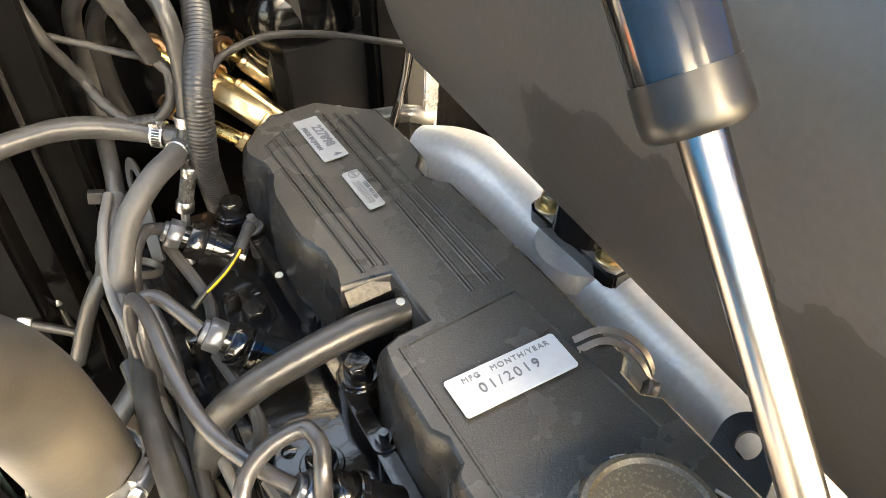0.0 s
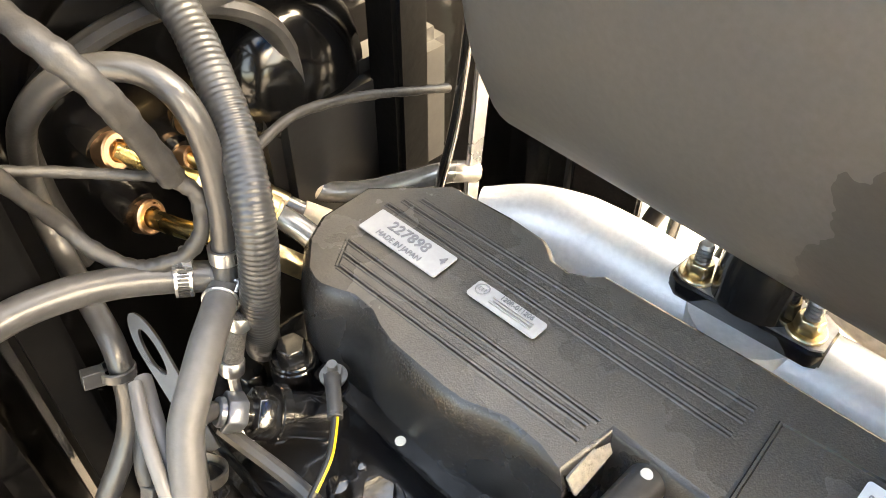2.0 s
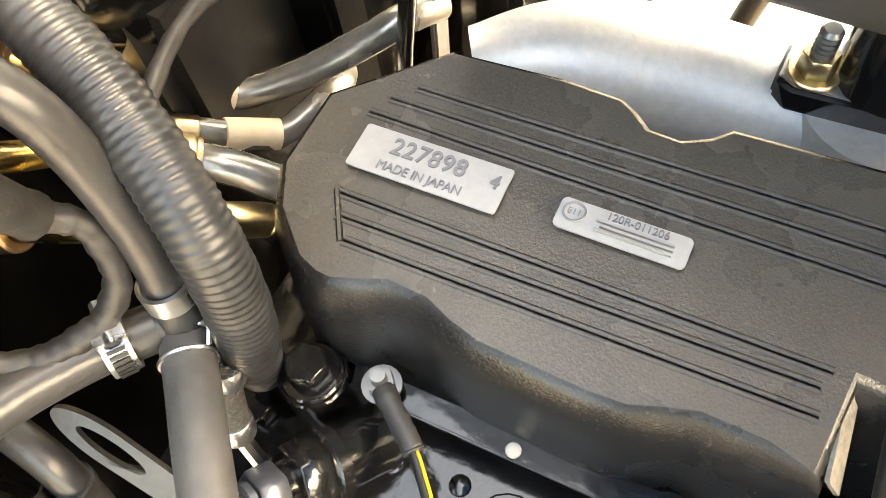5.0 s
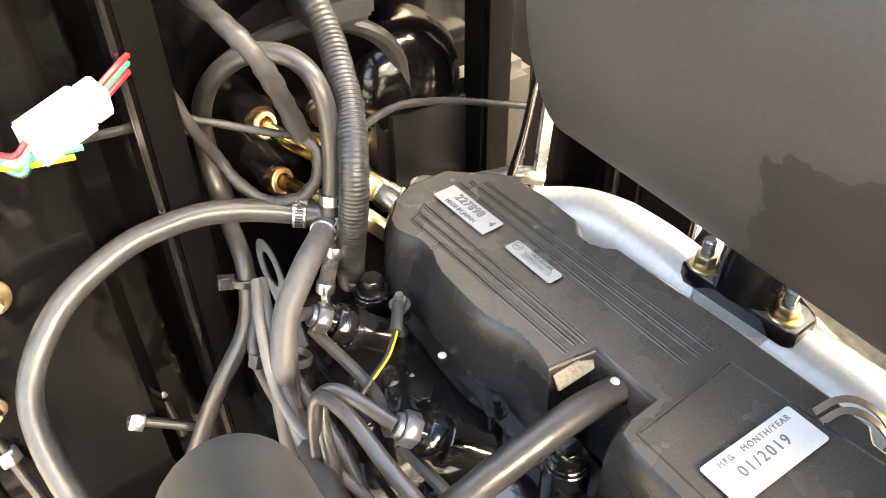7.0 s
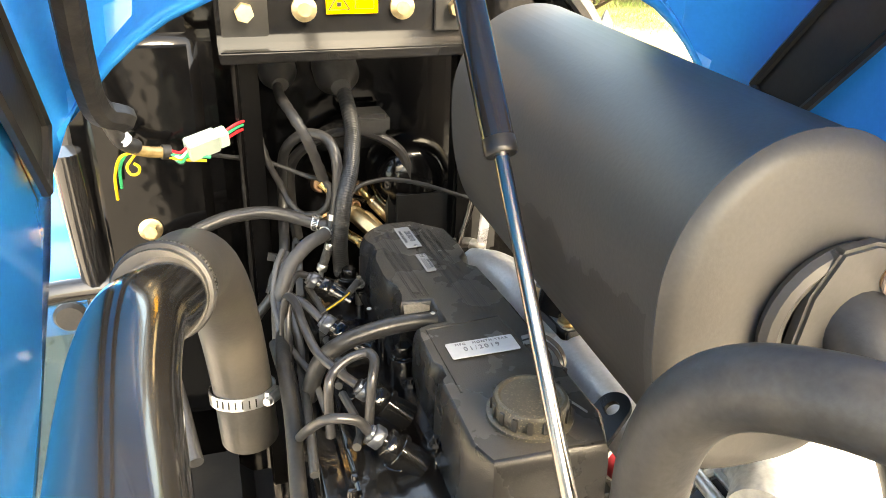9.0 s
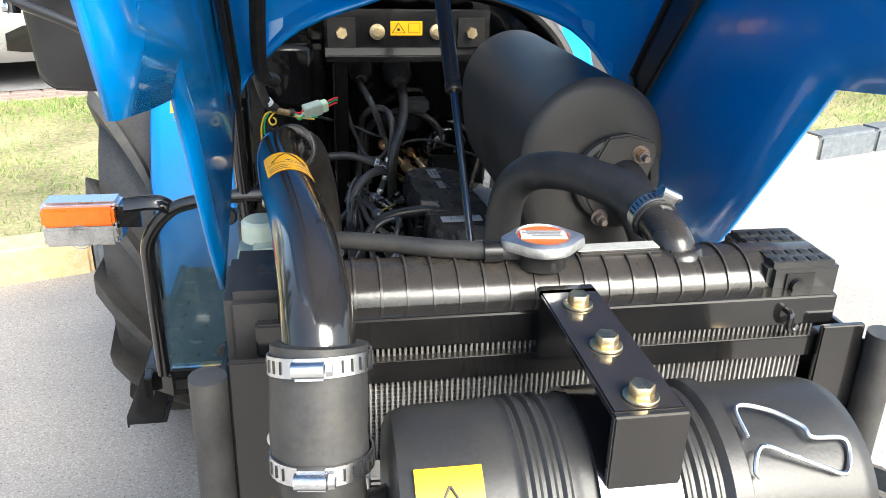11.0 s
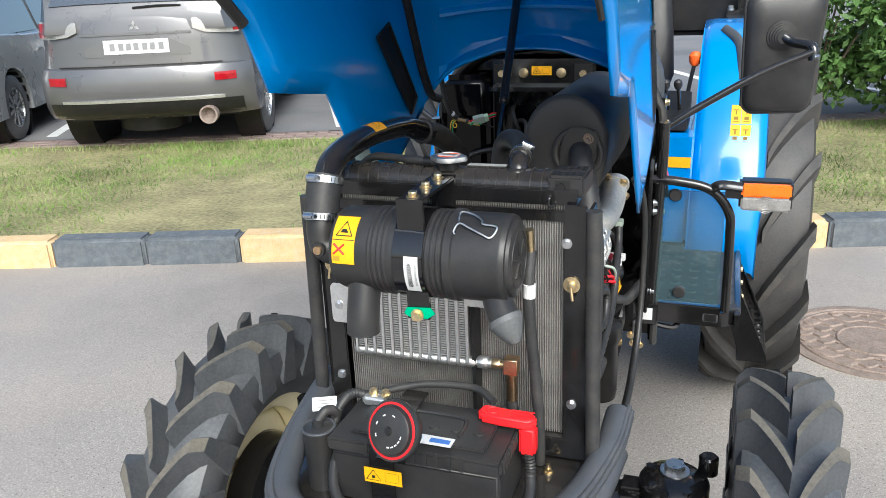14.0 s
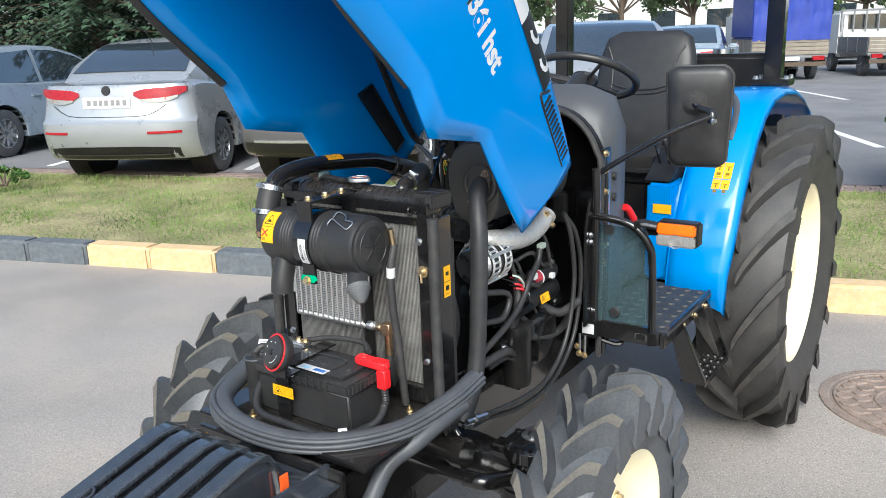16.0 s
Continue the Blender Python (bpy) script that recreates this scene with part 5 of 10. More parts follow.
sticker("foam_patch", 0.0235, 0.0075, facing((-0.0075, 0.5395, 1.0095), (1, 0.08, 0), (0, 0.5, 0.8)), mat("beige_patch", (0.2, 0.18, 0.15), 0.8, 0, 0.3, 60, 500, 0.4), cover, "dusty beige foam patch", 0.0005, 0.001)
CLIP = mat("tan_clip", (0.26, 0.22, 0.19), 0.38, 0.6, 0.15, 30, 200, 0.05)
for w0, w1 in ((-0.0036, -0.0008), (0.0008, 0.0036)):
    line = spline([(0.050, 0.4655, 1.0168), (0.060, 0.464, 1.0185), (0.0675, 0.4595, 1.0170), (0.0735, 0.4520, 1.0110), (0.0735, 0.4440, 1.0030), (0.0650, 0.4390, 0.9990), (0.0600, 0.4400, 1.0010)], 6)
    bm = bmesh.new()
    rows = []
    for k, q in enumerate(line):
        d = (line[min(k + 1, len(line) - 1)] - line[max(k - 1, 0)]).normalized()
        across = V(0.35, 0.75, 0.55)
        across = (across - d * across.dot(d)).normalized()
        up = d.cross(across) * 0.0004
        rows.append([q + across * w0 - up, q + across * w1 - up, q + across * w1 + up, q + across * w0 + up, q + across * w0 - up])
    loft(bm, rows, False)
    part("spring_clip", bm, CLIP, cover, "tan metal spring clip")

# breather hose out of the pocket
bm = bmesh.new()
tube(bm, [(0.004, 0.524, 1.0055), (-0.02, 0.523, 1.0075), (-0.045, 0.521, 1.006), (-0.069, 0.521, 0.999), (-0.087, 0.525, 0.982), (-0.096, 0.53, 0.95), (-0.1, 0.54, 0.91)], 0.0068, 16)
bh = part("breather_hose", bm, HOSE, eng, "black rubber breather hose")
part("paint_dot", made(lathe, [(0, 0.0021), (0.0006, 0.0019)], (0.0, 0.524, 1.0124), (0, 0, 1), 14), LABELGREY, bh)

# steel strip with nuts beside the cover
bm = bmesh.new()
prism(bm, [(-0.0385, 0.652), (-0.031, 0.654), (-0.0255, 0.56), (-0.0235, 0.40), (-0.0305, 0.40), (-0.0335, 0.56)], "z", 0.972, 0.9745)
strip = part("glow_plug_strip", bm, CAST, eng, "black steel bus strip", bevel=0.0005)
part("paint_dot", made(lathe, [(0, 0.0022), (0.0005, 0.002)], (-0.0335, 0.604, 0.9748), (0, 0, 1), 14), LABELGREY, strip)
LINE0 = mat("dull_zinc_nut", (0.25, 0.25, 0.25), 0.4, 0.8, 0.2, 30, 200, 0.05)
for x, y, m in ((-0.0345, 0.643, LINE0), (-0.0305, 0.563, CAST), (-0.027, 0.487, CAST), (-0.027, 0.42, CAST)):
    bm = bmesh.new()
    hexbolt(bm, (x, y, 0.9745 if m is CAST else 0.9780), (0, 0, 1), 0.0042, 0.0045, True, 0.0035)
    cyl(bm, (x, y, 0.955), (x, y, 0.9745), 0.004, n=12)
    part("strip_nut", bm, m, strip)
for x, y, z, r in ((-0.040, 0.663, 0.976, 0.0068), (-0.053, 0.679, 0.955, 0.0068), (-0.050, 0.598, 0.957, 0.0075), (-0.0235, 0.5215, 0.980, 0.0070), (-0.052, 0.50, 0.957, 0.0075), (-0.05, 0.43, 0.957, 0.0075)):
    bm = bmesh.new()
    cyl(bm, (x, y, 0.90), (x, y, z), r * 1.5, n=18)
    hexbolt(bm, (x, y, z), (0, 0, 1), r, 0.009)
    part("head_bolt", bm, CAST, eng, bevel=0.0006, seg=1)
bm = bmesh.new()
tube(bm, [(-0.0362, 0.6410, 0.9805), (-0.0390, 0.6370, 0.9815), (-0.0447, 0.6285, 0.9810), (-0.0470, 0.6255, 0.9805)], 0.0030, 12, 6, rfun=lambda i: 1.15 if i < 6 else 1.0 + 0.06 * (i % 2))
part("terminal_boot", bm, RUBBER, strip)
part("ring_terminal", made(lathe, [(0, 0.0050), (0.0010, 0.0050), (0.0010, 0.003)], (-0.0345, 0.643, 0.9764), (0, 0, 1), 20), LINE0, strip, "zinc ring terminal")
WIRE = [(-0.0462, 0.6265, 0.9806), (-0.0508, 0.6216, 0.9796), (-0.0588, 0.6143, 0.9788), (-0.0700, 0.6090, 0.9755), (-0.0785, 0.6055, 0.9715)]
part("earth_wire", made(tube, WIRE, 0.0015, 10, 6), INK, eng, "black earth wire")
part("wire_stripe", made(tube, [(x + 0.0004, y - 0.0009, z + 0.0007) for x, y, z in WIRE[:4]], 0.0007, 6, 6), WIREY, eng, "yellow wire stripe")

# injectors, unions and steel lines
UNION = mat("blued_steel_nut", (0.10, 0.11, 0.13), 0.3, 0.6, 0.2, 30, 200, 0.05)
for (x, y, z), d in (((-0.0795, 0.5690, 0.9918), (0.75, -0.45, -0.5)), ((-0.0790, 0.6560, 0.9845), (0.8, -0.35, -0.5)), ((-0.0690, 0.4720, 0.9950), (0.8, -0.3, -0.6)), ((-0.0690, 0.4330, 0.985), (0.8, -0.3, -0.6))):
    p, d = V(x, y, z), V(*d).normalized()
    inj = bmesh.new()
    cyl(inj, p, p + d * 0.0030, 0.0056, 0.0060, 16)
    cyl(inj, p + d * 0.0028, p + d * 0.0105, 0.0082, 0.0082, 6)
    part("union_nut", inj, UNION, eng, "blued steel union nut", bevel=0.0006, seg=1)
    inj = bmesh.new()
    cyl(inj, p + d * 0.0100, p + d * 0.0140, 0.0065, 0.0065, 16)
    cyl(inj, p + d * 0.0135, p + d * 0.0230, 0.0105, 0.0105, 6)
    cyl(inj, p + d * 0.0225, p + d * 0.0270, 0.0118, 0.0118, 20)
    cyl(inj, p + d * 0.0265, p + d * 0.0450, 0.0095, 0.0100, 16)
    part("injector_union", inj, CAST, eng, bevel=0.0006, seg=1)
LINE = mat("dark_steel_line", (0.058, 0.058, 0.062), 0.32, 0.5, 0.2, 30, 200, 0.03)
for pts in ([(-0.107, 0.57, 0.92), (-0.1050, 0.5830, 0.9701), (-0.1035, 0.5908, 0.9867), (-0.0997, 0.5975, 0.9950), (-0.0926, 0.5950, 0.9962), (-0.0867, 0.5843, 0.9950), (-0.0790, 0.5685, 0.9914)],
            [(-0.0785, 0.6565, 0.9850), (-0.088, 0.652, 0.990), (-0.097, 0.638, 0.985), (-0.103, 0.625, 0.962), (-0.108, 0.60, 0.93)],
            [(-0.109, 0.590, 0.955), (-0.1068, 0.5903, 0.9897), (-0.1025, 0.5900, 1.0040), (-0.0985, 0.5709, 1.0082), (-0.0963, 0.5403, 1.0062), (-0.0912, 0.5081, 1.0024), (-0.0800, 0.4860, 0.9990), (-0.0690, 0.4720, 0.9950)],
            [(-0.0900, 0.4640, 0.960), (-0.0893, 0.4709, 0.9953), (-0.0841, 0.4783, 1.0042), (-0.0729, 0.4822, 1.0107), (-0.0607, 0.4823, 1.0135), (-0.0572, 0.4781, 1.0141), (-0.0568, 0.4707, 1.0125), (-0.0615, 0.4600, 1.0000), (-0.066, 0.452, 0.96)],
            [(-0.069, 0.433, 0.985), (-0.078, 0.428, 1.000), (-0.096, 0.43, 1.003), (-0.108, 0.45, 0.98), (-0.112, 0.50, 0.93)]):
    part("injection_line", made(tube, pts, 0.0034, 14, 8), LINE, eng, "dark steel fuel line")
for pts, r in (([(-0.079, 0.655, 0.975), (-0.07, 0.61, 0.968), (-0.077, 0.58, 0.972)], 0.0032), ([(-0.076, 0.57, 0.972), (-0.07, 0.53, 0.968), (-0.077, 0.505, 0.972)], 0.0032), ([(-0.076, 0.495, 0.972), (-0.07, 0.46, 0.968), (-0.077, 0.435, 0.972)], 0.0032)):
    part("leak_off_line", made(tube, pts, r, 8, 6), RUBBER, eng)
bm = bmesh.new()
box(bm, -0.105, -0.06, 0.40, 0.70, 0.90, 0.945)
part("pump_shelf", bm, CAST, eng, bevel=0.006, seg=3)
for k in range(14):
    g = random.Random(k)
    x, y = g.uniform(-0.1, -0.035), g.uniform(0.38, 0.69)
    q, hh = g.uniform(0.0025, 0.0055), 0.956 + g.uniform(0, 0.012)
    part("casting_boss", made(lathe, [(0, q * 1.2), (hh - 0.943, q), (hh - 0.94, q * 0.8), (hh - 0.9395, q * 0.3)], (x, y, 0.94), (0, 0, 1), 12), CAST, eng)

# hoses at the back of the engine
CONDUIT = mat("dull_ribbed_conduit", (0.019, 0.020, 0.022), 0.36, 0, 0.25, 40, 300, 0.06, dust=0.06, dust_col=(0.12, 0.115, 0.105))
bm = bmesh.new()
A = [(-0.026, 0.790, 1.138), (-0.0225, 0.7612, 1.120), (-0.0215, 0.7292, 1.0965), (-0.027, 0.7035, 1.0821), (-0.0326, 0.6846, 1.0689), (-0.041, 0.6675, 1.0546), (-0.0452, 0.6636, 1.0333), (-0.047, 0.6672, 1.0091), (-0.0450, 0.6765, 0.984), (-0.044, 0.679, 0.972)]
tube(bm, A, 0.0073, 24, 44, rfun=lambda i: 1.0 + 0.026 * math.sin(i * 1.5708) + 0.014 * math.sin(i * 0.31))
part("corrugated_hose", bm, CONDUIT, eng, "dusty ribbed conduit hose", smooth=80)
bm = bmesh.new()
tube(bm, [(-0.0500, 0.680, 1.0253), (-0.0445, 0.6839, 1.0539), (-0.0442, 0.6893, 1.084), (-0.0512, 0.7038, 1.0971), (-0.0683, 0.719, 1.0963), (-0.083, 0.7345, 1.0785), (-0.0867, 0.752, 1.049), (-0.087, 0.758, 1.024), (-0.0885, 0.747, 1.0075), (-0.0909, 0.7244, 1.0015), (-0.0940, 0.7015, 0.9875), (-0.1029, 0.6928, 0.9574), (-0.1286, 0.6863, 0.9254), (-0.15, 0.69, 0.88)], 0.0049, 18)
part("loop_hose", bm, HOSE, eng, "black rubber hose looping over")
bm = bmesh.new()
tube(bm, [(-0.0555, 0.684, 1.0195), (-0.0680, 0.692, 1.0215), (-0.0850, 0.699, 1.0255), (-0.1033, 0.7016, 1.030), (-0.122, 0.7040, 1.030), (-0.1489, 0.7029, 1.0265), (-0.1814, 0.6908, 1.0165), (-0.2040, 0.6736, 0.9963), (-0.2094, 0.6567, 0.9717), (-0.205, 0.63, 0.945), (-0.195, 0.58, 0.93), (-0.185, 0.52, 0.91)], 0.0060, 18)
part("heater_hose", bm, HOSE, eng, "dusty black coolant hose")
bm = bmesh.new()
tube(bm, [(-0.0525, 0.6800, 1.0165), (-0.0623, 0.6696, 1.0169), (-0.0736, 0.6583, 1.0174), (-0.0848, 0.6488, 1.0131), (-0.0944, 0.6425, 1.0045), (-0.1017, 0.6333, 0.9937), (-0.1075, 0.6263, 0.977), (-0.110, 0.622, 0.93)], 0.0063, 18)
part("bypass_hose", bm, GREYHOSE, eng, "grey rubber bypass hose")
bm = bmesh.new()
cyl(bm, (-0.0496, 0.6802, 1.0275), (-0.0535, 0.6785, 1.0165), 0.0050, 0.0052, n=18)
cyl(bm, (-0.0515, 0.6800, 1.0205), (-0.0625, 0.6885, 1.0205), 0.0046, 0.0046, n=18)
part("tee_fitting", bm, PLASTIC, eng, "black moulded tee")
bm = bmesh.new()
for o in (0.0, 0.0042):
    torus(bm, (-0.0545 - o, 0.6777 - o * 1.05, 1.0168), (-1, -1.05, 0.05), 0.0066, 0.0006, 30, 6, 0.5, 5.8)
tube(bm, [(-0.0500, 0.6735, 1.0215), (-0.0510, 0.6705, 1.0235), (-0.0540, 0.6690, 1.0215)], 0.0007, 6, 4)
part("spring_clamp", bm, STEEL, eng, "steel wire spring clamp")


def hose_clamp(p, d, r, w=0.007, parent=None, screw=(0, 0, 1)):
    p, d = V(*p), V(*d).normalized()
    s = V(*screw)
    s = (s - d * s.dot(d)).normalized()
    g = new("hose_clamp")
    g.parent = parent or T
    bm = bmesh.new()
    lathe(bm, [(-w / 2, r), (-w / 2, r + 0.0011), (w / 2, r + 0.0011), (w / 2, r)], p, d, 32, False)
    part("band", bm, STEEL, g)
    bm = bmesh.new()
    t = d.cross(s)
    c = p + s * (r + 0.004)
    q = min(1.0, r / 0.014)
    c = p + s * (r + 0.004 * q)
    cyl(bm, c - t * 0.008 * q, c + t * 0.008 * q, 0.0042 * q, n=12)
    hexbolt(bm, c + t * 0.008 * q, t, 0.0036 * q, 0.004, False)
    m = facing(c - s * 0.0035 * q, tuple(t), tuple(d))
    box(bm, -0.007 * q, 0.007 * q, -w * 0.55, w * 0.55, -0.001, 0.003, m)
    part("screw_housing", bm, STEEL, g)
    bm = bmesh.new()
    for k in range(-9, 10):
        if abs(k) < 3:
            continue
        a = 0.2 * k
        q = p + (math.cos(a) * s + math.sin(a) * t) * (r + 0.0012)
        box(bm, -0.0005, 0.0005, -w * 0.32, w * 0.32, 0, 0.0004, facing(q, tuple(-math.sin(a) * s + math.cos(a) * t), tuple(d)))
    part("slot_pattern", bm, INK, g)["kind"] = "stuff"
    g["label"] = "zinc worm-drive hose clamp"


hose_clamp((-0.0635, 0.6890, 1.0208), (-1, 0.60, 0.15), 0.0063, 0.0064, screw=(-0.1, -0.1, 1))
hose_clamp((-0.0490, 0.6808, 1.0300), (0.12, 0.10, 1), 0.0052, 0.0058, screw=(1, 0.3, 0))
BRAID = mat("braided_textile", (0.045, 0.045, 0.046), 0.6, 0, 0.5, 300, 900, 0.6)
bm = bmesh.new()
tube(bm, [(-0.0547, 0.6695, 1.0100), (-0.0590, 0.6702, 0.997), (-0.0640, 0.6690, 0.9830)], 0.0042, 14)
part("braided_sleeve", bm, BRAID, eng, "braided fuel hose")
for p, d in (((-0.0553, 0.6697, 1.0065), (-0.3, 0.05, -1)), ((-0.0632, 0.6692, 0.9855), (-0.3, -0.1, -1))):
    part("crimp", made(lathe, [(-0.0032, 0.0046), (-0.0026, 0.0050), (0.0026, 0.0050), (0.0032, 0.0046)], p, d, 18), STEEL, eng, "zinc hose crimp")
part("fuel_stub", made(tube, [(-0.0640, 0.6690, 0.984), (-0.0660, 0.665, 0.975), (-0.0690, 0.658, 0.965), (-0.070, 0.652, 0.95)], 0.0024, 8), STEEL, eng)

# cable ties
for p, d, r, hd_ in (((-0.0965, 0.7000, 0.9830), (-0.25, -0.2, -1), 0.0060, (-1, 0.25, 0.35)), ((-0.098, 0.648, 0.973), (-0.5, -0.4, -1), 0.013, (-1, -0.4, 0))):
    bm = bmesh.new()
    lathe(bm, [(-0.0022, r), (-0.0022, r + 0.0012), (0.0022, r + 0.0012), (0.0022, r)], p, d, 24, False)
    dd = V(*d).normalized()
    h_ = V(*hd_)
    o = V(*p) + (h_ - dd * h_.dot(dd)).normalized() * (r + 0.003)
    box(bm, -0.0042, 0.0042, -0.0034, 0.0034, -0.0030, 0.0030, facing(o, tuple((h_ - dd * h_.dot(dd)).normalized()), tuple(dd)))
    part("cable_tie", bm, HOSE, eng, "grey cable tie", bevel=0.0004, seg=1)
# flat steel eye tab beside the hoses: a strip with a round hole
def eye_plate(out, inn, t, m, material, label):
    """A flat plate with a hole: outline and hole have the same number of points."""
    bm = bmesh.new()
    lay = [([bm.verts.new((x, y, z)) for x, y in out], [bm.verts.new((x, y, z)) for x, y in inn]) for z in (0.0, t)]
    for k in range(len(out)):
        j = (k + 1) % len(out)
        for o_, i_ in lay:
            bm.faces.new((o_[k], o_[j], i_[j], i_[k]))
        for e in (0, 1):
            bm.faces.new((lay[0][e][k], lay[0][e][j], lay[1][e][j], lay[1][e][k]))
    bmesh.ops.recalc_face_normals(bm, faces=bm.faces)
    bmesh.ops.transform(bm, matrix=m, verts=bm.verts)
    return part("lifting_eye", bm, material, eng, label)


def oval(a, b, t0, turn, n, cx=0.0):
    return [(cx + a * math.cos(t0 + turn * k / n), b * math.sin(t0 + turn * k / n)) for k in range(n + (turn < 6))]


OUT = oval(0.0168, 0.0046, math.pi / 2, math.pi, 18) + [(0.026, -0.0040), (0.046, -0.0034), (0.046, 0.0034), (0.026, 0.0040)]
eye_plate(OUT, oval(0.0105, 0.0023, math.pi / 2, 2 * math.pi, len(OUT), 0.001), 0.0022, facing((-0.0823, 0.6935, 0.9900), (-0.05, -0.80, -0.54), (0.80, -0.36, 0.42)), HOSE, "flat grey steel eye tab")
OUT = oval(0.0125, 0.0125, math.pi / 2, math.pi, 18) + [(0.016, -0.0135), (0.034, -0.0145), (0.034, 0.0145), (0.016, 0.0135)]
eye_plate(OUT, oval(0.0060, 0.0050, math.pi / 2, 2 * math.pi, len(OUT), 0.001), 0.004, facing((0.0975, 0.4090, 0.988), (-0.80, -0.40, -0.45), (0.4, -0.9, 0.1)), SATIN, "black lifting eye plate")

# taped harness branches
for pts, r in (([(-0.083, 0.795, 1.140), (-0.085, 0.745, 1.128), (-0.080, 0.708, 1.122), (-0.0725, 0.6910, 1.1100), (-0.0645, 0.6895, 1.0900), (-0.0555, 0.6930, 1.0620)], 0.0048),
               ([(-0.0540, 0.6930, 1.0600), (-0.0504, 0.6885, 1.0530), (-0.0535, 0.6860, 1.0400), (-0.0610, 0.6885, 1.0310), (-0.0695, 0.6933, 1.0285), (-0.0772, 0.6997, 1.0280), (-0.0857, 0.7097, 1.0365), (-0.0908, 0.7170, 1.0483), (-0.1012, 0.7150, 1.0733), (-0.108, 0.72, 1.10)], 0.0031),
               ([(-0.0556, 0.6938, 1.0618), (-0.0633, 0.7072, 1.0586), (-0.0754, 0.7162, 1.0610), (-0.0905, 0.7222, 1.0666), (-0.1064, 0.7248, 1.0723), (-0.135, 0.705, 1.085), (-0.15, 0.695, 1.092)], 0.0021),
               ([(-0.030, 0.6900, 1.0480), (-0.0194, 0.6998, 1.0505), (0.0045, 0.708, 1.0508), (0.0279, 0.7103, 1.0457), (0.052, 0.7126, 1.0372), (0.0756, 0.7163, 1.0263), (0.1001, 0.7183, 1.0161)], 0.0022)):
    part("harness_branch", made(tube, pts, r, 12, 8, rfun=lambda i: 1 + 0.07 * math.sin(i * 1.9) + 0.05 * math.sin(i * 0.7)), TAPE, eng, "taped wiring harness")
for pts, r, m in (([(-0.1, 0.655, 0.985), (-0.104, 0.64, 0.965), (-0.108, 0.60, 0.94), (-0.112, 0.54, 0.90)], 0.004, HOSE),
                  ([(-0.101, 0.66, 1.0), (-0.111, 0.648, 0.985), (-0.109, 0.635, 0.96), (-0.102, 0.60, 0.935), (-0.108, 0.55, 0.92)], 0.0036, TAPE),
                  ([(-0.099, 0.635, 0.97), (-0.095, 0.60, 0.955), (-0.098, 0.56, 0.95), (-0.101, 0.50, 0.955), (-0.105, 0.44, 0.95)], 0.0036, HOSE),
                  ([(-0.106, 0.62, 0.96), (-0.112, 0.56, 0.965), (-0.113, 0.50, 0.955), (-0.118, 0.42, 0.94)], 0.006, TAPE)):
    part("loom", made(tube, pts, r, 10, 8), m, eng, "black wiring loom")
for pts, r, m in (([(-0.094, 0.675, 1.0), (-0.101, 0.652, 0.998), (-0.107, 0.631, 0.986), (-0.110, 0.608, 0.968), (-0.109, 0.586, 0.955), (-0.104, 0.55, 0.94)], 0.0034, PALECABLE),
                  ([(-0.098, 0.67, 1.006), (-0.107, 0.645, 1.0), (-0.112, 0.62, 0.98), (-0.106, 0.595, 0.962), (-0.099, 0.57, 0.957), (-0.092, 0.54, 0.96), (-0.088, 0.50, 0.955)], 0.0026, PALECABLE),
                  ([(-0.115, 0.60, 0.955), (-0.112, 0.565, 0.95), (-0.106, 0.53, 0.945), (-0.104, 0.47, 0.94)], 0.0052, TAPE)):
    part("sleeve", made(tube, pts, r, 12, 8), m, eng, "pale grey cable sleeve" if m is PALECABLE else "braided sleeve")

# gold hydraulic fittings behind the cover
TAG = mat("cream_tag", (0.66, 0.56, 0.42), 0.5, 0, 0.15, 40, 200, 0.05)
RING_CU = mat("copper_ring", (0.66, 0.42, 0.26), 0.3, 1, 0.25, 45, 200, 0.08)
OLIVE = mat("iridescent_zinc", (0.34, 0.25, 0.11), 0.28, 1, 0.35, 60, 200, 0.08)


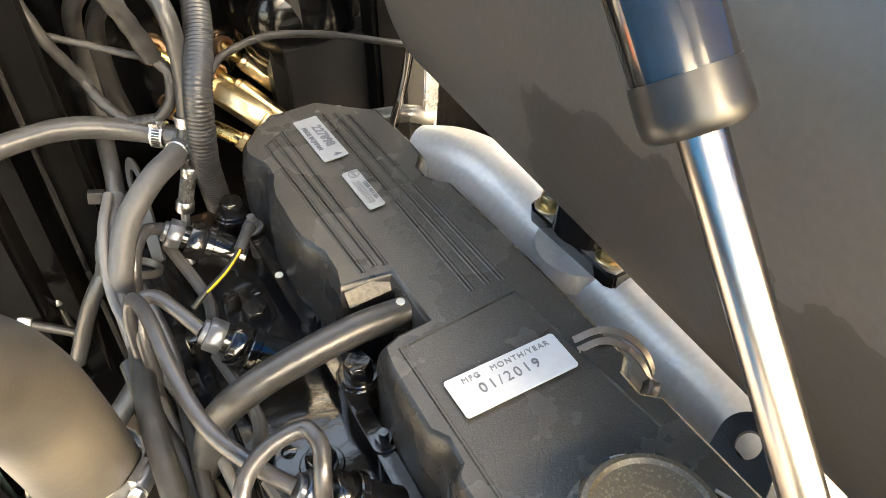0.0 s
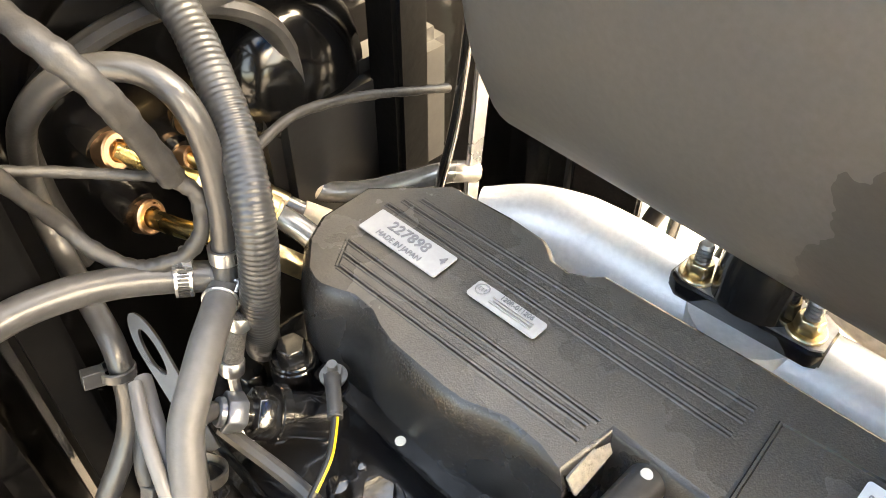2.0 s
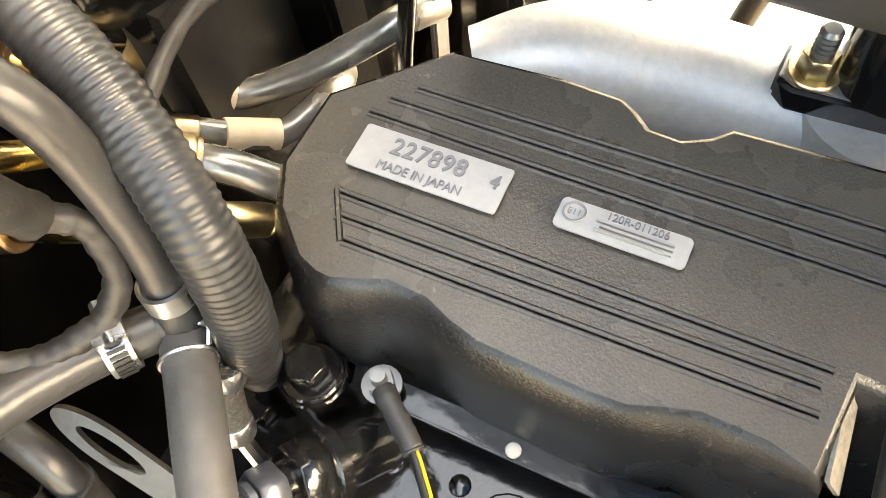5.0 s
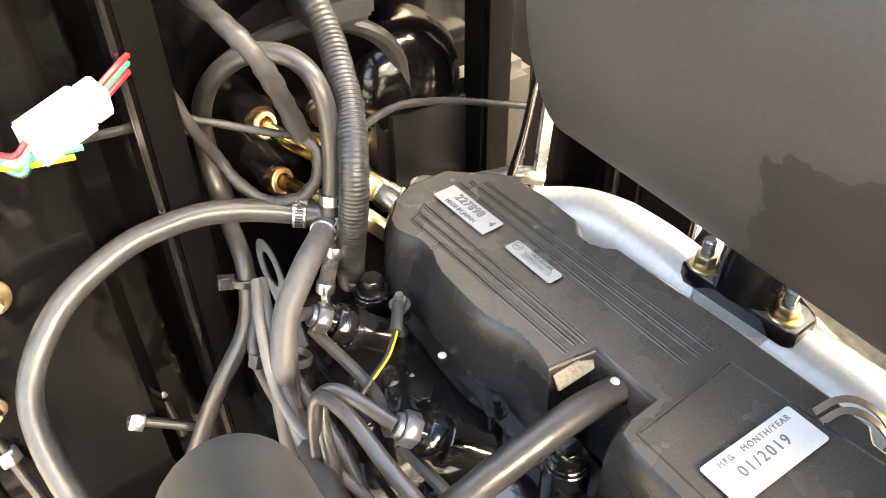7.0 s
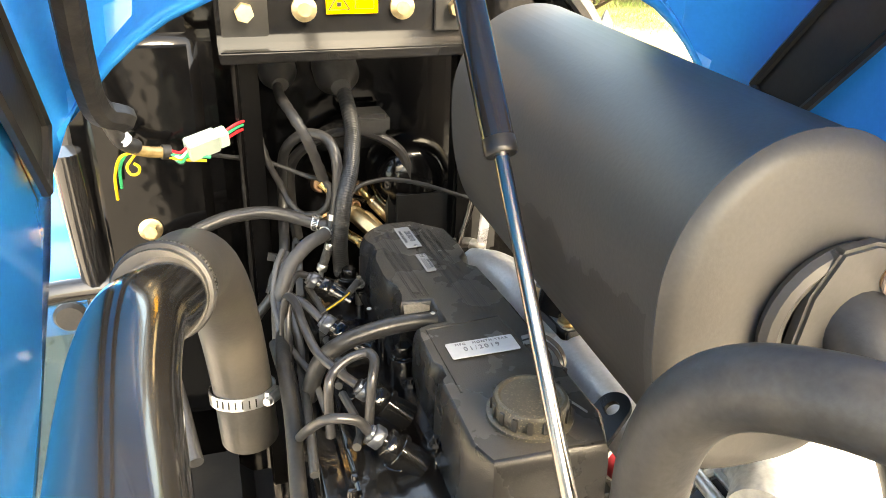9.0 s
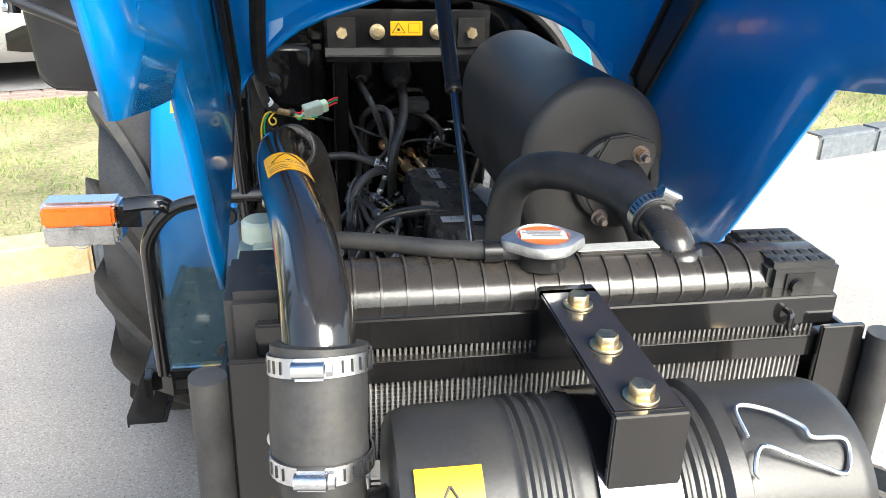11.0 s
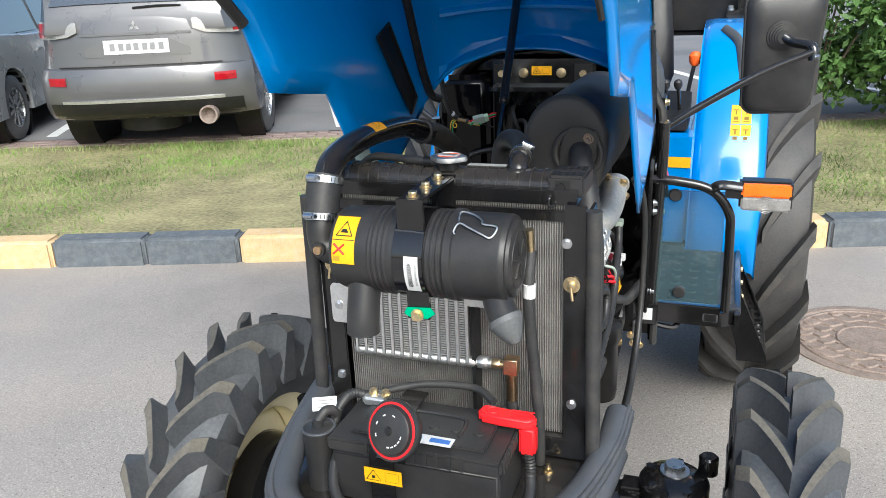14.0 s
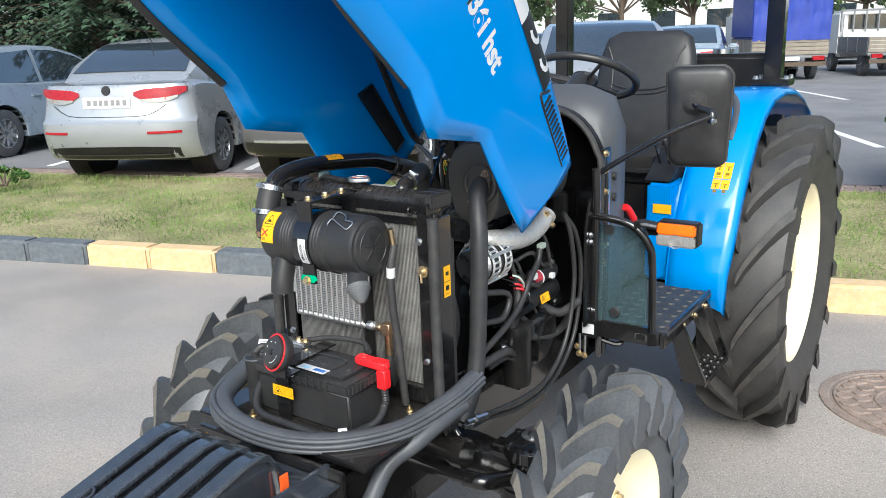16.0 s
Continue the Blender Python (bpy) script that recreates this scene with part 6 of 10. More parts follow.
def fitting(nut, r_nut, path, r_hose, cuts, r_sleeve, sides, tag, hose_mat):
    """A bulkhead nut, a bent stem, a crimped sleeve and the hose it holds; cuts are stretches along the path."""
    pts = spline([V(*q) for q in path], 10)
    at_ = lambda f: V(*pts[min(len(pts) - 1, int(round(f * (len(pts) - 1))))])
    p = V(*nut)
    d = (at_(0.05) - p).normalized()
    f = bmesh.new()
    cyl(f, p + V(-0.003, 0.034, 0.004), p + V(0, 0.004, 0), r_nut * 1.35, r_nut * 1.25, 20)
    part("bulkhead_body", f, CAST, eng, "black bulkhead union")
    f = bmesh.new()
    lathe(f, [(-0.004, r_nut * 0.8), (-0.004, r_nut), (0.003, r_nut), (0.004, r_nut * 0.9), (0.004, r_nut * 0.62), (0.001, r_nut * 0.55)], p, -V(-0.35, 0.9, -0.25), 28)
    part("union_ring", f, RING_CU, eng, "copper-gold union ring")
    f = bmesh.new()
    tube(f, [tuple(p), tuple(p + (at_(0.0) - p) * 0.5 + V(0, -0.003, 0)), tuple(at_(cuts[0] * 0.5)), tuple(at_(cuts[0] + 0.02))], r_nut * 0.55, 14, 6)
    part("fitting_stem", f, OLIVE, eng, "bent yellow zinc stem")
    f = bmesh.new()
    a, b = at_(cuts[0]), at_(cuts[1])
    u = (b - a).normalized()
    cyl(f, a, b, r_sleeve, r_sleeve, sides)
    cyl(f, a - u * 0.004, a, r_sleeve * 0.78, r_sleeve * 0.82, 18)
    cyl(f, b, b + u * 0.0025, r_sleeve * 0.86, r_sleeve * 0.80, 18)
    part("crimp_sleeve", f, BRASS, eng, "yellow zinc crimp sleeve", bevel=0.0006, seg=1)
    k0 = int(cuts[1] * (len(pts) - 1))
    part("hydraulic_hose", made(tube, pts[k0:], r_hose, 16, raw=True), hose_mat, eng, "black hydraulic hose")
    if tag:
        c, e = at_(tag[0]), at_(tag[1])
        part("hose_tag", made(lathe, [(0, r_hose * 1.06), (0.0004, r_hose * 1.12), ((e - c).length, r_hose * 1.12)], c, e - c, 22), TAG, eng, "cream hose tag")


GLOSSHOSE = mat("polished_hydraulic_hose", (0.30, 0.285, 0.26), 0.26, 0.6, 0.2, 22, 260, 0.03)
fitting((-0.002, 0.795, 1.0060), 0.0066, [(0.0075, 0.7890, 0.996), (0.0226, 0.7810, 0.9793), (0.0339, 0.7693, 0.9677), (0.0445, 0.7575, 0.9576), (0.0601, 0.7397, 0.9598), (0.0765, 0.7191, 0.9698), (0.090, 0.707, 0.975), (0.105, 0.702, 0.97)], 0.0060, (0.01, 0.17), 0.0068, 6, (0.26, 0.42), GLOSSHOSE)
fitting((-0.010, 0.792, 0.9900), 0.0060, [(0.0002, 0.7844, 0.9821), (0.0142, 0.7676, 0.9693), (0.0268, 0.7514, 0.9576), (0.0403, 0.739, 0.9480), (0.0604, 0.7319, 0.9490), (0.076, 0.733, 0.945), (0.095, 0.75, 0.93)], 0.0054, (0.01, 0.27), 0.0056, 18, (0.34, 0.50), GLOSSHOSE)
fitting((-0.0485, 0.772, 1.0256), 0.0085, [(-0.0183, 0.7640, 0.9960), (-0.0004, 0.7443, 0.9826), (0.0077, 0.7265, 0.9760), (0.0160, 0.7105, 0.9640), (0.04, 0.70, 0.94)], 0.0062, (0.02, 0.34), 0.0088, 6, None, GLOSSHOSE)
fitting((-0.0446, 0.7702, 0.9859), 0.0085, [(-0.0260, 0.7360, 0.9840), (-0.0114, 0.7230, 0.9740), (0.0007, 0.7170, 0.9600), (0.0148, 0.7130, 0.9440), (0.04, 0.71, 0.92)], 0.0052, (0.20, 0.56), 0.0068, 6, None, STEEL)
part("cross_member", boxes((0.02, 0.14, 0.755, 0.785, 0.93, 1.02)), SATIN, eng, bevel=0.008)
bm = bmesh.new()
prism(bm, [(0.094, 0.93), (0.104, 0.93), (0.114, 1.05), (0.103, 1.05)], "y", 0.70, 0.703)
part("lifting_bracket", bm, STEEL, eng, "grey steel bracket", bevel=0.001)
bm = bmesh.new()
tube(bm, [(0.070, 0.702, 0.94), (0.076, 0.700, 0.975), (0.086, 0.699, 1.01), (0.094, 0.700, 1.05), (0.100, 0.70, 1.10)], 0.0075, 10, 6, flat=0.35)
part("black_strap", bm, BLACK, eng, "glossy black bent strap")
part("rear_dome", made(lathe, [(0, 0.045), (0.02, 0.043), (0.035, 0.034), (0.042, 0.018), (0.043, 0.001)], (0.05, 0.80, 1.02), (0, -1, 0.1), 32), ENAMEL, eng)

# manifold on the far side of the cover
bm = bmesh.new()
tube(bm, [(0.082, 0.675, 0.966), (0.098, 0.650, 0.968), (0.112, 0.615, 0.962), (0.117, 0.57, 0.957), (0.121, 0.52, 0.956), (0.124, 0.46, 0.955), (0.13, 0.41, 0.95), (0.14, 0.37, 0.93)], 0.024, 20, 8, rfun=lambda i: 0.75 + 0.25 * min(1, i / 12) if i < 12 else 1.0)
man = part("manifold", bm, ALUPAINT, eng, "silver painted cast manifold")
bm = bmesh.new()
FL = [(0.1015, 0.576), (0.1045, 0.582), (0.121, 0.582), (0.126, 0.576), (0.131, 0.521), (0.127, 0.514), (0.1095, 0.5125), (0.1065, 0.517)]
prism(bm, FL, "z", 0.976, 0.9855)
part("flange_plate", bm, BLACK, man, "black flange plate", bevel=0.001)
bm = bmesh.new()
prism(bm, [(0.117 + (x - 0.117) * 0.93, 0.547 + (y - 0.547) * 0.975) for x, y in FL], "z", 0.9855, 0.9865)
part("flange_face", bm, mat("worn_steel_face", (0.34, 0.33, 0.32), 0.42, 0.6, 0.35, 25, 220, 0.1), man, "worn bare steel face", bevel=0.0005)
part("flange_base", made(lathe, [(0, 0.028), (0.012, 0.026)], (0.1165, 0.548, 0.965), (0, 0, 1), 28), ALUPAINT, man)
part("flange_pipe", made(tube, [(0.118, 0.548, 0.985), (0.122, 0.549, 1.005), (0.135, 0.55, 1.03), (0.15, 0.55, 1.06)], 0.019, 24), BLACK, man)
for x, y in ((0.110, 0.572), (0.115, 0.524)):
    bm = bmesh.new()
    hexbolt(bm, (x, y, 0.9865), (0, 0, 1), 0.0062, 0.009)
    part("flange_nut", bm, BRASS, man, "yellow zinc nut", bevel=0.0005, seg=1)
    part("flange_stud", made(lathe, [(0, 0.0036)] + [(0.001 * k, 0.0036 if k % 2 else 0.0032) for k in range(1, 12)] + [(0.0125, 0.0026)], (x, y, 0.993), (0, 0, 1), 14), LINE0, man)
# muffler
MUFFLER_PATCHED = MUFFLER.copy()
MUFFLER_PATCHED.name = "matt_dark_grey_paint_patched"
nt = MUFFLER_PATCHED.node_tree
bsdf = nt.nodes["Principled BSDF"]
src = bsdf.inputs["Base Color"].links[0].from_socket
tc = nt.nodes.new("ShaderNodeTexCoord")
sep = nt.nodes.new("ShaderNodeSeparateXYZ")
nz = nt.nodes.new("ShaderNodeTexNoise")
nz.inputs["Scale"].default_value, nz.inputs["Detail"].default_value = 22, 4
nt.links.new(tc.outputs["Object"], sep.inputs[0])
nt.links.new(tc.outputs["Object"], nz.inputs["Vector"])


def calc(op, a, b):
    nd = nt.nodes.new("ShaderNodeMath")
    nd.operation = op
    for i, v in enumerate((a, b)):
        if isinstance(v, (int, float)):
            nd.inputs[i].default_value = v
        else:
            nt.links.new(v, nd.inputs[i])
    return nd.outputs[0]


# Jagged darker patch on the barrel's lower part, towards its front end.
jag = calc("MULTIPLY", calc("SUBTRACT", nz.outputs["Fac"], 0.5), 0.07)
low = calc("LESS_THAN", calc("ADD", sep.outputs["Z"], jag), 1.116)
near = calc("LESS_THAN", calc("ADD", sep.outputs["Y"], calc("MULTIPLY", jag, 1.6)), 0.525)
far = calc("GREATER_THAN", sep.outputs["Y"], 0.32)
dark_patch = calc("MULTIPLY", calc("MULTIPLY", low, near), calc("MULTIPLY", far, 0.72))
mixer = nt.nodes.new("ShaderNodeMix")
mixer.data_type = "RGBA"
nt.links.new(dark_patch, mixer.inputs["Factor"])
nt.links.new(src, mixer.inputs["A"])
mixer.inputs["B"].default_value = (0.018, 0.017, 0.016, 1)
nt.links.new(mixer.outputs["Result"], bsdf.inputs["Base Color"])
DOWNPIPE = mat("dark_grey_pipe_wrap", (0.030, 0.031, 0.034), 0.5, 0, 0.2, 18, 300, 0.1, dust=0.1)
muf = grp("muffler", "matt dark grey exhaust silencer barrel")
MC, MD = V(0.122, 0.30, 1.142), V(0.01, 1, -0.005).normalized()
bm = bmesh.new()
R0 = 0.074
lathe(bm, [(0.002, 0.001), (0.0, R0 * 0.5), (0.0, R0 - 0.010), (0.003, R0 - 0.003), (0.008, R0), (0.012, R0 - 0.0015), (0.36, R0 - 0.0015), (0.37, R0 - 0.006), (0.376, R0 - 0.02), (0.376, 0.001)], MC, MD, 64)
for v in bm.verts:
    rel = v.co - MC
    if rel.z > 0:
        v.co.z += rel.z * 0.06
    else:
        rr = math.hypot(rel.x, rel.z)
        if rr > 0.03:
            v.co.x = MC.x + math.copysign(rr * (abs(rel.x) / rr) ** 0.62, rel.x)
        v.co.z += rel.z * 0.62
part("barrel", bm, MUFFLER_PATCHED, muf)
bm = bmesh.new()
prism(bm, [(0.112, 1.10), (0.118, 1.142), (0.130, 1.165), (0.150, 1.168), (0.178, 1.16), (0.182, 1.148), (0.172, 1.11), (0.160, 1.07), (0.13, 1.07)], "y", 0.287, 0.296)
part("outlet_flange", bm, MUFFLER, muf, bevel=0.002)
part("outlet_weld", made(torus, (0.145, 0.295, 1.12), (0, 1, 0), 0.04, 0.006, 32, 8), MUFFLER, muf)
part("outlet_elbow", made(tube, [(0.15, 0.30, 1.125), (0.153, 0.278, 1.116), (0.160, 0.258, 1.095), (0.172, 0.240, 1.055), (0.182, 0.226, 1.0), (0.186, 0.216, 0.92), (0.187, 0.20, 0.745), (0.19, 0.17, 0.66), (0.19, 0.12, 0.60)], 0.0205, 20), DOWNPIPE, muf, "grey exhaust down pipe")
bm = bmesh.new()
hexbolt(bm, (0.164, 0.288, 1.148), (0, -1, 0), 0.0062, 0.009)
part("flange_bolt", bm, COPPER, muf, "rusty yellow bolt")

# ---- radiator, air cleaner and frame at the front ----
fr = grp("radiator_frame", "black painted steel radiator frame")
for s in (-1, 1):
    x0, x1 = sorted((s * 0.181, s * 0.213))
    part("post", boxes((x0, x1, -0.008, -0.003, 0.70, 1.112)), BLACK, fr, bevel=0.001)
    a, b = sorted((s * 0.211, s * 0.216))
    part("post_flange", boxes((a, b, -0.008, 0.062, 0.70, 1.100)), BLACK, fr, bevel=0.001)
    part("seal", made(tube, [(s * 0.224, -0.014, 1.108), (s * 0.225, -0.014, 1.0), (s * 0.227, -0.016, 0.85), (s * 0.230, -0.018, 0.71)], 0.0115, 14), RUBBER, fr, "black foam rubber seal")
    if s < 0:
        part("side_cover", boxes((min(s * 0.216, s * 0.219), max(s * 0.216, s * 0.219), 0.0, 0.12, 0.72, 1.10)), SATIN, fr)
    stamp("post_bolt", made(hexbolt, (0, 0, 0), (0, -1, 0), 0.0058, 0.007), STEEL, fr, [(s * 0.185, -0.008, 1.056), (s * 0.194, -0.008, 0.797)], "zinc bolt")
    bm = bmesh.new()
    lathe(bm, [(0, 0.0125), (0.002, 0.0125), (0.0025, 0.006), (0.008, 0.0058), (0.009, 0.003)], (s * 0.193, -0.009, 0.994), (0, -1, 0), 24)
    cyl(bm, (s * 0.193, -0.017, 0.992), (s * 0.196, -0.019, 0.973), 0.0025, n=8)
    part("wing_screw", bm, BRASS, fr, "yellow zinc wing screw")
part("top_bar", boxes((-0.196, 0.196, 0.004, 0.022, 1.108, 1.1300), (-0.196, 0.196, 0.018, 0.06, 1.108, 1.118)), BLACK, fr, "black steel channel", bevel=0.0015)
part("upper_bar", boxes((-0.19, 0.196, -0.0005, 0.0035, 1.086, 1.1015), (-0.19, 0.196, -0.0005, 0.012, 1.1000, 1.1020)), BLACK, fr, bevel=0.0006)
part("bar_hook", made(tube, [(0.158, 0.0035, 1.121), (0.158, -0.003, 1.120), (0.1575, -0.004, 1.112), (0.161, -0.003, 1.108), (0.165, -0.002, 1.111)], 0.0024, 8, 5), BLACK, fr)
part("bottom_bar", boxes((-0.2, 0.2, -0.01, 0.05, 0.70, 0.735)), BLACK, fr, bevel=0.002)
bm = bmesh.new()
for k in range(99):
    x = -0.172 + 0.0036 * k
    box(bm, x, x + 0.0014, 0.006, 0.03, 1.100, 1.1082)
part("top_mesh", bm, mat("dull_fin_edge", (0.17, 0.165, 0.155), 0.5, 0.4, 0.3, 30, 300, 0.1), fr, "bare radiator fin edge")

rad = grp("radiator", "black radiator with a ribbed plastic top tank")
part("core_backing", boxes((-0.178, 0.18, 0.014, 0.045, 0.735, 1.106)), SATIN, rad)
bm = bmesh.new()
for k in range(99):
    x = -0.177 + 0.0036 * k
    box(bm, x, x + 0.0013, 0.004, 0.016, 0.737, 1.087)
for k in range(116):
    z = 0.739 + 0.003 * k
    box(bm, -0.177, 0.179, 0.008, 0.013, z, z + 0.0008)
part("fin_core", bm, FIN, rad, "grey radiator fins")["kind"] = "stuff"
bm = bmesh.new()
PR = [(0.050 - 0.030 * math.cos(math.pi * k / 16), 1.120 + 0.0285 * math.sin(math.pi * k / 16) ** 0.8) for k in range(17)]
prism(bm, PR, "x", -0.195, 0.20)
TANK = mat("glossy_black_moulding", (0.016, 0.016, 0.0165), 0.27, 0, 0.3, 12, 300, 0.05, coat=0.2, dust=0.16, dust_col=(0.16, 0.13, 0.10), lit_dust=0.18)
tank = part("top_tank", bm, TANK, rad, "ribbed black plastic tank", smooth=50)
RIB = bmesh.new()
prism(RIB, [(0.050 + (y - 0.050) * 1.04, 1.120 + (z - 1.120) * 1.06) for y, z in PR], "x", -0.0008, 0.0008)
stamp("tank_rib", RIB, TANK, tank, [(-0.1679 + 0.01716 * k, 0, 0) for k in range(19)])
part("end_block", boxes((0.151, 0.205, 0.018, 0.088, 1.116, 1.1475)), PLASTIC, rad, "perforated black end block", bevel=0.004)
part("end_block", boxes((-0.215, -0.176, 0.012, 0.088, 1.085, 1.1475)), PLASTIC, rad, bevel=0.006)
bm = bmesh.new()
for i in range(5):
    for j in range(5):
        box(bm, 0.155 + 0.0095 * i, 0.1605 + 0.0095 * i, 0.024 + 0.012 * j, 0.030 + 0.012 * j, 1.1470, 1.1482)
part("slot_pattern", bm, INK, rad)["kind"] = "stuff"
part("end_screw", made(lathe, [(0, 0.0055), (0.003, 0.005)], (0.171, 0.0155, 1.1325), (0, -1, 0), 16), SATIN, rad)
part("end_slot", boxes((0.163, 0.184, 0.0165, 0.0178, 1.124, 1.141)), INK, rad)
part("label_pad", boxes((0.022, 0.082, 0.044, 0.062, 1.140, 1.1512)), TANK, rad, bevel=0.001)
sticker("tank_sticker", 0.060, 0.012, facing((0.0515, 0.053, 1.1514), (1, 0.02, 0), (0, 1, 0)), LABELGREY, rad, "pale grey print strip")
part("filler_neck", made(lathe, [(0, 0.017), (0.010, 0.017), (0.012, 0.0185), (0.015, 0.0185)], (-0.006, 0.042, 1.1460), (0, 0, 1), 32), TANK, rad)


def cap_ring(z, grow, ear):
    return [(-0.006 + (grow + ear * max(0.0, math.cos(2 * a)) ** 4) * math.cos(a), 0.042 + (grow + ear * max(0.0, math.cos(2 * a)) ** 4) * math.sin(a), z + 0.0082) for a in (2 * math.pi * k / 72 for k in range(72))]


bm = bmesh.new()
RINGS = [cap_ring(1.1515, 0.0215, 0.006), cap_ring(1.1505, 0.0225, 0.0063), cap_ring(1.153, 0.0232, 0.0065), cap_ring(1.1575, 0.0225, 0.006), cap_ring(1.1590, 0.0205, 0.004), cap_ring(1.1596, 0.0185, 0.0), cap_ring(1.1582, 0.0180, 0.0)]
loft(bm, [r + r[:1] for r in RINGS], False)
bm.faces.new([bm.verts.new(p) for p in RINGS[-1]])
bmesh.ops.remove_doubles(bm, verts=bm.verts, dist=0.00005)
rcap = part("radiator_cap", bm, ALU, rad, "silver pressed radiator cap with two ears")
part("cap_sticker", made(lathe, [(0, 0.0172), (0.0004, 0.0172), (0.0004, 0.0001)], (-0.006, 0.042, 1.1665), (0, 0, 1), 32), ORANGEKNOB, rcap, "orange warning disc")
mK = facing((-0.006, 0.042, 1.1670), (1, -0.12, 0), (0.12, 1, 0))
bars([(0, 0.0, 0.031, 0.013)], mK, WHITE, rcap)
mK2 = facing((-0.006, 0.042, 1.1674), (1, -0.12, 0), (0.12, 1, 0))
bars([(0.001, 0.0045, 0.024, 0.0012), (-0.001, 0.002, 0.026, 0.0012), (0, -0.0008, 0.022, 0.0012), (0.002, -0.004, 0.020, 0.0012)], mK2, LABELINK, rcap)
part("overflow_hose", made(tube, [(-0.014, 0.043, 1.1555), (-0.037, 0.044, 1.1560), (-0.075, 0.056, 1.1545), (-0.115, 0.075, 1.1525), (-0.155, 0.09, 1.148), (-0.19, 0.10, 1.125)], 0.0064, 14), RUBBER, rad, "black overflow hose")
part("hose_ferrule", made(lathe, [(0, 0.0076), (0.012, 0.0076)], (-0.034, 0.0435, 1.1558), (-1, 0.05, 0), 18), SATIN, rad)
bm = bmesh.new()
tube(bm, [(0.0944, 0.086, 1.1560), (0.0930, 0.104, 1.1595), (0.0845, 0.136, 1.1640), (0.0640, 0.1745, 1.1650), (0.0470, 0.202, 1.1610), (0.0320, 0.226, 1.1500), (0.0215, 0.240, 1.130), (0.0175, 0.246, 1.100), (0.018, 0.248, 1.06), (0.022, 0.26, 0.98), (0.03, 0.28, 0.92)], 0.0165, 24)
part("upper_hose", bm, RUBBER, rad, "thick black radiator hose")
part("tank_outlet", made(tube, [(0.0985, 0.0550, 1.130), (0.0978, 0.0570, 1.143), (0.0968, 0.0620, 1.1500), (0.0955, 0.0730, 1.1545), (0.0945, 0.088, 1.1565)], 0.0150, 24, rfun=lambda i: 1.0 + max(0.0, 0.16 - 0.03 * i)), TANK, rad)
part("outlet_collar", made(lathe, [(-0.006, 0.0205), (0.001, 0.0195), (0.004, 0.0165)], (0.0980, 0.0545, 1.1440), (-0.05, 0.15, 1), 28), TANK, rad)
hose_clamp((0.0938, 0.0940, 1.1577), (-0.10, 1, 0.20), 0.0168, 0.009, rad, (0.55, -0.1, 1))

# fan shroud between radiator and engine
bm = bmesh.new()
lathe(bm, [(0, 0.16), (0.05, 0.15), (0.09, 0.148), (0.09, 0.144), (0.05, 0.146), (0.0, 0.156)], (0, 0.06, 0.905), (0, 1, 0), 40, False)
part("fan_shroud", bm, PLASTIC, rad)
bm = bmesh.new()
for k in range(6):
    m = Matrix.Translation((0, 0.13, 0.905)) @ Matrix.Rotation(1.0472 * k, 4, "Y") @ Matrix.Rotation(0.5, 4, "Z")
    box(bm, -0.03, 0.03, -0.002, 0.002, 0.03, 0.135, m)
lathe(bm, [(0, 0.04), (0.03, 0.04)], (0, 0.115, 0.905), (0, 1, 0), 24)
part("fan", bm, PLASTIC, rad)

# oil cooler with its bottom tube
oc = grp("oil_cooler", "bare aluminium oil cooler with brass elbow")
stamp("cooler_tube", boxes((-0.0028, 0.0028, -0.034, -0.012, 0.858, 1.04)), ALU, oc, [(-0.148 + 0.0155 * k, 0, 0) for k in range(13)], "silver cooler tube", 0.001)
bm = bmesh.new()
for k in range(12):
    x0 = -0.148 + 0.0155 * k + 0.0035
    for j in range(44):
        z = 0.864 + 0.004 * j
        box(bm, x0, x0 + 0.0085, -0.0325, -0.016, z, z + 0.0021)
part("cooler_core", bm, ALU, oc)["kind"] = "stuff"
bm = bmesh.new()
lathe(bm, [(-0.004, 0.004)] + [(0.0031 * k, 0.0092 if k % 5 else 0.0076) for k in range(66)] + [(0.206, 0.006)], (-0.153, -0.023, 0.858), (1, 0, 0), 18)
part("cooler_header", bm, ALU, oc, "beaded aluminium header")
bm = bmesh.new()
cyl(bm, (0.052, -0.023, 0.859), (0.068, -0.023, 0.859), 0.0105, n=6)
cyl(bm, (0.068, -0.023, 0.859), (0.074, -0.023, 0.859), 0.0075, n=14)
part("union_nut", bm, ALU, oc, bevel=0.0008, seg=1)
bm = bmesh.new()
cyl(bm, (0.074, -0.023, 0.859), (0.088, -0.023, 0.859), 0.0082, n=6)
cyl(bm, (0.088, -0.023, 0.859), (0.096, -0.023, 0.859), 0.006, n=14)
part("brass_adapter", bm, BRASS, oc, bevel=0.0008, seg=1)
bm = bmesh.new()
box(bm, 0.094, 0.116, -0.033, -0.013, 0.846, 0.872)
cyl(bm, (0.105, -0.023, 0.80), (0.105, -0.023, 0.848), 0.0085, n=16)
part("brass_elbow", bm, COPPER, oc, bevel=0.001, seg=1)
part("return_hose", made(tube, [(0.105, -0.023, 0.80), (0.106, -0.02, 0.77), (0.10, 0.0, 0.72), (0.08, 0.03, 0.68)], 0.009, 14), RUBBER, oc)
bm = bmesh.new()
prism(bm, [(-0.185, 0.905), (-0.188, 0.91), (-0.188, 0.965), (-0.183, 0.972), (-0.15, 0.972), (-0.15, 0.905)], "y", -0.034, -0.031)
part("mount_bracket", bm, ALU, oc, "silver mounting bracket", bevel=0.001)
bm = bmesh.new()
hexbolt(bm, (-0.174, -0.034, 0.936), (0, -1, 0), 0.0055, 0.006)
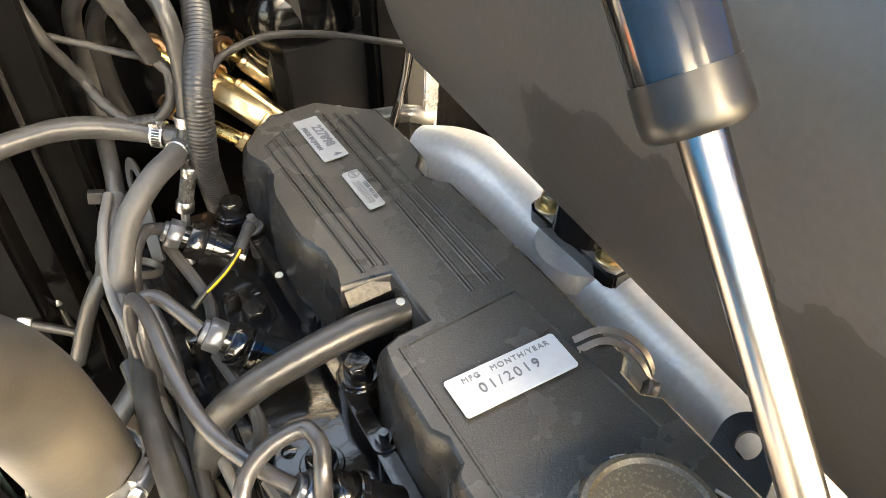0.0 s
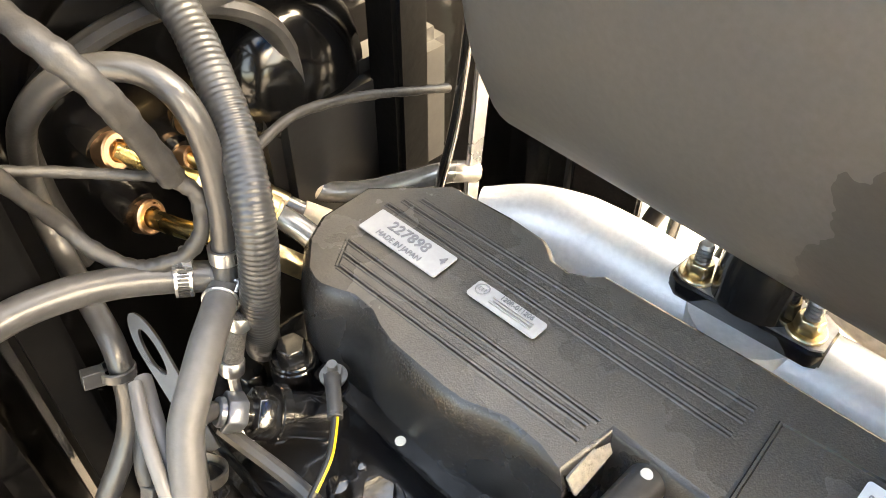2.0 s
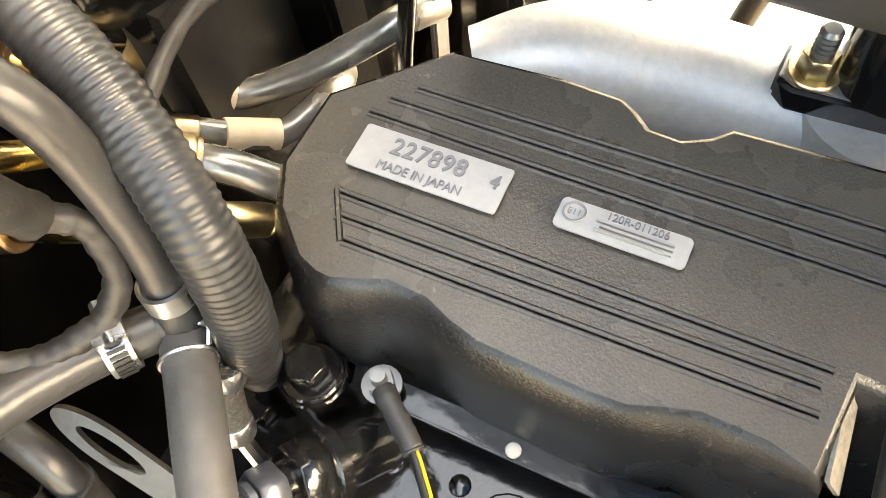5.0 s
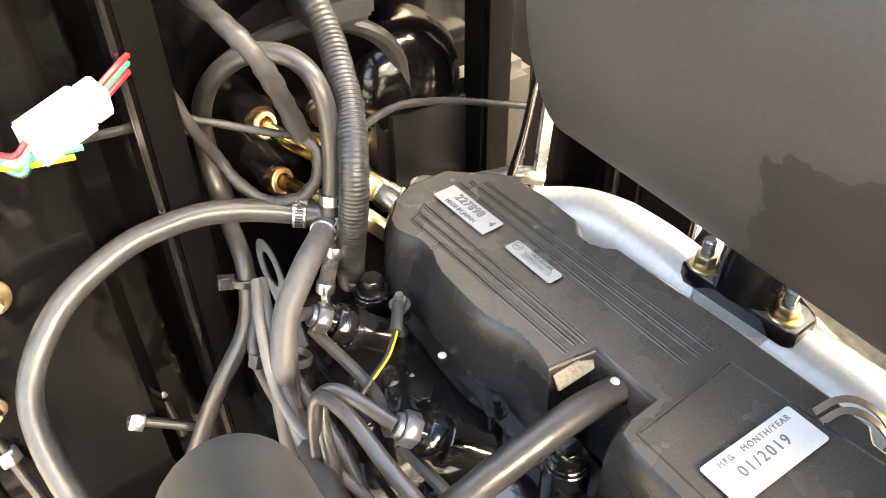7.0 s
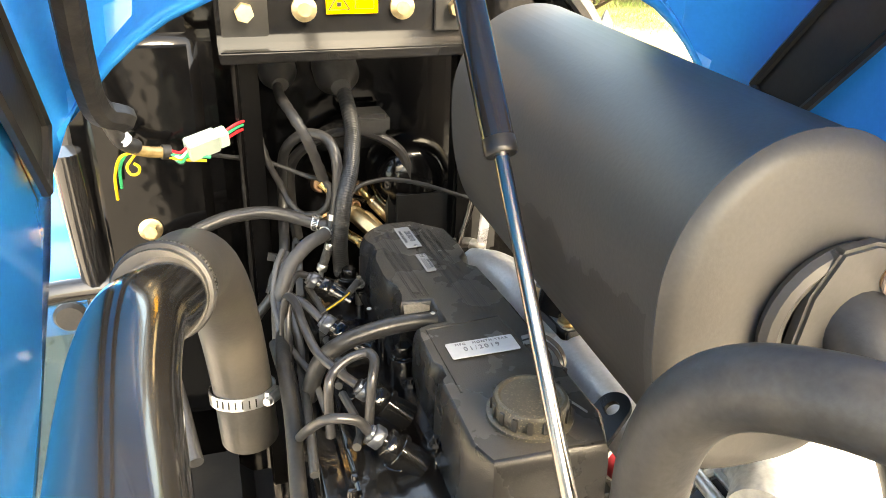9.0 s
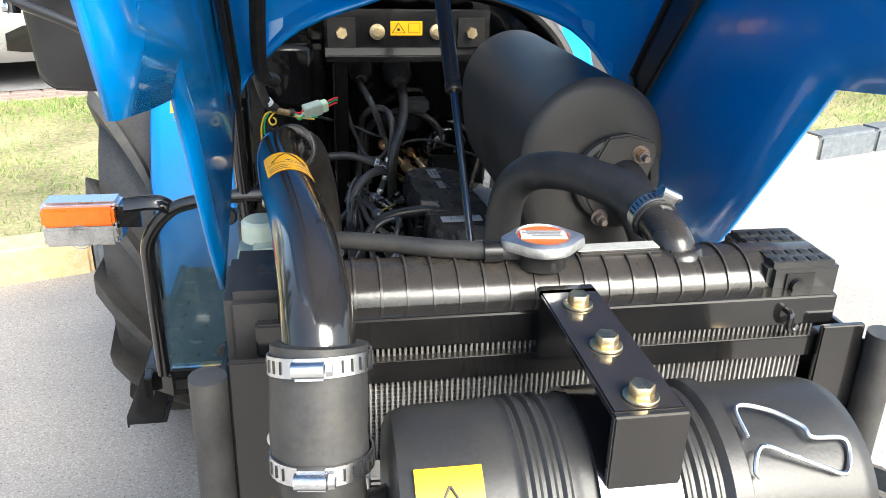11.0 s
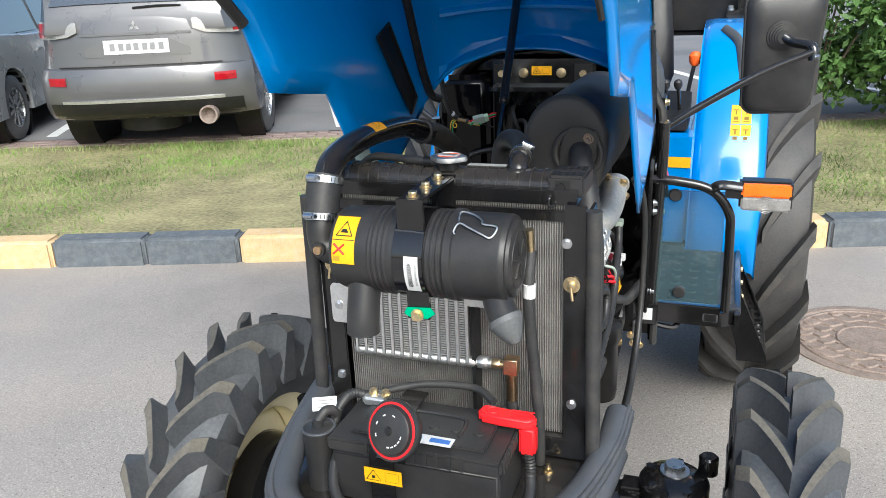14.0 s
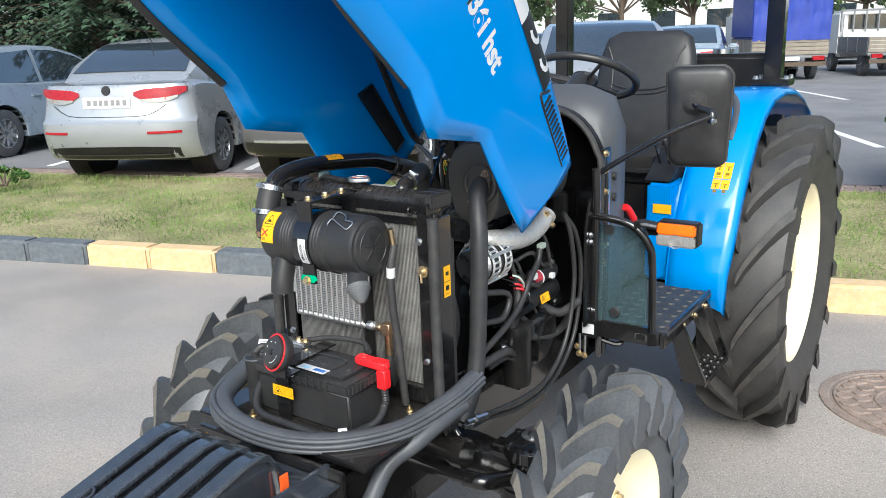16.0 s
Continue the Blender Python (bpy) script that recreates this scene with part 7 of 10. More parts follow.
part("bracket_bolt", bm, STEEL, oc)
bm = bmesh.new()
prism(bm, [(0.04, 0.955), (0.04, 0.975), (0.07, 0.975), (0.07, 0.955)], "y", -0.034, -0.031)
part("mount_bracket", bm, ALU, oc)

# second cooler panel behind, on the camera's right
part("condenser_side", boxes((0.044, 0.05, -0.03, 0.0, 0.74, 1.06)), SATIN, rad)
part("black_line", made(tube, [(0.138, -0.03, 1.05), (0.138, -0.045, 1.0), (0.142, -0.05, 0.93), (0.148, -0.045, 0.85), (0.152, -0.04, 0.76), (0.15, -0.03, 0.70)], 0.0085, 14), RUBBER, oc, "black hydraulic line")
part("line_tag", made(lathe, [(0, 0.0092), (0.02, 0.0092)], (0.139, -0.0465, 0.985), (0.05, -0.05, 1), 18), WHITE, oc)
part("line_fitting", made(lathe, [(0, 0.006), (0.05, 0.006)], (0.138, -0.03, 1.035), (0, -0.2, 1), 14), BRASS, oc)

# air cleaner
ac = grp("air_cleaner", "black plastic air cleaner canister with ribs")
AC0 = V(-0.124, -0.093, 1.059)
prof = [(0.0, 0.03), (0.0, 0.056), (0.003, 0.062), (0.012, 0.0655)]
for k in range(60, 258, 2):
    h = k / 1000
    r = 0.067
    if 0.066 <= h < 0.096 or 0.148 <= h < 0.182:
        r += 0.0016 if (k // 2) % 4 < 2 else -0.0006
    if 0.176 < h < 0.19:
        r = 0.0705
    prof.append((h, r))
prof += [(0.258, 0.0665), (0.263, 0.065), (0.2635, 0.058), (0.268, 0.057), (0.270, 0.052), (0.270, 0.0005)]
prof = [(h * 0.965, r * 0.912) for h, r in prof]
part("canister", made(lathe, prof, AC0, (1, 0, 0), 64), PLASTIC, ac)
bm = bmesh.new()
for k in range(6):
    a = radians(60 * k + 15)
    m = Matrix.Translation(AC0 + V(0.2605, 0, 0)) @ Matrix.Rotation(a, 4, "X")
    box(bm, 0, 0.0022, -0.0012, 0.0012, 0.006, 0.03, m)
torus(bm, AC0 + V(0.2605, 0, 0), (1, 0, 0), 0.04, 0.0012, 40, 6)
part("end_moulding", bm, PLASTIC, ac)
part("band", made(lathe, [(0.0, 0.0622), (0.0, 0.0646), (0.043, 0.0646), (0.043, 0.0622)], AC0 + V(0.101, 0, 0), (1, 0, 0), 64, False), mat("clean_black_gloss", (0.006, 0.006, 0.007), 0.10, 0, 0.2, 8, 200, 0.01, coat=1.0), ac, "glossy black mounting band")
bm = bmesh.new()
box(bm, -0.019, 0.018, -0.134, 0.006, 1.142, 1.147)
box(bm, -0.020, 0.019, -0.1385, -0.1335, 1.098, 1.147)
box(bm, -0.019, 0.018, -0.006, 0.0, 1.10, 1.147)
part("bracket", bm, BLACK, ac, "black bracket plate", bevel=0.001)
for y in (-0.023, -0.073, -0.123):
    bm = bmesh.new()
    hexbolt(bm, (-0.001, y, 1.147), (0, 0, 1), 0.0068, 0.008)
    part("bracket_bolt", bm, BRASS, ac, "yellow zinc bolt", bevel=0.0004, seg=1)


def round_band(ob, mid=-11.0, r=0.0650):
    """Bend flat work (x down the band, y across it) round the canister's axis."""
    for v in ob.data.vertices:
        a = radians(mid) - v.co.x / r
        q = r + v.co.z
        v.co = (0.0045 + v.co.y, AC0.y - q * math.cos(a), AC0.z + q * math.sin(a))


bm = bmesh.new()
loft(bm, [[(-0.0275 + 0.0055 * k, y, 0.0004) for y in (-0.0102, 0.0102)] for k in range(11)], False)
round_band(part("part_sticker", bm, WHITE, ac, "white part number sticker"))
round_band(lettering("40007888", 0.0092, Matrix.Translation((0, -0.003, 0.0008)), INK, ac, "part_number", 1.0))
round_band(lettering("AIR CLEANER ASSY", 0.0042, Matrix.Translation((0, 0.006, 0.0008)), INKGREY, ac, "part_name", 0.9))


def curved_sticker(name, x0, x1, a0, a1, r, material, label=""):
    bm = bmesh.new()
    rows = []
    for k in range(9):
        a = radians(a0 + (a1 - a0) * k / 8)
        rows.append([(x, AC0.y - r * math.cos(a), AC0.z + r * math.sin(a)) for x in (x0, x1)])
    loft(bm, rows, False)
    return part(name, bm, material, ac, label)


curved_sticker("warning_sticker", -0.114, -0.080, -4, 62, 0.0617, YELLOW, "yellow warning sticker with a crossed symbol")
for a0, a1, x0, x1 in ((27, 28, -0.114, -0.080),):
    curved_sticker("print_bar", x0, x1, a0, a1, 0.0621, INK)
bm = bmesh.new()


def acp(x, a, r=0.0682):
    r *= 0.912
    return (x, AC0.y - r * math.cos(radians(a)), AC0.z + r * math.sin(radians(a)))


tri = [acp(-0.109, 33), acp(-0.085, 33), acp(-0.097, 53)]
for a, b in zip(tri, tri[1:] + tri[:1]):
    tube(bm, [a, b], 0.0008, 5, 2)
part("warning_triangle", bm, INK, ac)
bm = bmesh.new()
loft(bm, [[acp(-0.103, 37), acp(-0.091, 37)], [acp(-0.101, 42), acp(-0.095, 42)]], False)
part("print_bar", bm, INK, ac)
bm = bmesh.new()
for a, b in ((acp(-0.111, 9), acp(-0.095, 22)), (acp(-0.095, 9), acp(-0.111, 22))):
    tube(bm, [a, b], 0.0015, 6, 2)
part("red_cross", bm, REDINK, ac)
bm = bmesh.new()
loft(bm, [[acp(-0.112, 0), acp(-0.102, 0)], [acp(-0.112, 6), acp(-0.102, 6)]], False)
part("print_bar", bm, mat("brown_ink", (0.4, 0.25, 0.02), 0.5, 0, 0.1, 20, 100, 0), ac)
# wire clip
bm = bmesh.new()
tube(bm, [acp(0.062, 63, 0.071), acp(0.062, 78, 0.074), acp(0.080, 76, 0.072), acp(0.094, 66, 0.072), acp(0.097, 60, 0.072), acp(0.116, 58, 0.070), acp(0.111, 43, 0.070), acp(0.098, 46, 0.072), acp(0.082, 52, 0.073), acp(0.066, 57, 0.075), acp(0.060, 48, 0.072), acp(0.062, 44, 0.071)], 0.0013, 8, 6)
part("wire_clip", bm, STEEL, ac, "bent zinc wire clip")
part("spout", made(tube, [(-0.083, -0.115, 1.03), (-0.083, -0.128, 0.99), (-0.083, -0.135, 0.965), (-0.083, -0.137, 0.945)], 0.0235, 24), PLASTIC, ac, "black intake spout")
bm = bmesh.new()
tube(bm, [(0.105, -0.105, 1.02), (0.118, -0.125, 0.999), (0.130, -0.138, 0.985)], 0.021, 20)
part("dust_outlet", bm, PLASTIC, ac)
bm = bmesh.new()
lathe(bm, [(0, 0.0235), (0.008, 0.0245), (0.012, 0.022), (0.028, 0.014), (0.038, 0.006)], (0.126, -0.134, 0.989), V(0.5, -0.35, -0.75), 24)
part("dust_valve", bm, mat("grey_soft_rubber", (0.10, 0.105, 0.11), 0.5, 0, 0.2, 18, 300, 0.06, dust=0.2), ac, "soft grey rubber dust valve")
bm = bmesh.new()
tube(bm, [(-0.118, -0.093, 1.055), (-0.138, -0.096, 1.052), (-0.154, -0.098, 1.062), (-0.158, -0.095, 1.085), (-0.158, -0.09, 1.10)], 0.0225, 22)
part("outlet_elbow", bm, PLASTIC, ac)
part("elbow_boss", made(lathe, [(0, 0.011), (0.006, 0.010)], (-0.152, -0.118, 1.060), (0, -1, 0), 20), PLASTIC, ac)
part("elbow_plug", made(lathe, [(0, 0.007), (0.009, 0.0062)], (-0.152, -0.118, 1.060), (0, -1, 0), 16), COPPER, ac)
bm = bmesh.new()
tube(bm, [(-0.158, -0.092, 1.095), (-0.159, -0.086, 1.115), (-0.158, -0.078, 1.138), (-0.157, -0.07, 1.158)], 0.0255, 26)
part("rubber_sleeve", bm, RUBBER, ac, "black rubber sleeve")
hose_clamp((-0.158, -0.0905, 1.102), (0, 0.25, 1), 0.0262, 0.010, ac, (-0.2, -1, 0.2))
hose_clamp((-0.157, -0.0735, 1.150), (0, 0.4, 1), 0.0262, 0.010, ac, (-0.2, -1, 0.3))
part("intake_pipe", made(tube, [(-0.157, -0.072, 1.148), (-0.158, -0.05, 1.168), (-0.162, 0.0, 1.178), (-0.170, 0.08, 1.178), (-0.179, 0.16, 1.172), (-0.186, 0.25, 1.163), (-0.186, 0.31, 1.156), (-0.181, 0.35, 1.144), (-0.172, 0.395, 1.129)], 0.0195, 28), BLACK, ac, "glossy black intake pipe")
bm = bmesh.new()
loft(bm, [[(float(np.interp(y, [0.08, 0.16, 0.25], [-0.170, -0.179, -0.186])) - 0.0202 * math.cos(radians(t)), y, float(np.interp(y, [0.08, 0.16, 0.25], [1.178, 1.172, 1.163])) + 0.0203 * math.sin(radians(t))) for t in range(42, 153, 10)] for y in (0.112, 0.127, 0.142, 0.157, 0.172)], False)
part("pipe_sticker", bm, YELLOW, ac, "yellow sticker on the pipe")


def on_pipe(y, t, r=0.0206):
    return (float(np.interp(y, [0.08, 0.16, 0.25], [-0.170, -0.179, -0.186])) - r * math.cos(radians(t)), y, float(np.interp(y, [0.08, 0.16, 0.25], [1.178, 1.172, 1.163])) + r * math.sin(radians(t)))


bm = bmesh.new()
TRI = [on_pipe(0.143, 60), on_pipe(0.143, 97, 0.0208), on_pipe(0.143, 134), on_pipe(0.156, 115, 0.0208), on_pipe(0.168, 97, 0.0208), on_pipe(0.156, 79, 0.0208), on_pipe(0.143, 60)]
for p, q in zip(TRI, TRI[1:]):
    tube(bm, [p, q], 0.0004, 5, 2)
part("warning_triangle", bm, INK, ac)
for y, t0, t1 in ((0.138, 48, 146), (0.128, 50, 95), (0.123, 50, 90), (0.118, 50, 96), (0.128, 105, 146), (0.118, 105, 146)):
    bm = bmesh.new()
    tube(bm, [on_pipe(y, t0 + (t1 - t0) * k / 8, 0.0203) for k in range(9)], 0.0003, 5, 2)
    part("print_bar", bm, INK, ac)
bm = bmesh.new()
tube(bm, [(-0.180, 0.372, 1.137), (-0.174, 0.405, 1.127), (-0.166, 0.458, 1.107), (-0.158, 0.512, 1.068), (-0.151, 0.542, 1.022), (-0.146, 0.552, 0.965), (-0.143, 0.555, 0.90)], 0.0228, 28)
part("rubber_elbow", bm, mat("brown_dusty_rubber", (0.040, 0.037, 0.034), 0.36, 0, 0.2, 9, 420, 0.05, spec=0.7, dust=0.7, dust_col=(0.092, 0.080, 0.064), lit_dust=0.28), ac, "dusty brown-black rubber elbow")
part("elbow_lip", made(torus, (-0.1785, 0.380, 1.135), (0.2, 0.9, -0.25), 0.0224, 0.0030, 40, 8), RUBBER, ac, "rubber lip of the elbow")
bm = bmesh.new()
LA = V(0.2, 0.9, -0.25).normalized()
LM = Matrix.Translation(V(-0.1785, 0.380, 1.135) + LA * 0.0085) @ LA.to_track_quat("Z", "Y").to_matrix().to_4x4()
for k in range(72):
    box(bm, 0.0228, 0.0240, -0.0005, 0.0005, -0.0007, 0.0007, LM @ Matrix.Rotation(6.28318 * k / 72, 4, "Z"))
part("lip_knurl", bm, RUBBER, ac)["kind"] = "stuff"
hose_clamp((-0.1452, 0.5535, 0.945), (0, -0.2, -1), 0.0248, 0.010, ac, (0.8, -0.6, 0))

# expansion tank behind the radiator
bm = bmesh.new()
box(bm, -0.217, -0.172, 0.10, 0.18, 0.90, 1.135)
xt = grp("expansion_tank", "white plastic coolant expansion tank")
part("bottle", bm, NYLON, xt, bevel=0.014, seg=4)
part("bottle_cap", made(lathe, [(0, 0.015), (0.014, 0.0145), (0.016, 0.012), (0.016, 0.001)], (-0.198, 0.14, 1.133), (0, 0, 1), 24), NYLON, xt)

# fan shroud behind the radiator and the castings below it
fs_ = grp("fan_shroud", "black plastic fan shroud")
part("shroud", boxes((-0.205, 0.205, 0.045, 0.10, 0.60, 1.055)), PLASTIC, fs_, bevel=0.012)
part("fan_ring", made(lathe, [(0, 0.19), (0.05, 0.175), (0.05, 0.165), (0.0, 0.165)], (0, 0.10, 0.83), (0, 1, 0), 40, False), PLASTIC, fs_)
for k in range(6):
    bm = bmesh.new()
    box(bm, -0.028, 0.028, -0.004, 0.004, 0.03, 0.155, Matrix.Translation((0, 0.135, 0.83)) @ Matrix.Rotation(1.0472 * k, 4, "Y") @ Matrix.Rotation(0.5, 4, "Z"))
    part("fan_blade", bm, PLASTIC, fs_, bevel=0.002)
part("axle_support", boxes((-0.13, 0.13, -0.29, 0.30, 0.40, 0.66)), CAST, fs_, bevel=0.02, seg=3)
# Added black box: keeps bright ground out of the bulkhead's reflection.
part("light_block_box", boxes((-0.25, -0.125, 0.27, 0.69, 0.52, 0.80)), SATIN, T, "plain black box added to block light under the hoses", bevel=0.03, seg=3)

for x, z in ((0.165, 1.147), (0.128, 1.082)):
    part("flange_bolt", made(hexbolt, (x, 0.287, z), (0, -1, 0), 0.0065, 0.010, True, 0.008), RUST, muf, "heat-browned bolt", bevel=0.0004)


# ---- chassis, deck and front axle ----
ch = grp("chassis", "black painted steel chassis")
for s in (-1, 1):
    a, b = sorted((s * 0.135, s * 0.155))
    part("rail", boxes((a, b, -0.42, 0.75, 0.50, 0.62)), BLACK, ch, bevel=0.003)
part("deck", boxes((-0.235, 0.235, -0.27, 0.06, 0.676, 0.690)), BLACK, ch, bevel=0.003)
part("nose_beam", boxes((-0.15, 0.15, -0.42, -0.30, 0.52, 0.62)), BLACK, ch, bevel=0.006)
bm = bmesh.new()
box(bm, -0.20, 0.20, -0.30, -0.285, 0.56, 0.68)
part("front_plate", bm, BLACK, ch, bevel=0.003)
RING = [(-0.236, 0.04, 0.765), (-0.2295, -0.0419, 0.7548), (-0.2136, -0.1506, 0.7379), (-0.1816, -0.2374, 0.7233), (-0.1152, -0.2790, 0.7120), (-0.0288, -0.2880, 0.7030), (0.0646, -0.2680, 0.6960), (0.1507, -0.2100, 0.6940), (0.2139, -0.1150, 0.6980), (0.2480, -0.005, 0.7200), (0.2560, 0.08, 0.7400)]
part("deck_seal", made(tube, RING, 0.021, 16, 6), FOAM, ch, "thick black rubber deck seal")
for d, up in ((0.058, 0.0125), (0.074, 0.0035), (0.074, -0.0065)):
    part("seal_bead", made(tube, [(x * (1 + d), y * (1 + d) - 0.004 * (y < -0.05), z + up) for x, y, z in RING], 0.0052, 10, 6), FOAM, ch)
part("loose_seal", made(tube, [(0.262, 0.02, 0.705), (0.250, -0.060, 0.690), (0.2350, -0.110, 0.670), (0.2051, -0.1633, 0.6400), (0.1970, -0.2088, 0.5895), (0.1930, -0.2400, 0.5325), (0.193, -0.248, 0.48)], 0.0178, 16), FOAM, ch, "dangling black rubber seal")
stamp("deck_bolt", made(hexbolt, (0, 0, 0), (0, 0, 1), 0.006, 0.008, True, 0.006), BRASS, ch, [(x, y, 0.69) for x, y in ((0.165, -0.038), (0.078, -0.226), (-0.11, -0.226), (-0.19, -0.12), (0.19, 0.03))], "yellow zinc bolt")

# suitcase weights hung in front of the battery
wb = grp("front_weights", "black cast suitcase weights on a front carrier")
WP = [(-0.375, 0.50), (-0.372, 0.66), (-0.378, 0.712), (-0.393, 0.741), (-0.420, 0.755), (-0.455, 0.754), (-0.51, 0.741), (-0.57, 0.727), (-0.64, 0.710), (-0.70, 0.678), (-0.728, 0.62), (-0.732, 0.45), (-0.50, 0.45), (-0.50, 0.50)]
for k in range(5):
    x = -0.118 + 0.057 * k
    slab = part("weight", made(prism, WP, "x", x - 0.009, x + 0.009), CASTGLOSS, wb, bevel=0.003)
    rows = []
    for (y0, z0), (y1, z1), (y2, z2) in zip(WP[0:10], WP[1:11], WP[2:12]):
        n = V(0, -(z2 - z0), y2 - y0).normalized() * (-1)
        rows.append([(x + dx, y1 + n.y * o, z1 + n.z * o) for dx, o in ((-0.009, -0.012), (-0.0165, -0.009), (-0.0165, -0.002), (-0.013, 0.002), (0.013, 0.002), (0.0165, -0.002), (0.0165, -0.009), (0.009, -0.012))])
    bm = bmesh.new()
    loft(bm, rows, False)
    part("rim", bm, CASTGLOSS, slab, smooth=45)
    bm = bmesh.new()
    prism(bm, [(-0.565, 0.52), (-0.565, 0.690), (-0.585, 0.702), (-0.61, 0.698), (-0.64, 0.690), (-0.69, 0.660), (-0.712, 0.61), (-0.715, 0.52)], "x", x - 0.0215, x + 0.0215)
    part("pad", bm, CASTGLOSS, slab, bevel=0.006)
    part("grip_hole", made(lathe, [(0, 0.017), (0.003, 0.0165), (0.0035, 0.012)], (x + 0.0185, -0.615, 0.7135), (0.1, -0.25, 1), 20, False), CASTGLOSS, slab)
part("cross_bolt", made(cyl, (-0.16, -0.46, 0.64), (0.165, -0.46, 0.64), 0.012), CASTGLOSS, wb)
part("carrier", boxes((-0.16, 0.16, -0.50, -0.31, 0.47, 0.60)), CASTGLOSS, wb, bevel=0.006)
part("end_cheek", boxes((0.155, 0.168, -0.47, -0.29, 0.52, 0.69)), CASTGLOSS, wb, bevel=0.003)
part("top_sheet", boxes((0.02, 0.20, -0.37, -0.30, 0.655, 0.663)), CASTGLOSS, wb, bevel=0.003)
part("orange_tag", boxes((0.130, 0.134, -0.385, -0.365, 0.64, 0.70)), ORANGEKNOB, wb, "small orange tag", bevel=0.001)

ax = grp("front_axle", "black cast front axle")
AY, AZ = 0.165, 0.485
part("beam", made(tube, [(-0.36, AY, AZ - 0.01), (-0.25, AY, AZ), (-0.12, AY, AZ), (0, AY, AZ - 0.01), (0.12, AY, AZ), (0.25, AY, AZ), (0.36, AY, AZ - 0.01)], 0.055, 18, 6, rfun=lambda i: 1 + 0.2 * math.cos(i * 0.35) ** 2), CAST, ax)
part("pivot_block", boxes((-0.11, 0.11, AY - 0.12, AY + 0.1, AZ - 0.09, AZ + 0.08)), CAST, ax, bevel=0.015, seg=3)
BLUECAP = mat("blue_plastic", (0.01, 0.1, 0.55), 0.4, 0, 0.1, 20, 100, 0.02)
for s in (-1, 1):
    kx = s * 0.345
    bm = bmesh.new()
    lathe(bm, [(-0.17, 0.045), (-0.16, 0.06), (-0.06, 0.062), (-0.045, 0.07), (-0.01, 0.07), (0.0, 0.052), (0.05, 0.048), (0.06, 0.060), (0.085, 0.060), (0.095, 0.05), (0.10, 0.02), (0.10, 0.001)], (kx, AY, AZ), (0, 0, 1), 32)
    part("knuckle", bm, CAST, ax)
    part("knuckle_web", boxes((min(kx - s * 0.10, kx), max(kx - s * 0.10, kx), AY - 0.03, AY + 0.03, AZ - 0.02, AZ + 0.07)), CAST, ax, bevel=0.012, seg=3)
    part("hub_case", made(lathe, [(0, 0.07), (0.04, 0.09), (0.080, 0.105), (0.095, 0.130), (0.150, 0.135), (0.151, 0.01)], (kx + s * 0.02, AY, 0.375), (s, 0, 0), 36), CAST, ax)
    part("knuckle_arm", made(tube, [(kx, AY - 0.05, AZ + 0.03), (kx - s * 0.03, AY - 0.14, AZ + 0.05), (kx - s * 0.08, AY - 0.15, AZ + 0.05)], 0.018, 12), CAST, ax)
    bm = made(lathe, [(0, 0.020), (0.012, 0.020), (0.016, 0.016), (0.02, 0.015)], (kx, AY + 0.01, AZ + 0.098), (0, 0, 1), 20) if s < 0 else made(hexbolt, (kx, AY + 0.01, AZ + 0.098), (0, 0, 1), 0.019, 0.016)
    part("filler_plug", bm, BLUECAP if s < 0 else STEEL, ax, "blue plastic cap" if s < 0 else "zinc hexagon plug")
    part("breather", made(lathe, [(0, 0.017), (0.03, 0.017), (0.034, 0.013), (0.034, 0.001)], (kx + s * 0.055, AY + 0.035, AZ + 0.09), (0, 0, 1), 20), CAST, ax)
    stamp("knuckle_bolt", made(hexbolt, (0, 0, 0), (0, 0, 1), 0.008, 0.012), CAST, ax, [(kx + 0.048 * math.cos(radians(72 * k + 10)), AY + 0.048 * math.sin(radians(72 * k + 10)), AZ + 0.085) for k in range(5)])
part("track_rod", made(cyl, (-0.27, AY - 0.15, AZ + 0.05), (0.27, AY - 0.15, AZ + 0.05), 0.013), CAST, ax)
part("steering_cylinder", made(lathe, [(0, 0.02), (0.0, 0.034), (0.03, 0.034), (0.032, 0.03), (0.23, 0.03), (0.232, 0.034), (0.26, 0.034), (0.26, 0.014)], (-0.02, AY - 0.10, AZ + 0.075), (1, 0, 0), 24), BLACK, ax)
part("cylinder_lug", made(torus, (0.17, AY - 0.10, AZ + 0.115), (0, 1, 0), 0.017, 0.007, 20, 8), BLACK, ax)
part("cylinder_pipe", made(tube, [(0.06, AY - 0.12, AZ + 0.13), (0.14, AY - 0.11, AZ + 0.135), (0.20, AY - 0.10, AZ + 0.13), (0.22, AY - 0.10, AZ + 0.115)], 0.007, 10), BLACK, ax)


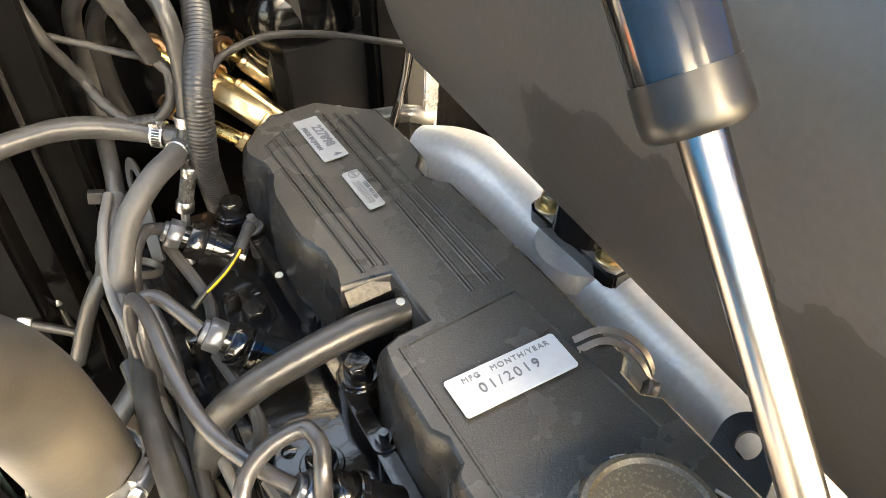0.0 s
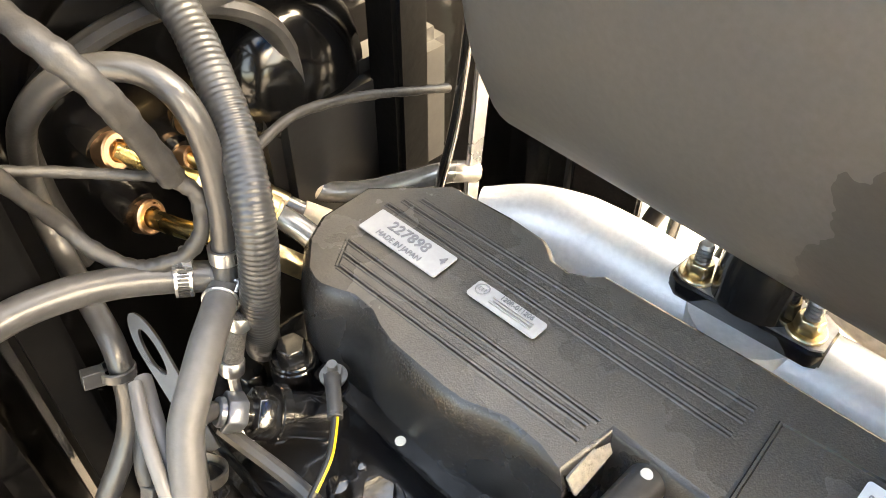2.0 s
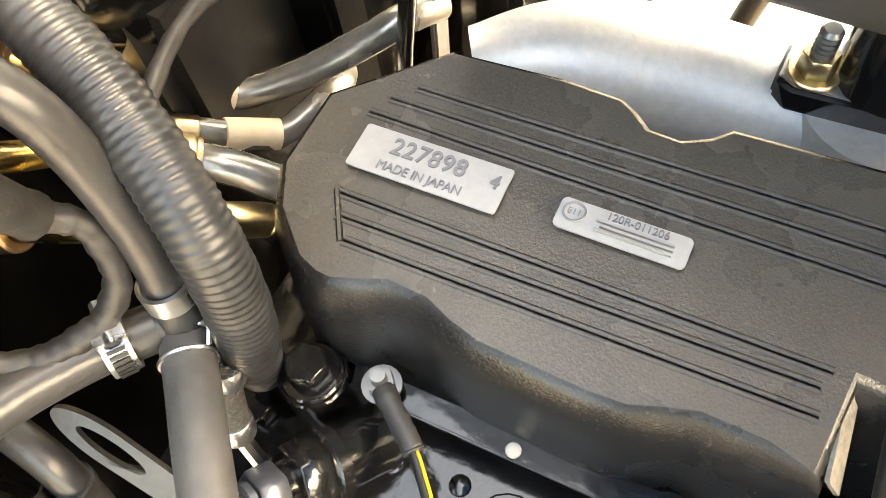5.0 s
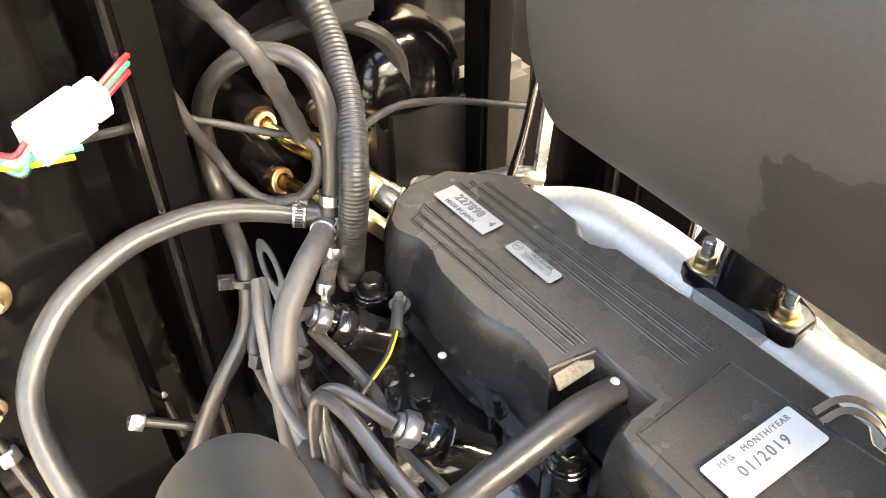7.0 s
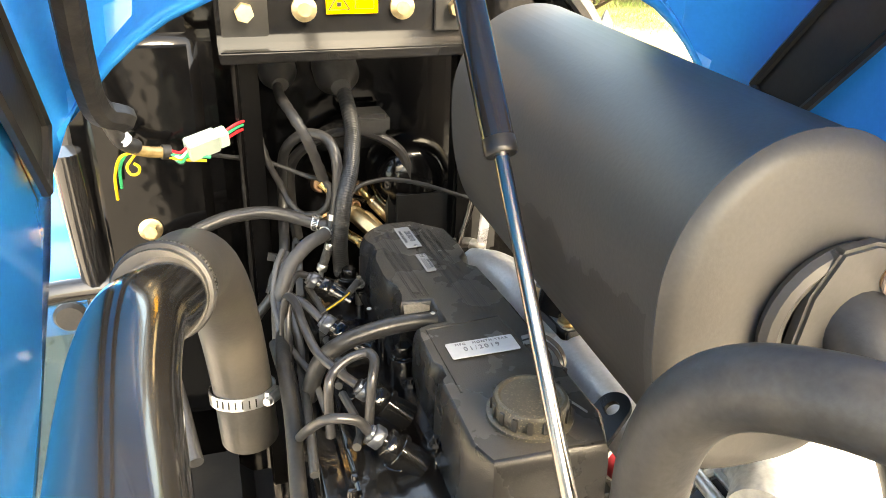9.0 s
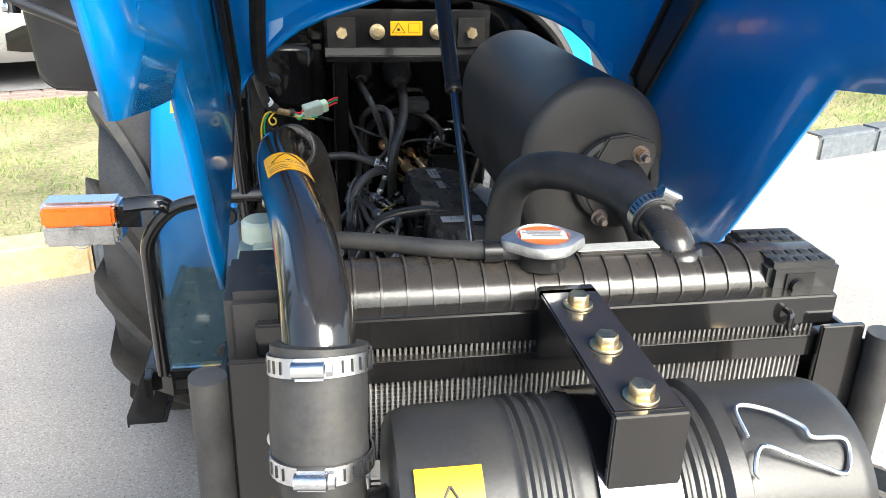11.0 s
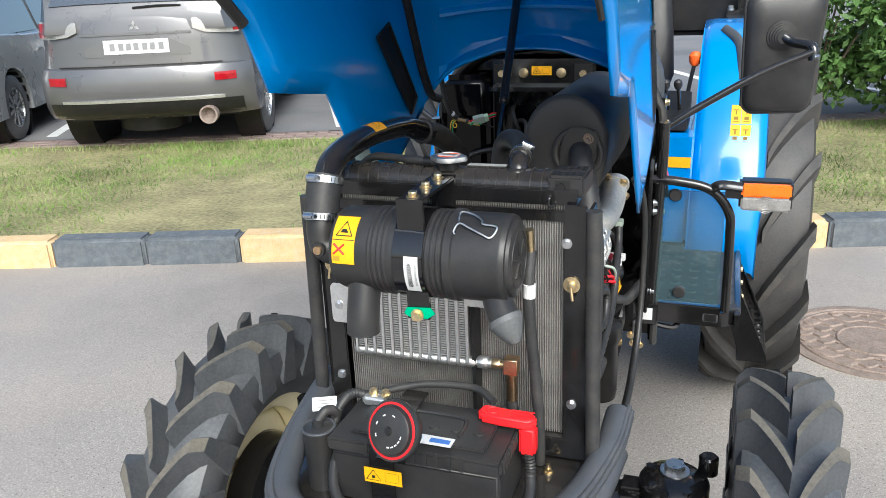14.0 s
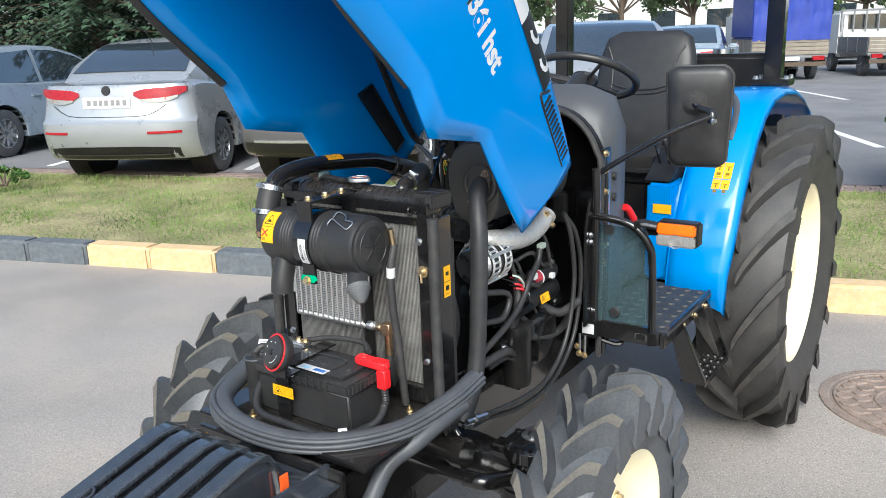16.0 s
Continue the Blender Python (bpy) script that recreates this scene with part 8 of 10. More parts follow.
# ---- wheels ----
def tractor_wheel(name, label, x, y, R, W, rim_r, lugs, out, turn=0.0):
    w = grp(name, label)
    w.matrix_basis = Matrix.Translation((x, y, R))
    h = W / 2
    d = 0.052 if R < 0.45 else 0.05
    Rc = R - d * 0.8
    bm = bmesh.new()
    lathe(bm, [(-h * 0.72, rim_r), (-h * 0.92, rim_r + (Rc - rim_r) * 0.3), (-h * 0.98, rim_r + (Rc - rim_r) * 0.65), (-h * 0.9, Rc - 0.02), (-h * 0.6, Rc - 0.004), (0, Rc), (h * 0.6, Rc - 0.004), (h * 0.9, Rc - 0.02), (h * 0.98, rim_r + (Rc - rim_r) * 0.65), (h * 0.92, rim_r + (Rc - rim_r) * 0.3), (h * 0.72, rim_r)], (0, 0, 0), (1, 0, 0), 64, False)
    part("tyre", bm, TYRE if R < 0.45 else TYREREAR, w)
    # one angled bar lug with a dusty top, bent at the shoulder
    small = R < 0.45
    sweep = 0.34 if small else 0.42
    tw = (0.034 if small else 0.046) / R
    for side in (-1, 1):
        rings, tops = [], []
        for q in range(9):
            f = q / 8
            xx = side * (0.004 + f * (h * 1.02 - 0.004))
            a = sweep * f ** 0.85 - (0.05 * max(0, f - 0.7) / 0.3 if small else 0)
            over = max(0, f - 0.78) / 0.22
            top = R - 0.004 * f - 0.020 * over
            bot = Rc - 0.014 - 0.075 * max(0, f - 0.6) / 0.4
            hw2 = tw * ((0.33 if small else 0.40) + 0.12 * f)
            ring = []
            for rr, aa in ((bot, a - hw2 * (2.7 if small else 1.5)), (top - 0.004, a - hw2 * 1.05), (top, a - hw2 * 0.9), (top, a + hw2 * 0.9), (top - 0.004, a + hw2 * 1.05), (bot, a + hw2 * (2.7 if small else 1.5))):
                ring.append((xx, rr * math.sin(aa), rr * math.cos(aa)))
            rings.append(ring + [ring[0]])
            tops.append([(xx + side * 0.0004, (top + 0.0008) * math.sin(aa), (top + 0.0008) * math.cos(aa)) for aa in (a - hw2 * 0.88, a + hw2 * 0.88)])
        bm = bmesh.new()
        loft(bm, rings, False)
        for r in (rings[0], rings[-1]):
            bm.faces.new([bm.verts.new(p) for p in r[:-1]])
        bmesh.ops.remove_doubles(bm, verts=bm.verts, dist=0.0002)
        lug = part("tread_lug", bm, TYRE if small else TYREREAR, w)
        bm = bmesh.new()
        loft(bm, tops, False)
        face = part("lug_face", bm, LUGTOP if small else LUGREAR, lug)
        step = 6.28318 / lugs
        for k in range(lugs):
            o = lug if k == 0 else new("tread_lug", lug.data)
            o.parent = w
            if k:
                g = new("lug_face", face.data)
                g.parent = o
            o.matrix_basis = Matrix.Rotation(-step * (k + (0.5 if side > 0 else 0)) + turn, 4, "X")
    bm = bmesh.new()
    o = out
    lathe(bm, [(-h * 0.74, rim_r + 0.012), (-h * 0.70, rim_r + 0.018), (-h * 0.6, rim_r - 0.01), (-h * 0.3, rim_r - 0.035), (h * 0.3, rim_r - 0.035), (h * 0.6, rim_r - 0.01), (h * 0.70, rim_r + 0.018), (h * 0.75, rim_r + 0.014), (h * 0.72, rim_r + 0.002), (h * 0.58, rim_r - 0.016), (h * 0.2, rim_r - 0.045), (h * 0.1, rim_r * 0.72), (h * 0.16, rim_r * 0.5), (h * 0.16, 0.0005)], (0, 0, 0), (o, 0, 0), 56, False)
    part("rim", bm, CREAM, w, "cream painted steel rim")
    part("hub", made(lathe, [(0, rim_r * 0.36), (0.03, rim_r * 0.34), (0.045, rim_r * 0.22), (0.05, 0.001)], (o * h * 0.15, 0, 0), (o, 0, 0), 28), CREAM, w)
    stamp("wheel_nut", made(hexbolt, (0, 0, 0), (o, 0, 0), 0.012, 0.016), BRASS, w, [(o * h * 0.16, rim_r * 0.45 * math.cos(1.0472 * k), rim_r * 0.45 * math.sin(1.0472 * k)) for k in range(6)])
    return w


tractor_wheel("front_wheel", "front wheel with a lugged tyre and cream rim", 0.516, AY, 0.382, 0.154, 0.215, 20, 1, 0.1)
tractor_wheel("front_wheel", "front wheel with a lugged tyre and cream rim", -0.524, AY, 0.382, 0.154, 0.215, 20, -1, 0.22)
tractor_wheel("rear_wheel", "large rear wheel with a lugged tyre and cream rim", 0.50, 1.79, 0.575, 0.285, 0.33, 16, 1)
tractor_wheel("rear_wheel", "large rear wheel with a lugged tyre and cream rim", -0.50, 1.79, 0.575, 0.285, 0.33, 16, -1)

# ---- platform, guards, fenders ----
MATRUB = mat("dusty_rubber_mat", (0.035, 0.036, 0.038), 0.55, 0, 0.3, 14, 240, 0.15, dust=0.3, dust_col=(0.14, 0.13, 0.12))
pf = grp("platform", "black steel footplate with guards and steps")
for s in (-1, 1):
    def X(a):
        return s * a
    def bx(x0, x1, *r):
        return (min(s * x0, s * x1), max(s * x0, s * x1), *r)
    part("footplate", boxes(bx(0.20, 0.45, 0.76, 1.20, 0.640, 0.655)), MATRUB, pf, "dusty black rubber mat", bevel=0.003)
    part("front_skirt", boxes(bx(0.205, 0.405, 0.735, 0.76, 0.615, 0.665)), BLACK, pf, bevel=0.003)
    bm = bmesh.new()
    prism(bm, [(0.737, 0.612), (0.737, 0.650), (0.80, 0.659), (1.2, 0.662), (1.2, 0.622)], "x", X(0.436), X(0.448))
    part("side_skirt", bm, BLACK, pf, bevel=0.002)
    bm = bmesh.new()
    prism(bm, [(X(0.400), 0.735), (X(0.405), 0.735), (X(0.4475), 0.765), (X(0.4475), 0.80), (X(0.436), 0.80), (X(0.40), 0.76)], "z", 0.614, 0.652)
    part("corner_skirt", bm, BLACK, pf, bevel=0.002)
    part("cast_badge", boxes(bx(0.368, 0.398, 0.7325, 0.7345, 0.628, 0.648)), SATIN, pf, bevel=0.002)
    stamp("grip_stud", made(lathe, [(0, 0.013), (0.004, 0.010), (0.004, 0.001)], (0, 0, 0), (0, 0, 1), 10), MATRUB, pf, [(X(0.25 + 0.042 * i), 0.80 + 0.05 * j, 0.655) for i in range(5) for j in range(8)])
    part("guard_tube", made(tube, [(X(0.235), 0.70, 0.975), (X(0.30), 0.70, 0.972), (X(0.365), 0.705, 0.955), (X(0.405), 0.715, 0.905), (X(0.412), 0.725, 0.84), (X(0.414), 0.735, 0.66)], 0.0105, 16), BLACK, pf, "black bent guard tube")
    gl = part("guard_pane", boxes(bx(0.235, 0.398, 0.728, 0.732, 0.672, 0.945)), SMOKE, pf, "blue-tinted clear plastic guard pane", bevel=0.0015)
    gl.visible_shadow = False
    for x, z in ((0.290, 0.935), (0.310, 0.702)):
        part("pane_knob", made(lathe, [(0, 0.014), (0.006, 0.015), (0.010, 0.012), (0.0105, 0.001)], (X(x), 0.727, z), (0, -1, 0), 22), PLASTIC, pf)
    # hanging step: two sheet arms that lean out, their folded edges, and a studded tread
    for y, fold, x0, x1 in ((0.878, 0.012, 0.408, 0.460), (1.122, -0.012, 0.428, 0.497)):
        bm = bmesh.new()
        prism(bm, [(X(x0), 0.642), (X(0.447), 0.648), (X(0.518), 0.484), (X(0.520), 0.468), (X(x1), 0.468)], "y", y, y + 0.004)
        part("step_arm", bm, BLACK, pf, bevel=0.001)
        part("arm_flange", made(prism, [(X(0.447), 0.648), (X(0.4505), 0.648), (X(0.5225), 0.484), (X(0.5235), 0.466), (X(0.520), 0.466), (X(0.518), 0.484)], "y", min(y, y + fold), max(y, y + fold)), BLACK, pf, bevel=0.0008)
    part("step_tread", boxes(bx(0.452, 0.522, 0.880, 1.125, 0.464, 0.469)), BLACK, pf, bevel=0.0015)
    part("tread_edge", boxes(bx(0.5205, 0.5240, 0.880, 1.125, 0.458, 0.475)), BLACK, pf, bevel=0.001)
    stamp("step_stud", made(lathe, [(0, 0.0095), (0.005, 0.0070), (0.005, 0.004), (0.001, 0.004)], (0, 0, 0), (0, 0, 1), 12), SATIN, pf, [(X(0.466 + 0.021 * i), 0.905 + 0.040 * j, 0.469) for i in range(3) for j in range(6)])
    stamp("step_bolt", made(hexbolt, (0, 0, 0), (s, 0, 0), 0.007, 0.008), BRASS, pf, [(X(0.449), y, z) for y, z in ((0.890, 0.636), (1.0, 0.631), (1.105, 0.629))], "yellow zinc bolt")
    # side panel beside the cowl, and indicator lamp on its arm
    part("cowl_side_post", made(tube, [(X(0.262), 0.69, 1.105), (X(0.26), 0.70, 1.0), (X(0.25), 0.72, 0.8), (X(0.245), 0.73, 0.62)], 0.012, 12), BLACK, pf)
    part("lamp_arm", made(tube, [(X(0.365), 0.705, 0.955), (X(0.385), 0.70, 0.968), (X(0.43), 0.70, 0.965)], 0.012, 10, flat=0.6), BLACK, pf)
    lamp = grp("indicator_lamp", "orange and clear front indicator lamp")
    if s < 0:
        lamp.location = (-0.018, 0, -0.010)
    part("housing", boxes(bx(0.424, 0.532, 0.712, 0.755, 0.912, 0.976)), STEEL if s < 0 else SATIN, lamp, "chrome and black lamp housing", bevel=0.005)
    part("orange_lens", boxes(bx(0.428, 0.528, 0.697, 0.714, 0.944, 0.973)), ORANGE, lamp, "ribbed orange lens", bevel=0.004)
    part("clear_lens", boxes(bx(0.428, 0.528, 0.697, 0.714, 0.914, 0.9435)), CLEAR, lamp, "clear lens", bevel=0.004)
    bm = bmesh.new()
    for k in range(5):
        torus(bm, (X(0.478), 0.697, 0.929), (0, 1, 0), 0.004 + 0.0035 * k, 0.0008, 20, 5)
    part("lens_rings", bm, CLEAR, lamp)
    part("rear_bracket", boxes(bx(0.395, 0.43, 0.715, 0.722, 0.935, 0.968)), BLACK, lamp)
    # fender
    FP = [(1.16, 0.60), (1.175, 0.72), (1.21, 0.84), (1.265, 0.94), (1.335, 1.03), (1.41, 1.115), (1.50, 1.185), (1.62, 1.23), (1.78, 1.245), (1.96, 1.235), (2.12, 1.20), (2.27, 1.14), (2.31, 1.08)]
    bm = bmesh.new()
    rows = []
    for i, (y, z) in enumerate(FP):
        w = 0.50 if i > 1 else 0.49
        rows.append([(X(0.30), y + 0.002, z), (X(0.33), y, z + 0.004), (X(w - 0.03), y, z + 0.004), (X(w - 0.008), y + 0.004, z - 0.006), (X(w), y + 0.016, z - 0.024)])
    loft(bm, rows, False)
    fen = part("fender", bm, BLUE, T, "blue painted steel fender", smooth=50)
    so = fen.modifiers.new("sheet", "SOLIDIFY")
    so.thickness = 0.004
    bm = bmesh.new()
    prism(bm, [(y, z) for y, z in FP] + [(2.25, 0.75), (1.3, 0.62)], "x", X(0.300), X(0.304))
    part("fender_side", bm, BLUE, fen)
    part("fender_rib", made(tube, [(X(0.36), 1.60, 1.232), (X(0.40), 1.52, 1.205), (X(0.415), 1.45, 1.155), (X(0.415), 1.40, 1.10)], 0.014, 10, flat=0.5), COWL, fen, "grey grab handle")
    mS = facing((X(0.425), 1.327, 1.005), (1, 0, 0), (0, 0.75, 1))
    for i in range(2):
        for j in range(2):
            q = mS @ Matrix.Translation((-0.0140 + 0.028 * i, -0.058 + 0.062 * j, 0.012))
            sticker("warning_sticker", 0.0265, 0.059, q, YELLOW, fen, "yellow pictogram sticker")
            bars([(0, 0.014, 0.014, 0.003), (0, 0.006, 0.004, 0.012), (0, -0.012, 0.012, 0.010), (0, -0.022, 0.016, 0.002)], q, mat("dark_print_%d%d%d" % (s, i, j), (0.2, 0.12, 0.0), 0.5, 0, 0.1, 20, 100, 0), fen)
    # mirror
    mir = grp("mirror", "black door mirror on a long arm")
    part("arm", made(tube, [(X(0.262), 0.70, 1.09), (X(0.33), 0.71, 1.135), (X(0.45), 0.725, 1.205), (X(0.543), 0.735, 1.245)], 0.008, 12), BLACK, mir)
    m = Matrix.Translation((X(0.487), 0.815, 1.235)) @ Matrix.Rotation(radians(12 * s), 4, "Z") @ Matrix.Rotation(radians(4), 4, "X")
    RRECT = []
    for cx_, cz_, a0 in ((0.052, 0.098, 0), (-0.052, 0.098, 90), (-0.044, -0.098, 180), (0.044, -0.098, 270)):
        for k in range(7):
            t = radians(a0 + 15 * k)
            RRECT.append((cx_ + 0.028 * math.cos(t), cz_ + 0.030 * math.sin(t)))
    bm = bmesh.new()
    rr_ = []
    for y, g in ((0.018, 1.0), (0.0, 1.0), (-0.008, 0.965), (-0.016, 0.86), (-0.020, 0.5)):
        rr_.append([(px * g, y, pz * g) for px, pz in RRECT] + [(RRECT[0][0] * g, y, RRECT[0][1] * g)])
    loft(bm, rr_, False)
    bm.faces.new([bm.verts.new(p) for p in rr_[-1][:-1]])
    bmesh.ops.remove_doubles(bm, verts=bm.verts, dist=0.0003)
    bmesh.ops.transform(bm, matrix=m, verts=bm.verts)
    part("rim_seal", made(tube, [m @ V(px * 1.0, 0.004, pz * 1.0) for px, pz in RRECT + RRECT[:1]], 0.0045, 8, 2), RUBBER, mir)
    part("shell", bm, PLASTIC, mir)
    bm = bmesh.new()
    prism(bm, [(0.066 * cx_ * (1 if abs(cx_) == 1 else 1), 0.102 * cz_) for cx_, cz_ in ((-0.8, -1), (0.8, -1), (0.95, -0.85), (1, 0.85), (0.85, 1), (-0.85, 1), (-1, 0.85), (-0.95, -0.85))], "y", 0.0183, 0.0195)
    bmesh.ops.transform(bm, matrix=m, verts=bm.verts)
    part("mirror_glass", bm, MIRROR, mir)
    bm = bmesh.new()
    lathe(bm, [(0, 0.031)] + [(0.004 + 0.0022 * k + (0.0016 if k % 2 else 0.0), 0.031 - 0.0042 * (k // 2)) for k in range(10)] + [(0.026, 0.006), (0.026, 0.001)], (-0.008 * s, -0.016, 0.040), (0, -1, 0), 32)
    bmesh.ops.transform(bm, matrix=m, verts=bm.verts)
    part("ball_socket", bm, PLASTIC, mir)
    part("clamp_joint", made(tube, [m @ V(-0.008 * s, -0.034, 0.040), m @ V(0.010 * s, -0.046, 0.030), (X(0.540), 0.742, 1.255), (X(0.545), 0.736, 1.228)], 0.0105, 12, 4), BLACK, mir)
    bm = bmesh.new()
    hexbolt(bm, (X(0.548), 0.732, 1.235), (s, -0.3, 0), 0.006, 0.008)
    part("clamp_nut", bm, STEEL, mir)
    # roll bar
    rp = grp("roll_bar", "black roll-over bar post")
    part("post", boxes(bx(0.395, 0.455, 1.885, 1.945, 1.26, 2.25)), BLACK, rp, bevel=0.006)
    part("foot", boxes(bx(0.36, 0.49, 1.86, 1.97, 1.245, 1.27)), BLACK, rp, bevel=0.004)
    stamp("foot_bolt", made(hexbolt, (0, 0, 0), (0, 0, 1), 0.009, 0.012), STEEL, rp, [(X(dx), dy, 1.27) for dx, dy in ((0.372, 1.875), (0.478, 1.875), (0.372, 1.955), (0.478, 1.955))])
    if s > 0:
        part("bow", made(tube, [(0.425, 1.915, 2.24), (0.41, 1.915, 2.32), (0.33, 1.915, 2.36), (-0.33, 1.915, 2.36), (-0.41, 1.915, 2.32), (-0.425, 1.915, 2.24)], 0.032, 12), BLACK, rp)
sticker("white_label", 0.027, 0.027, facing((0.221, 0.7335, 0.643), (1, 0, 0), (0, 0, 1)), WHITE, pf, "plain white label")
sticker("maker_plate", 0.034, 0.02, facing((0.383, 0.7335, 0.638), (1, 0, 0), (0, 0, 1)), COWL, pf, "small grey plate", 0.004)
sticker("warning_sticker", 0.06, 0.03, facing((0.27, 1.197, 0.90), (1, 0, 0), (0, 0, 1)), YELLOW, pf)

# ---- driver's place ----
co = grp("dash_cowl", "dark grey plastic dashboard cowl")
bm = bmesh.new()
rings = []
for y, w, zt in ((0.81, 0.245, 1.245), (0.86, 0.245, 1.29), (0.93, 0.235, 1.31), (1.0, 0.22, 1.30), (1.05, 0.20, 1.26), (1.08, 0.16, 1.2)):
    rings.append([(-w, y, 0.66), (-w, y, zt - 0.12), (-w * 0.85, y, zt - 0.03), (-w * 0.5, y, zt), (w * 0.5, y, zt), (w * 0.85, y, zt - 0.03), (w, y, zt - 0.12), (w, y, 0.66)])
loft(bm, rings)
part("shell", bm, COWL, co, smooth=50)
for sd in (-1, 1):
    stamp("flange_bolt", made(hexbolt, (0, 0, 0), (sd, 0, 0), 0.0075, 0.009, True), BRASS, co, [(sd * 0.256, y, z) for y, z in ((0.765, 1.135), (0.765, 1.09), (0.768, 1.03), (0.772, 0.96), (0.775, 0.88))], "yellow zinc bolt")
    part("flange_strip", boxes((min(sd * 0.249, sd * 0.256), max(sd * 0.249, sd * 0.256), 0.748, 0.806, 0.70, 1.15)), BLACK, co, "glossy black flange strip", bevel=0.003)
stamp("side_button", made(lathe, [(0, 0.012), (0.008, 0.011), (0.009, 0.006)], (0, 0, 0), (1, 0, 0), 16), PLASTIC, co, [(0.247, 0.85, 1.06), (0.247, 0.85, 1.0)])
part("column", made(cyl, (0, 1.02, 1.26), (0, 1.17, 1.31), 0.028), PLASTIC, co)
sw = grp("steering_wheel", "black steering wheel with three spokes")
SC, SA = V(0, 1.19, 1.315), V(0, 0.45, 0.9).normalized()
part("rim", made(torus, SC, SA, 0.165, 0.0125, 48, 12), PLASTIC, sw)
bm = bmesh.new()
u, w = frame_of(SA)
for a in (0.4, 2.5, 4.6):
    tube(bm, [tuple(SC - SA * 0.02), tuple(SC + (math.cos(a) * u + math.sin(a) * w) * 0.16)], 0.012, 8, 3, flat=0.5)
lathe(bm, [(-0.03, 0.03), (0.0, 0.045), (0.015, 0.04), (0.018, 0.001)], SC - SA * 0.01, SA, 24)
part("spokes", bm, PLASTIC, sw)
st = grp("seat", "black vinyl seat with a high back")
bm = bmesh.new()
rings = []
for z, w, y, t in ((1.02, 0.19, 1.70, 0.05), (1.08, 0.21, 1.71, 0.06), (1.22, 0.20, 1.73, 0.05), (1.36, 0.185, 1.76, 0.045), (1.43, 0.165, 1.775, 0.035), (1.455, 0.12, 1.785, 0.02)):
    rings.append([(w * math.cos(a) * (1 if abs(math.cos(a)) > 0.3 else 1), y + t * math.sin(a), z) for a in [6.28318 * k / 20 for k in range(21)]])
    rings[-1] = [(w * math.copysign(abs(math.cos(a)) ** 0.5, math.cos(a)), y + t * math.copysign(abs(math.sin(a)) ** 0.6, math.sin(a)), z) for a in [6.28318 * k / 20 for k in range(21)]]
loft(bm, rings, False)
bm.faces.new([bm.verts.new(p) for p in rings[-1][:-1]])
part("backrest", bm, SEAT, st, smooth=60)
def on_seat(x, z):
    return (x, float(np.interp(z, [1.02, 1.08, 1.22, 1.36, 1.43, 1.455], [1.65, 1.65, 1.68, 1.715, 1.741, 1.765])) + 0.010 * (abs(x) / 0.17) ** 3 - 0.001, z)


for pts in ([(-0.118, 1.04), (-0.118, 1.15), (-0.116, 1.28), (-0.125, 1.35), (-0.150, 1.40)], [(0.118, 1.04), (0.118, 1.15), (0.116, 1.28), (0.125, 1.35), (0.150, 1.40)],
            [(-0.116, 1.262), (-0.06, 1.247), (0, 1.243), (0.06, 1.247), (0.116, 1.262)], [(-0.116, 1.246), (-0.06, 1.231), (0, 1.227), (0.06, 1.231), (0.116, 1.246)]):
    part("piping", made(tube, [on_seat(x, z) for x, z in pts], 0.0042, 8, 6), SEAT, st, "raised black seam piping")
part("cushion", boxes((-0.215, 0.215, 1.32, 1.72, 0.95, 1.04)), SEAT, st, bevel=0.04, seg=4)
part("seat_base", boxes((-0.16, 0.16, 1.36, 1.70, 0.78, 0.95)), SATIN, st, bevel=0.01)
part("console", boxes((0.215, 0.30, 1.20, 1.65, 0.66, 0.98)), BLUE, T, "blue side console", bevel=0.01)
part("console", boxes((-0.30, -0.215, 1.20, 1.65, 0.66, 0.98)), BLUE, T, "blue side console", bevel=0.01)
part("tunnel", boxes((-0.20, 0.20, 0.95, 1.36, 0.655, 0.80)), COWL, T, "dark grey tunnel cover", bevel=0.02, seg=3)
bm = bmesh.new()
box(bm, 0.235, 0.275, 1.28, 1.42, 0.98, 0.99)
for k in range(3):
    tube(bm, [(0.238 + 0.016 * k, 1.30, 0.985), (0.238 + 0.016 * k, 1.35, 1.02), (0.238 + 0.016 * k, 1.40, 0.985)], 0.004, 6)
part("lever_gate", bm, PLASTIC, T, "black lever quadrant")
lv = grp("lever", "lever with an orange knob")
part("rod", made(tube, [(0.26, 1.42, 0.95), (0.27, 1.46, 1.06), (0.283, 1.49, 1.14)], 0.006, 8), SATIN, lv)
part("knob", made(lathe, [(0, 0.008), (0.01, 0.016), (0.03, 0.019), (0.042, 0.012), (0.045, 0.001)], (0.283, 1.49, 1.13), (0.02, 0.1, 1), 20), ORANGEKNOB, lv)
lv2 = grp("lever", "short lever with a red grip")
part("rod", made(cyl, (0.25, 1.06, 0.84), (0.245, 1.02, 0.90), 0.006), SATIN, lv2)
part("grip", made(tube, [(0.245, 1.02, 0.90), (0.238, 0.99, 0.935), (0.232, 0.975, 0.945)], 0.011, 10), RED, lv2)
bk = part("rear_box", boxes((0.05, 0.42, 1.98, 2.14, 1.18, 1.36)), SATIN, T, "black rear box with a lid", bevel=0.02, seg=3)
part("lid", made(lathe, [(0, 0.035), (0.018, 0.035), (0.02, 0.03)], (0.2, 2.04, 1.36), (0, 0, 1), 24), STEEL, bk)
part("rear_axle", boxes((-0.36, 0.36, 1.58, 1.86, 0.42, 0.74)), CAST, T, "black cast rear axle housing", bevel=0.03, seg=3)

# ---- left and right engine side ----
es = grp("engine_accessories", "alternator, starter and hoses beside the engine")
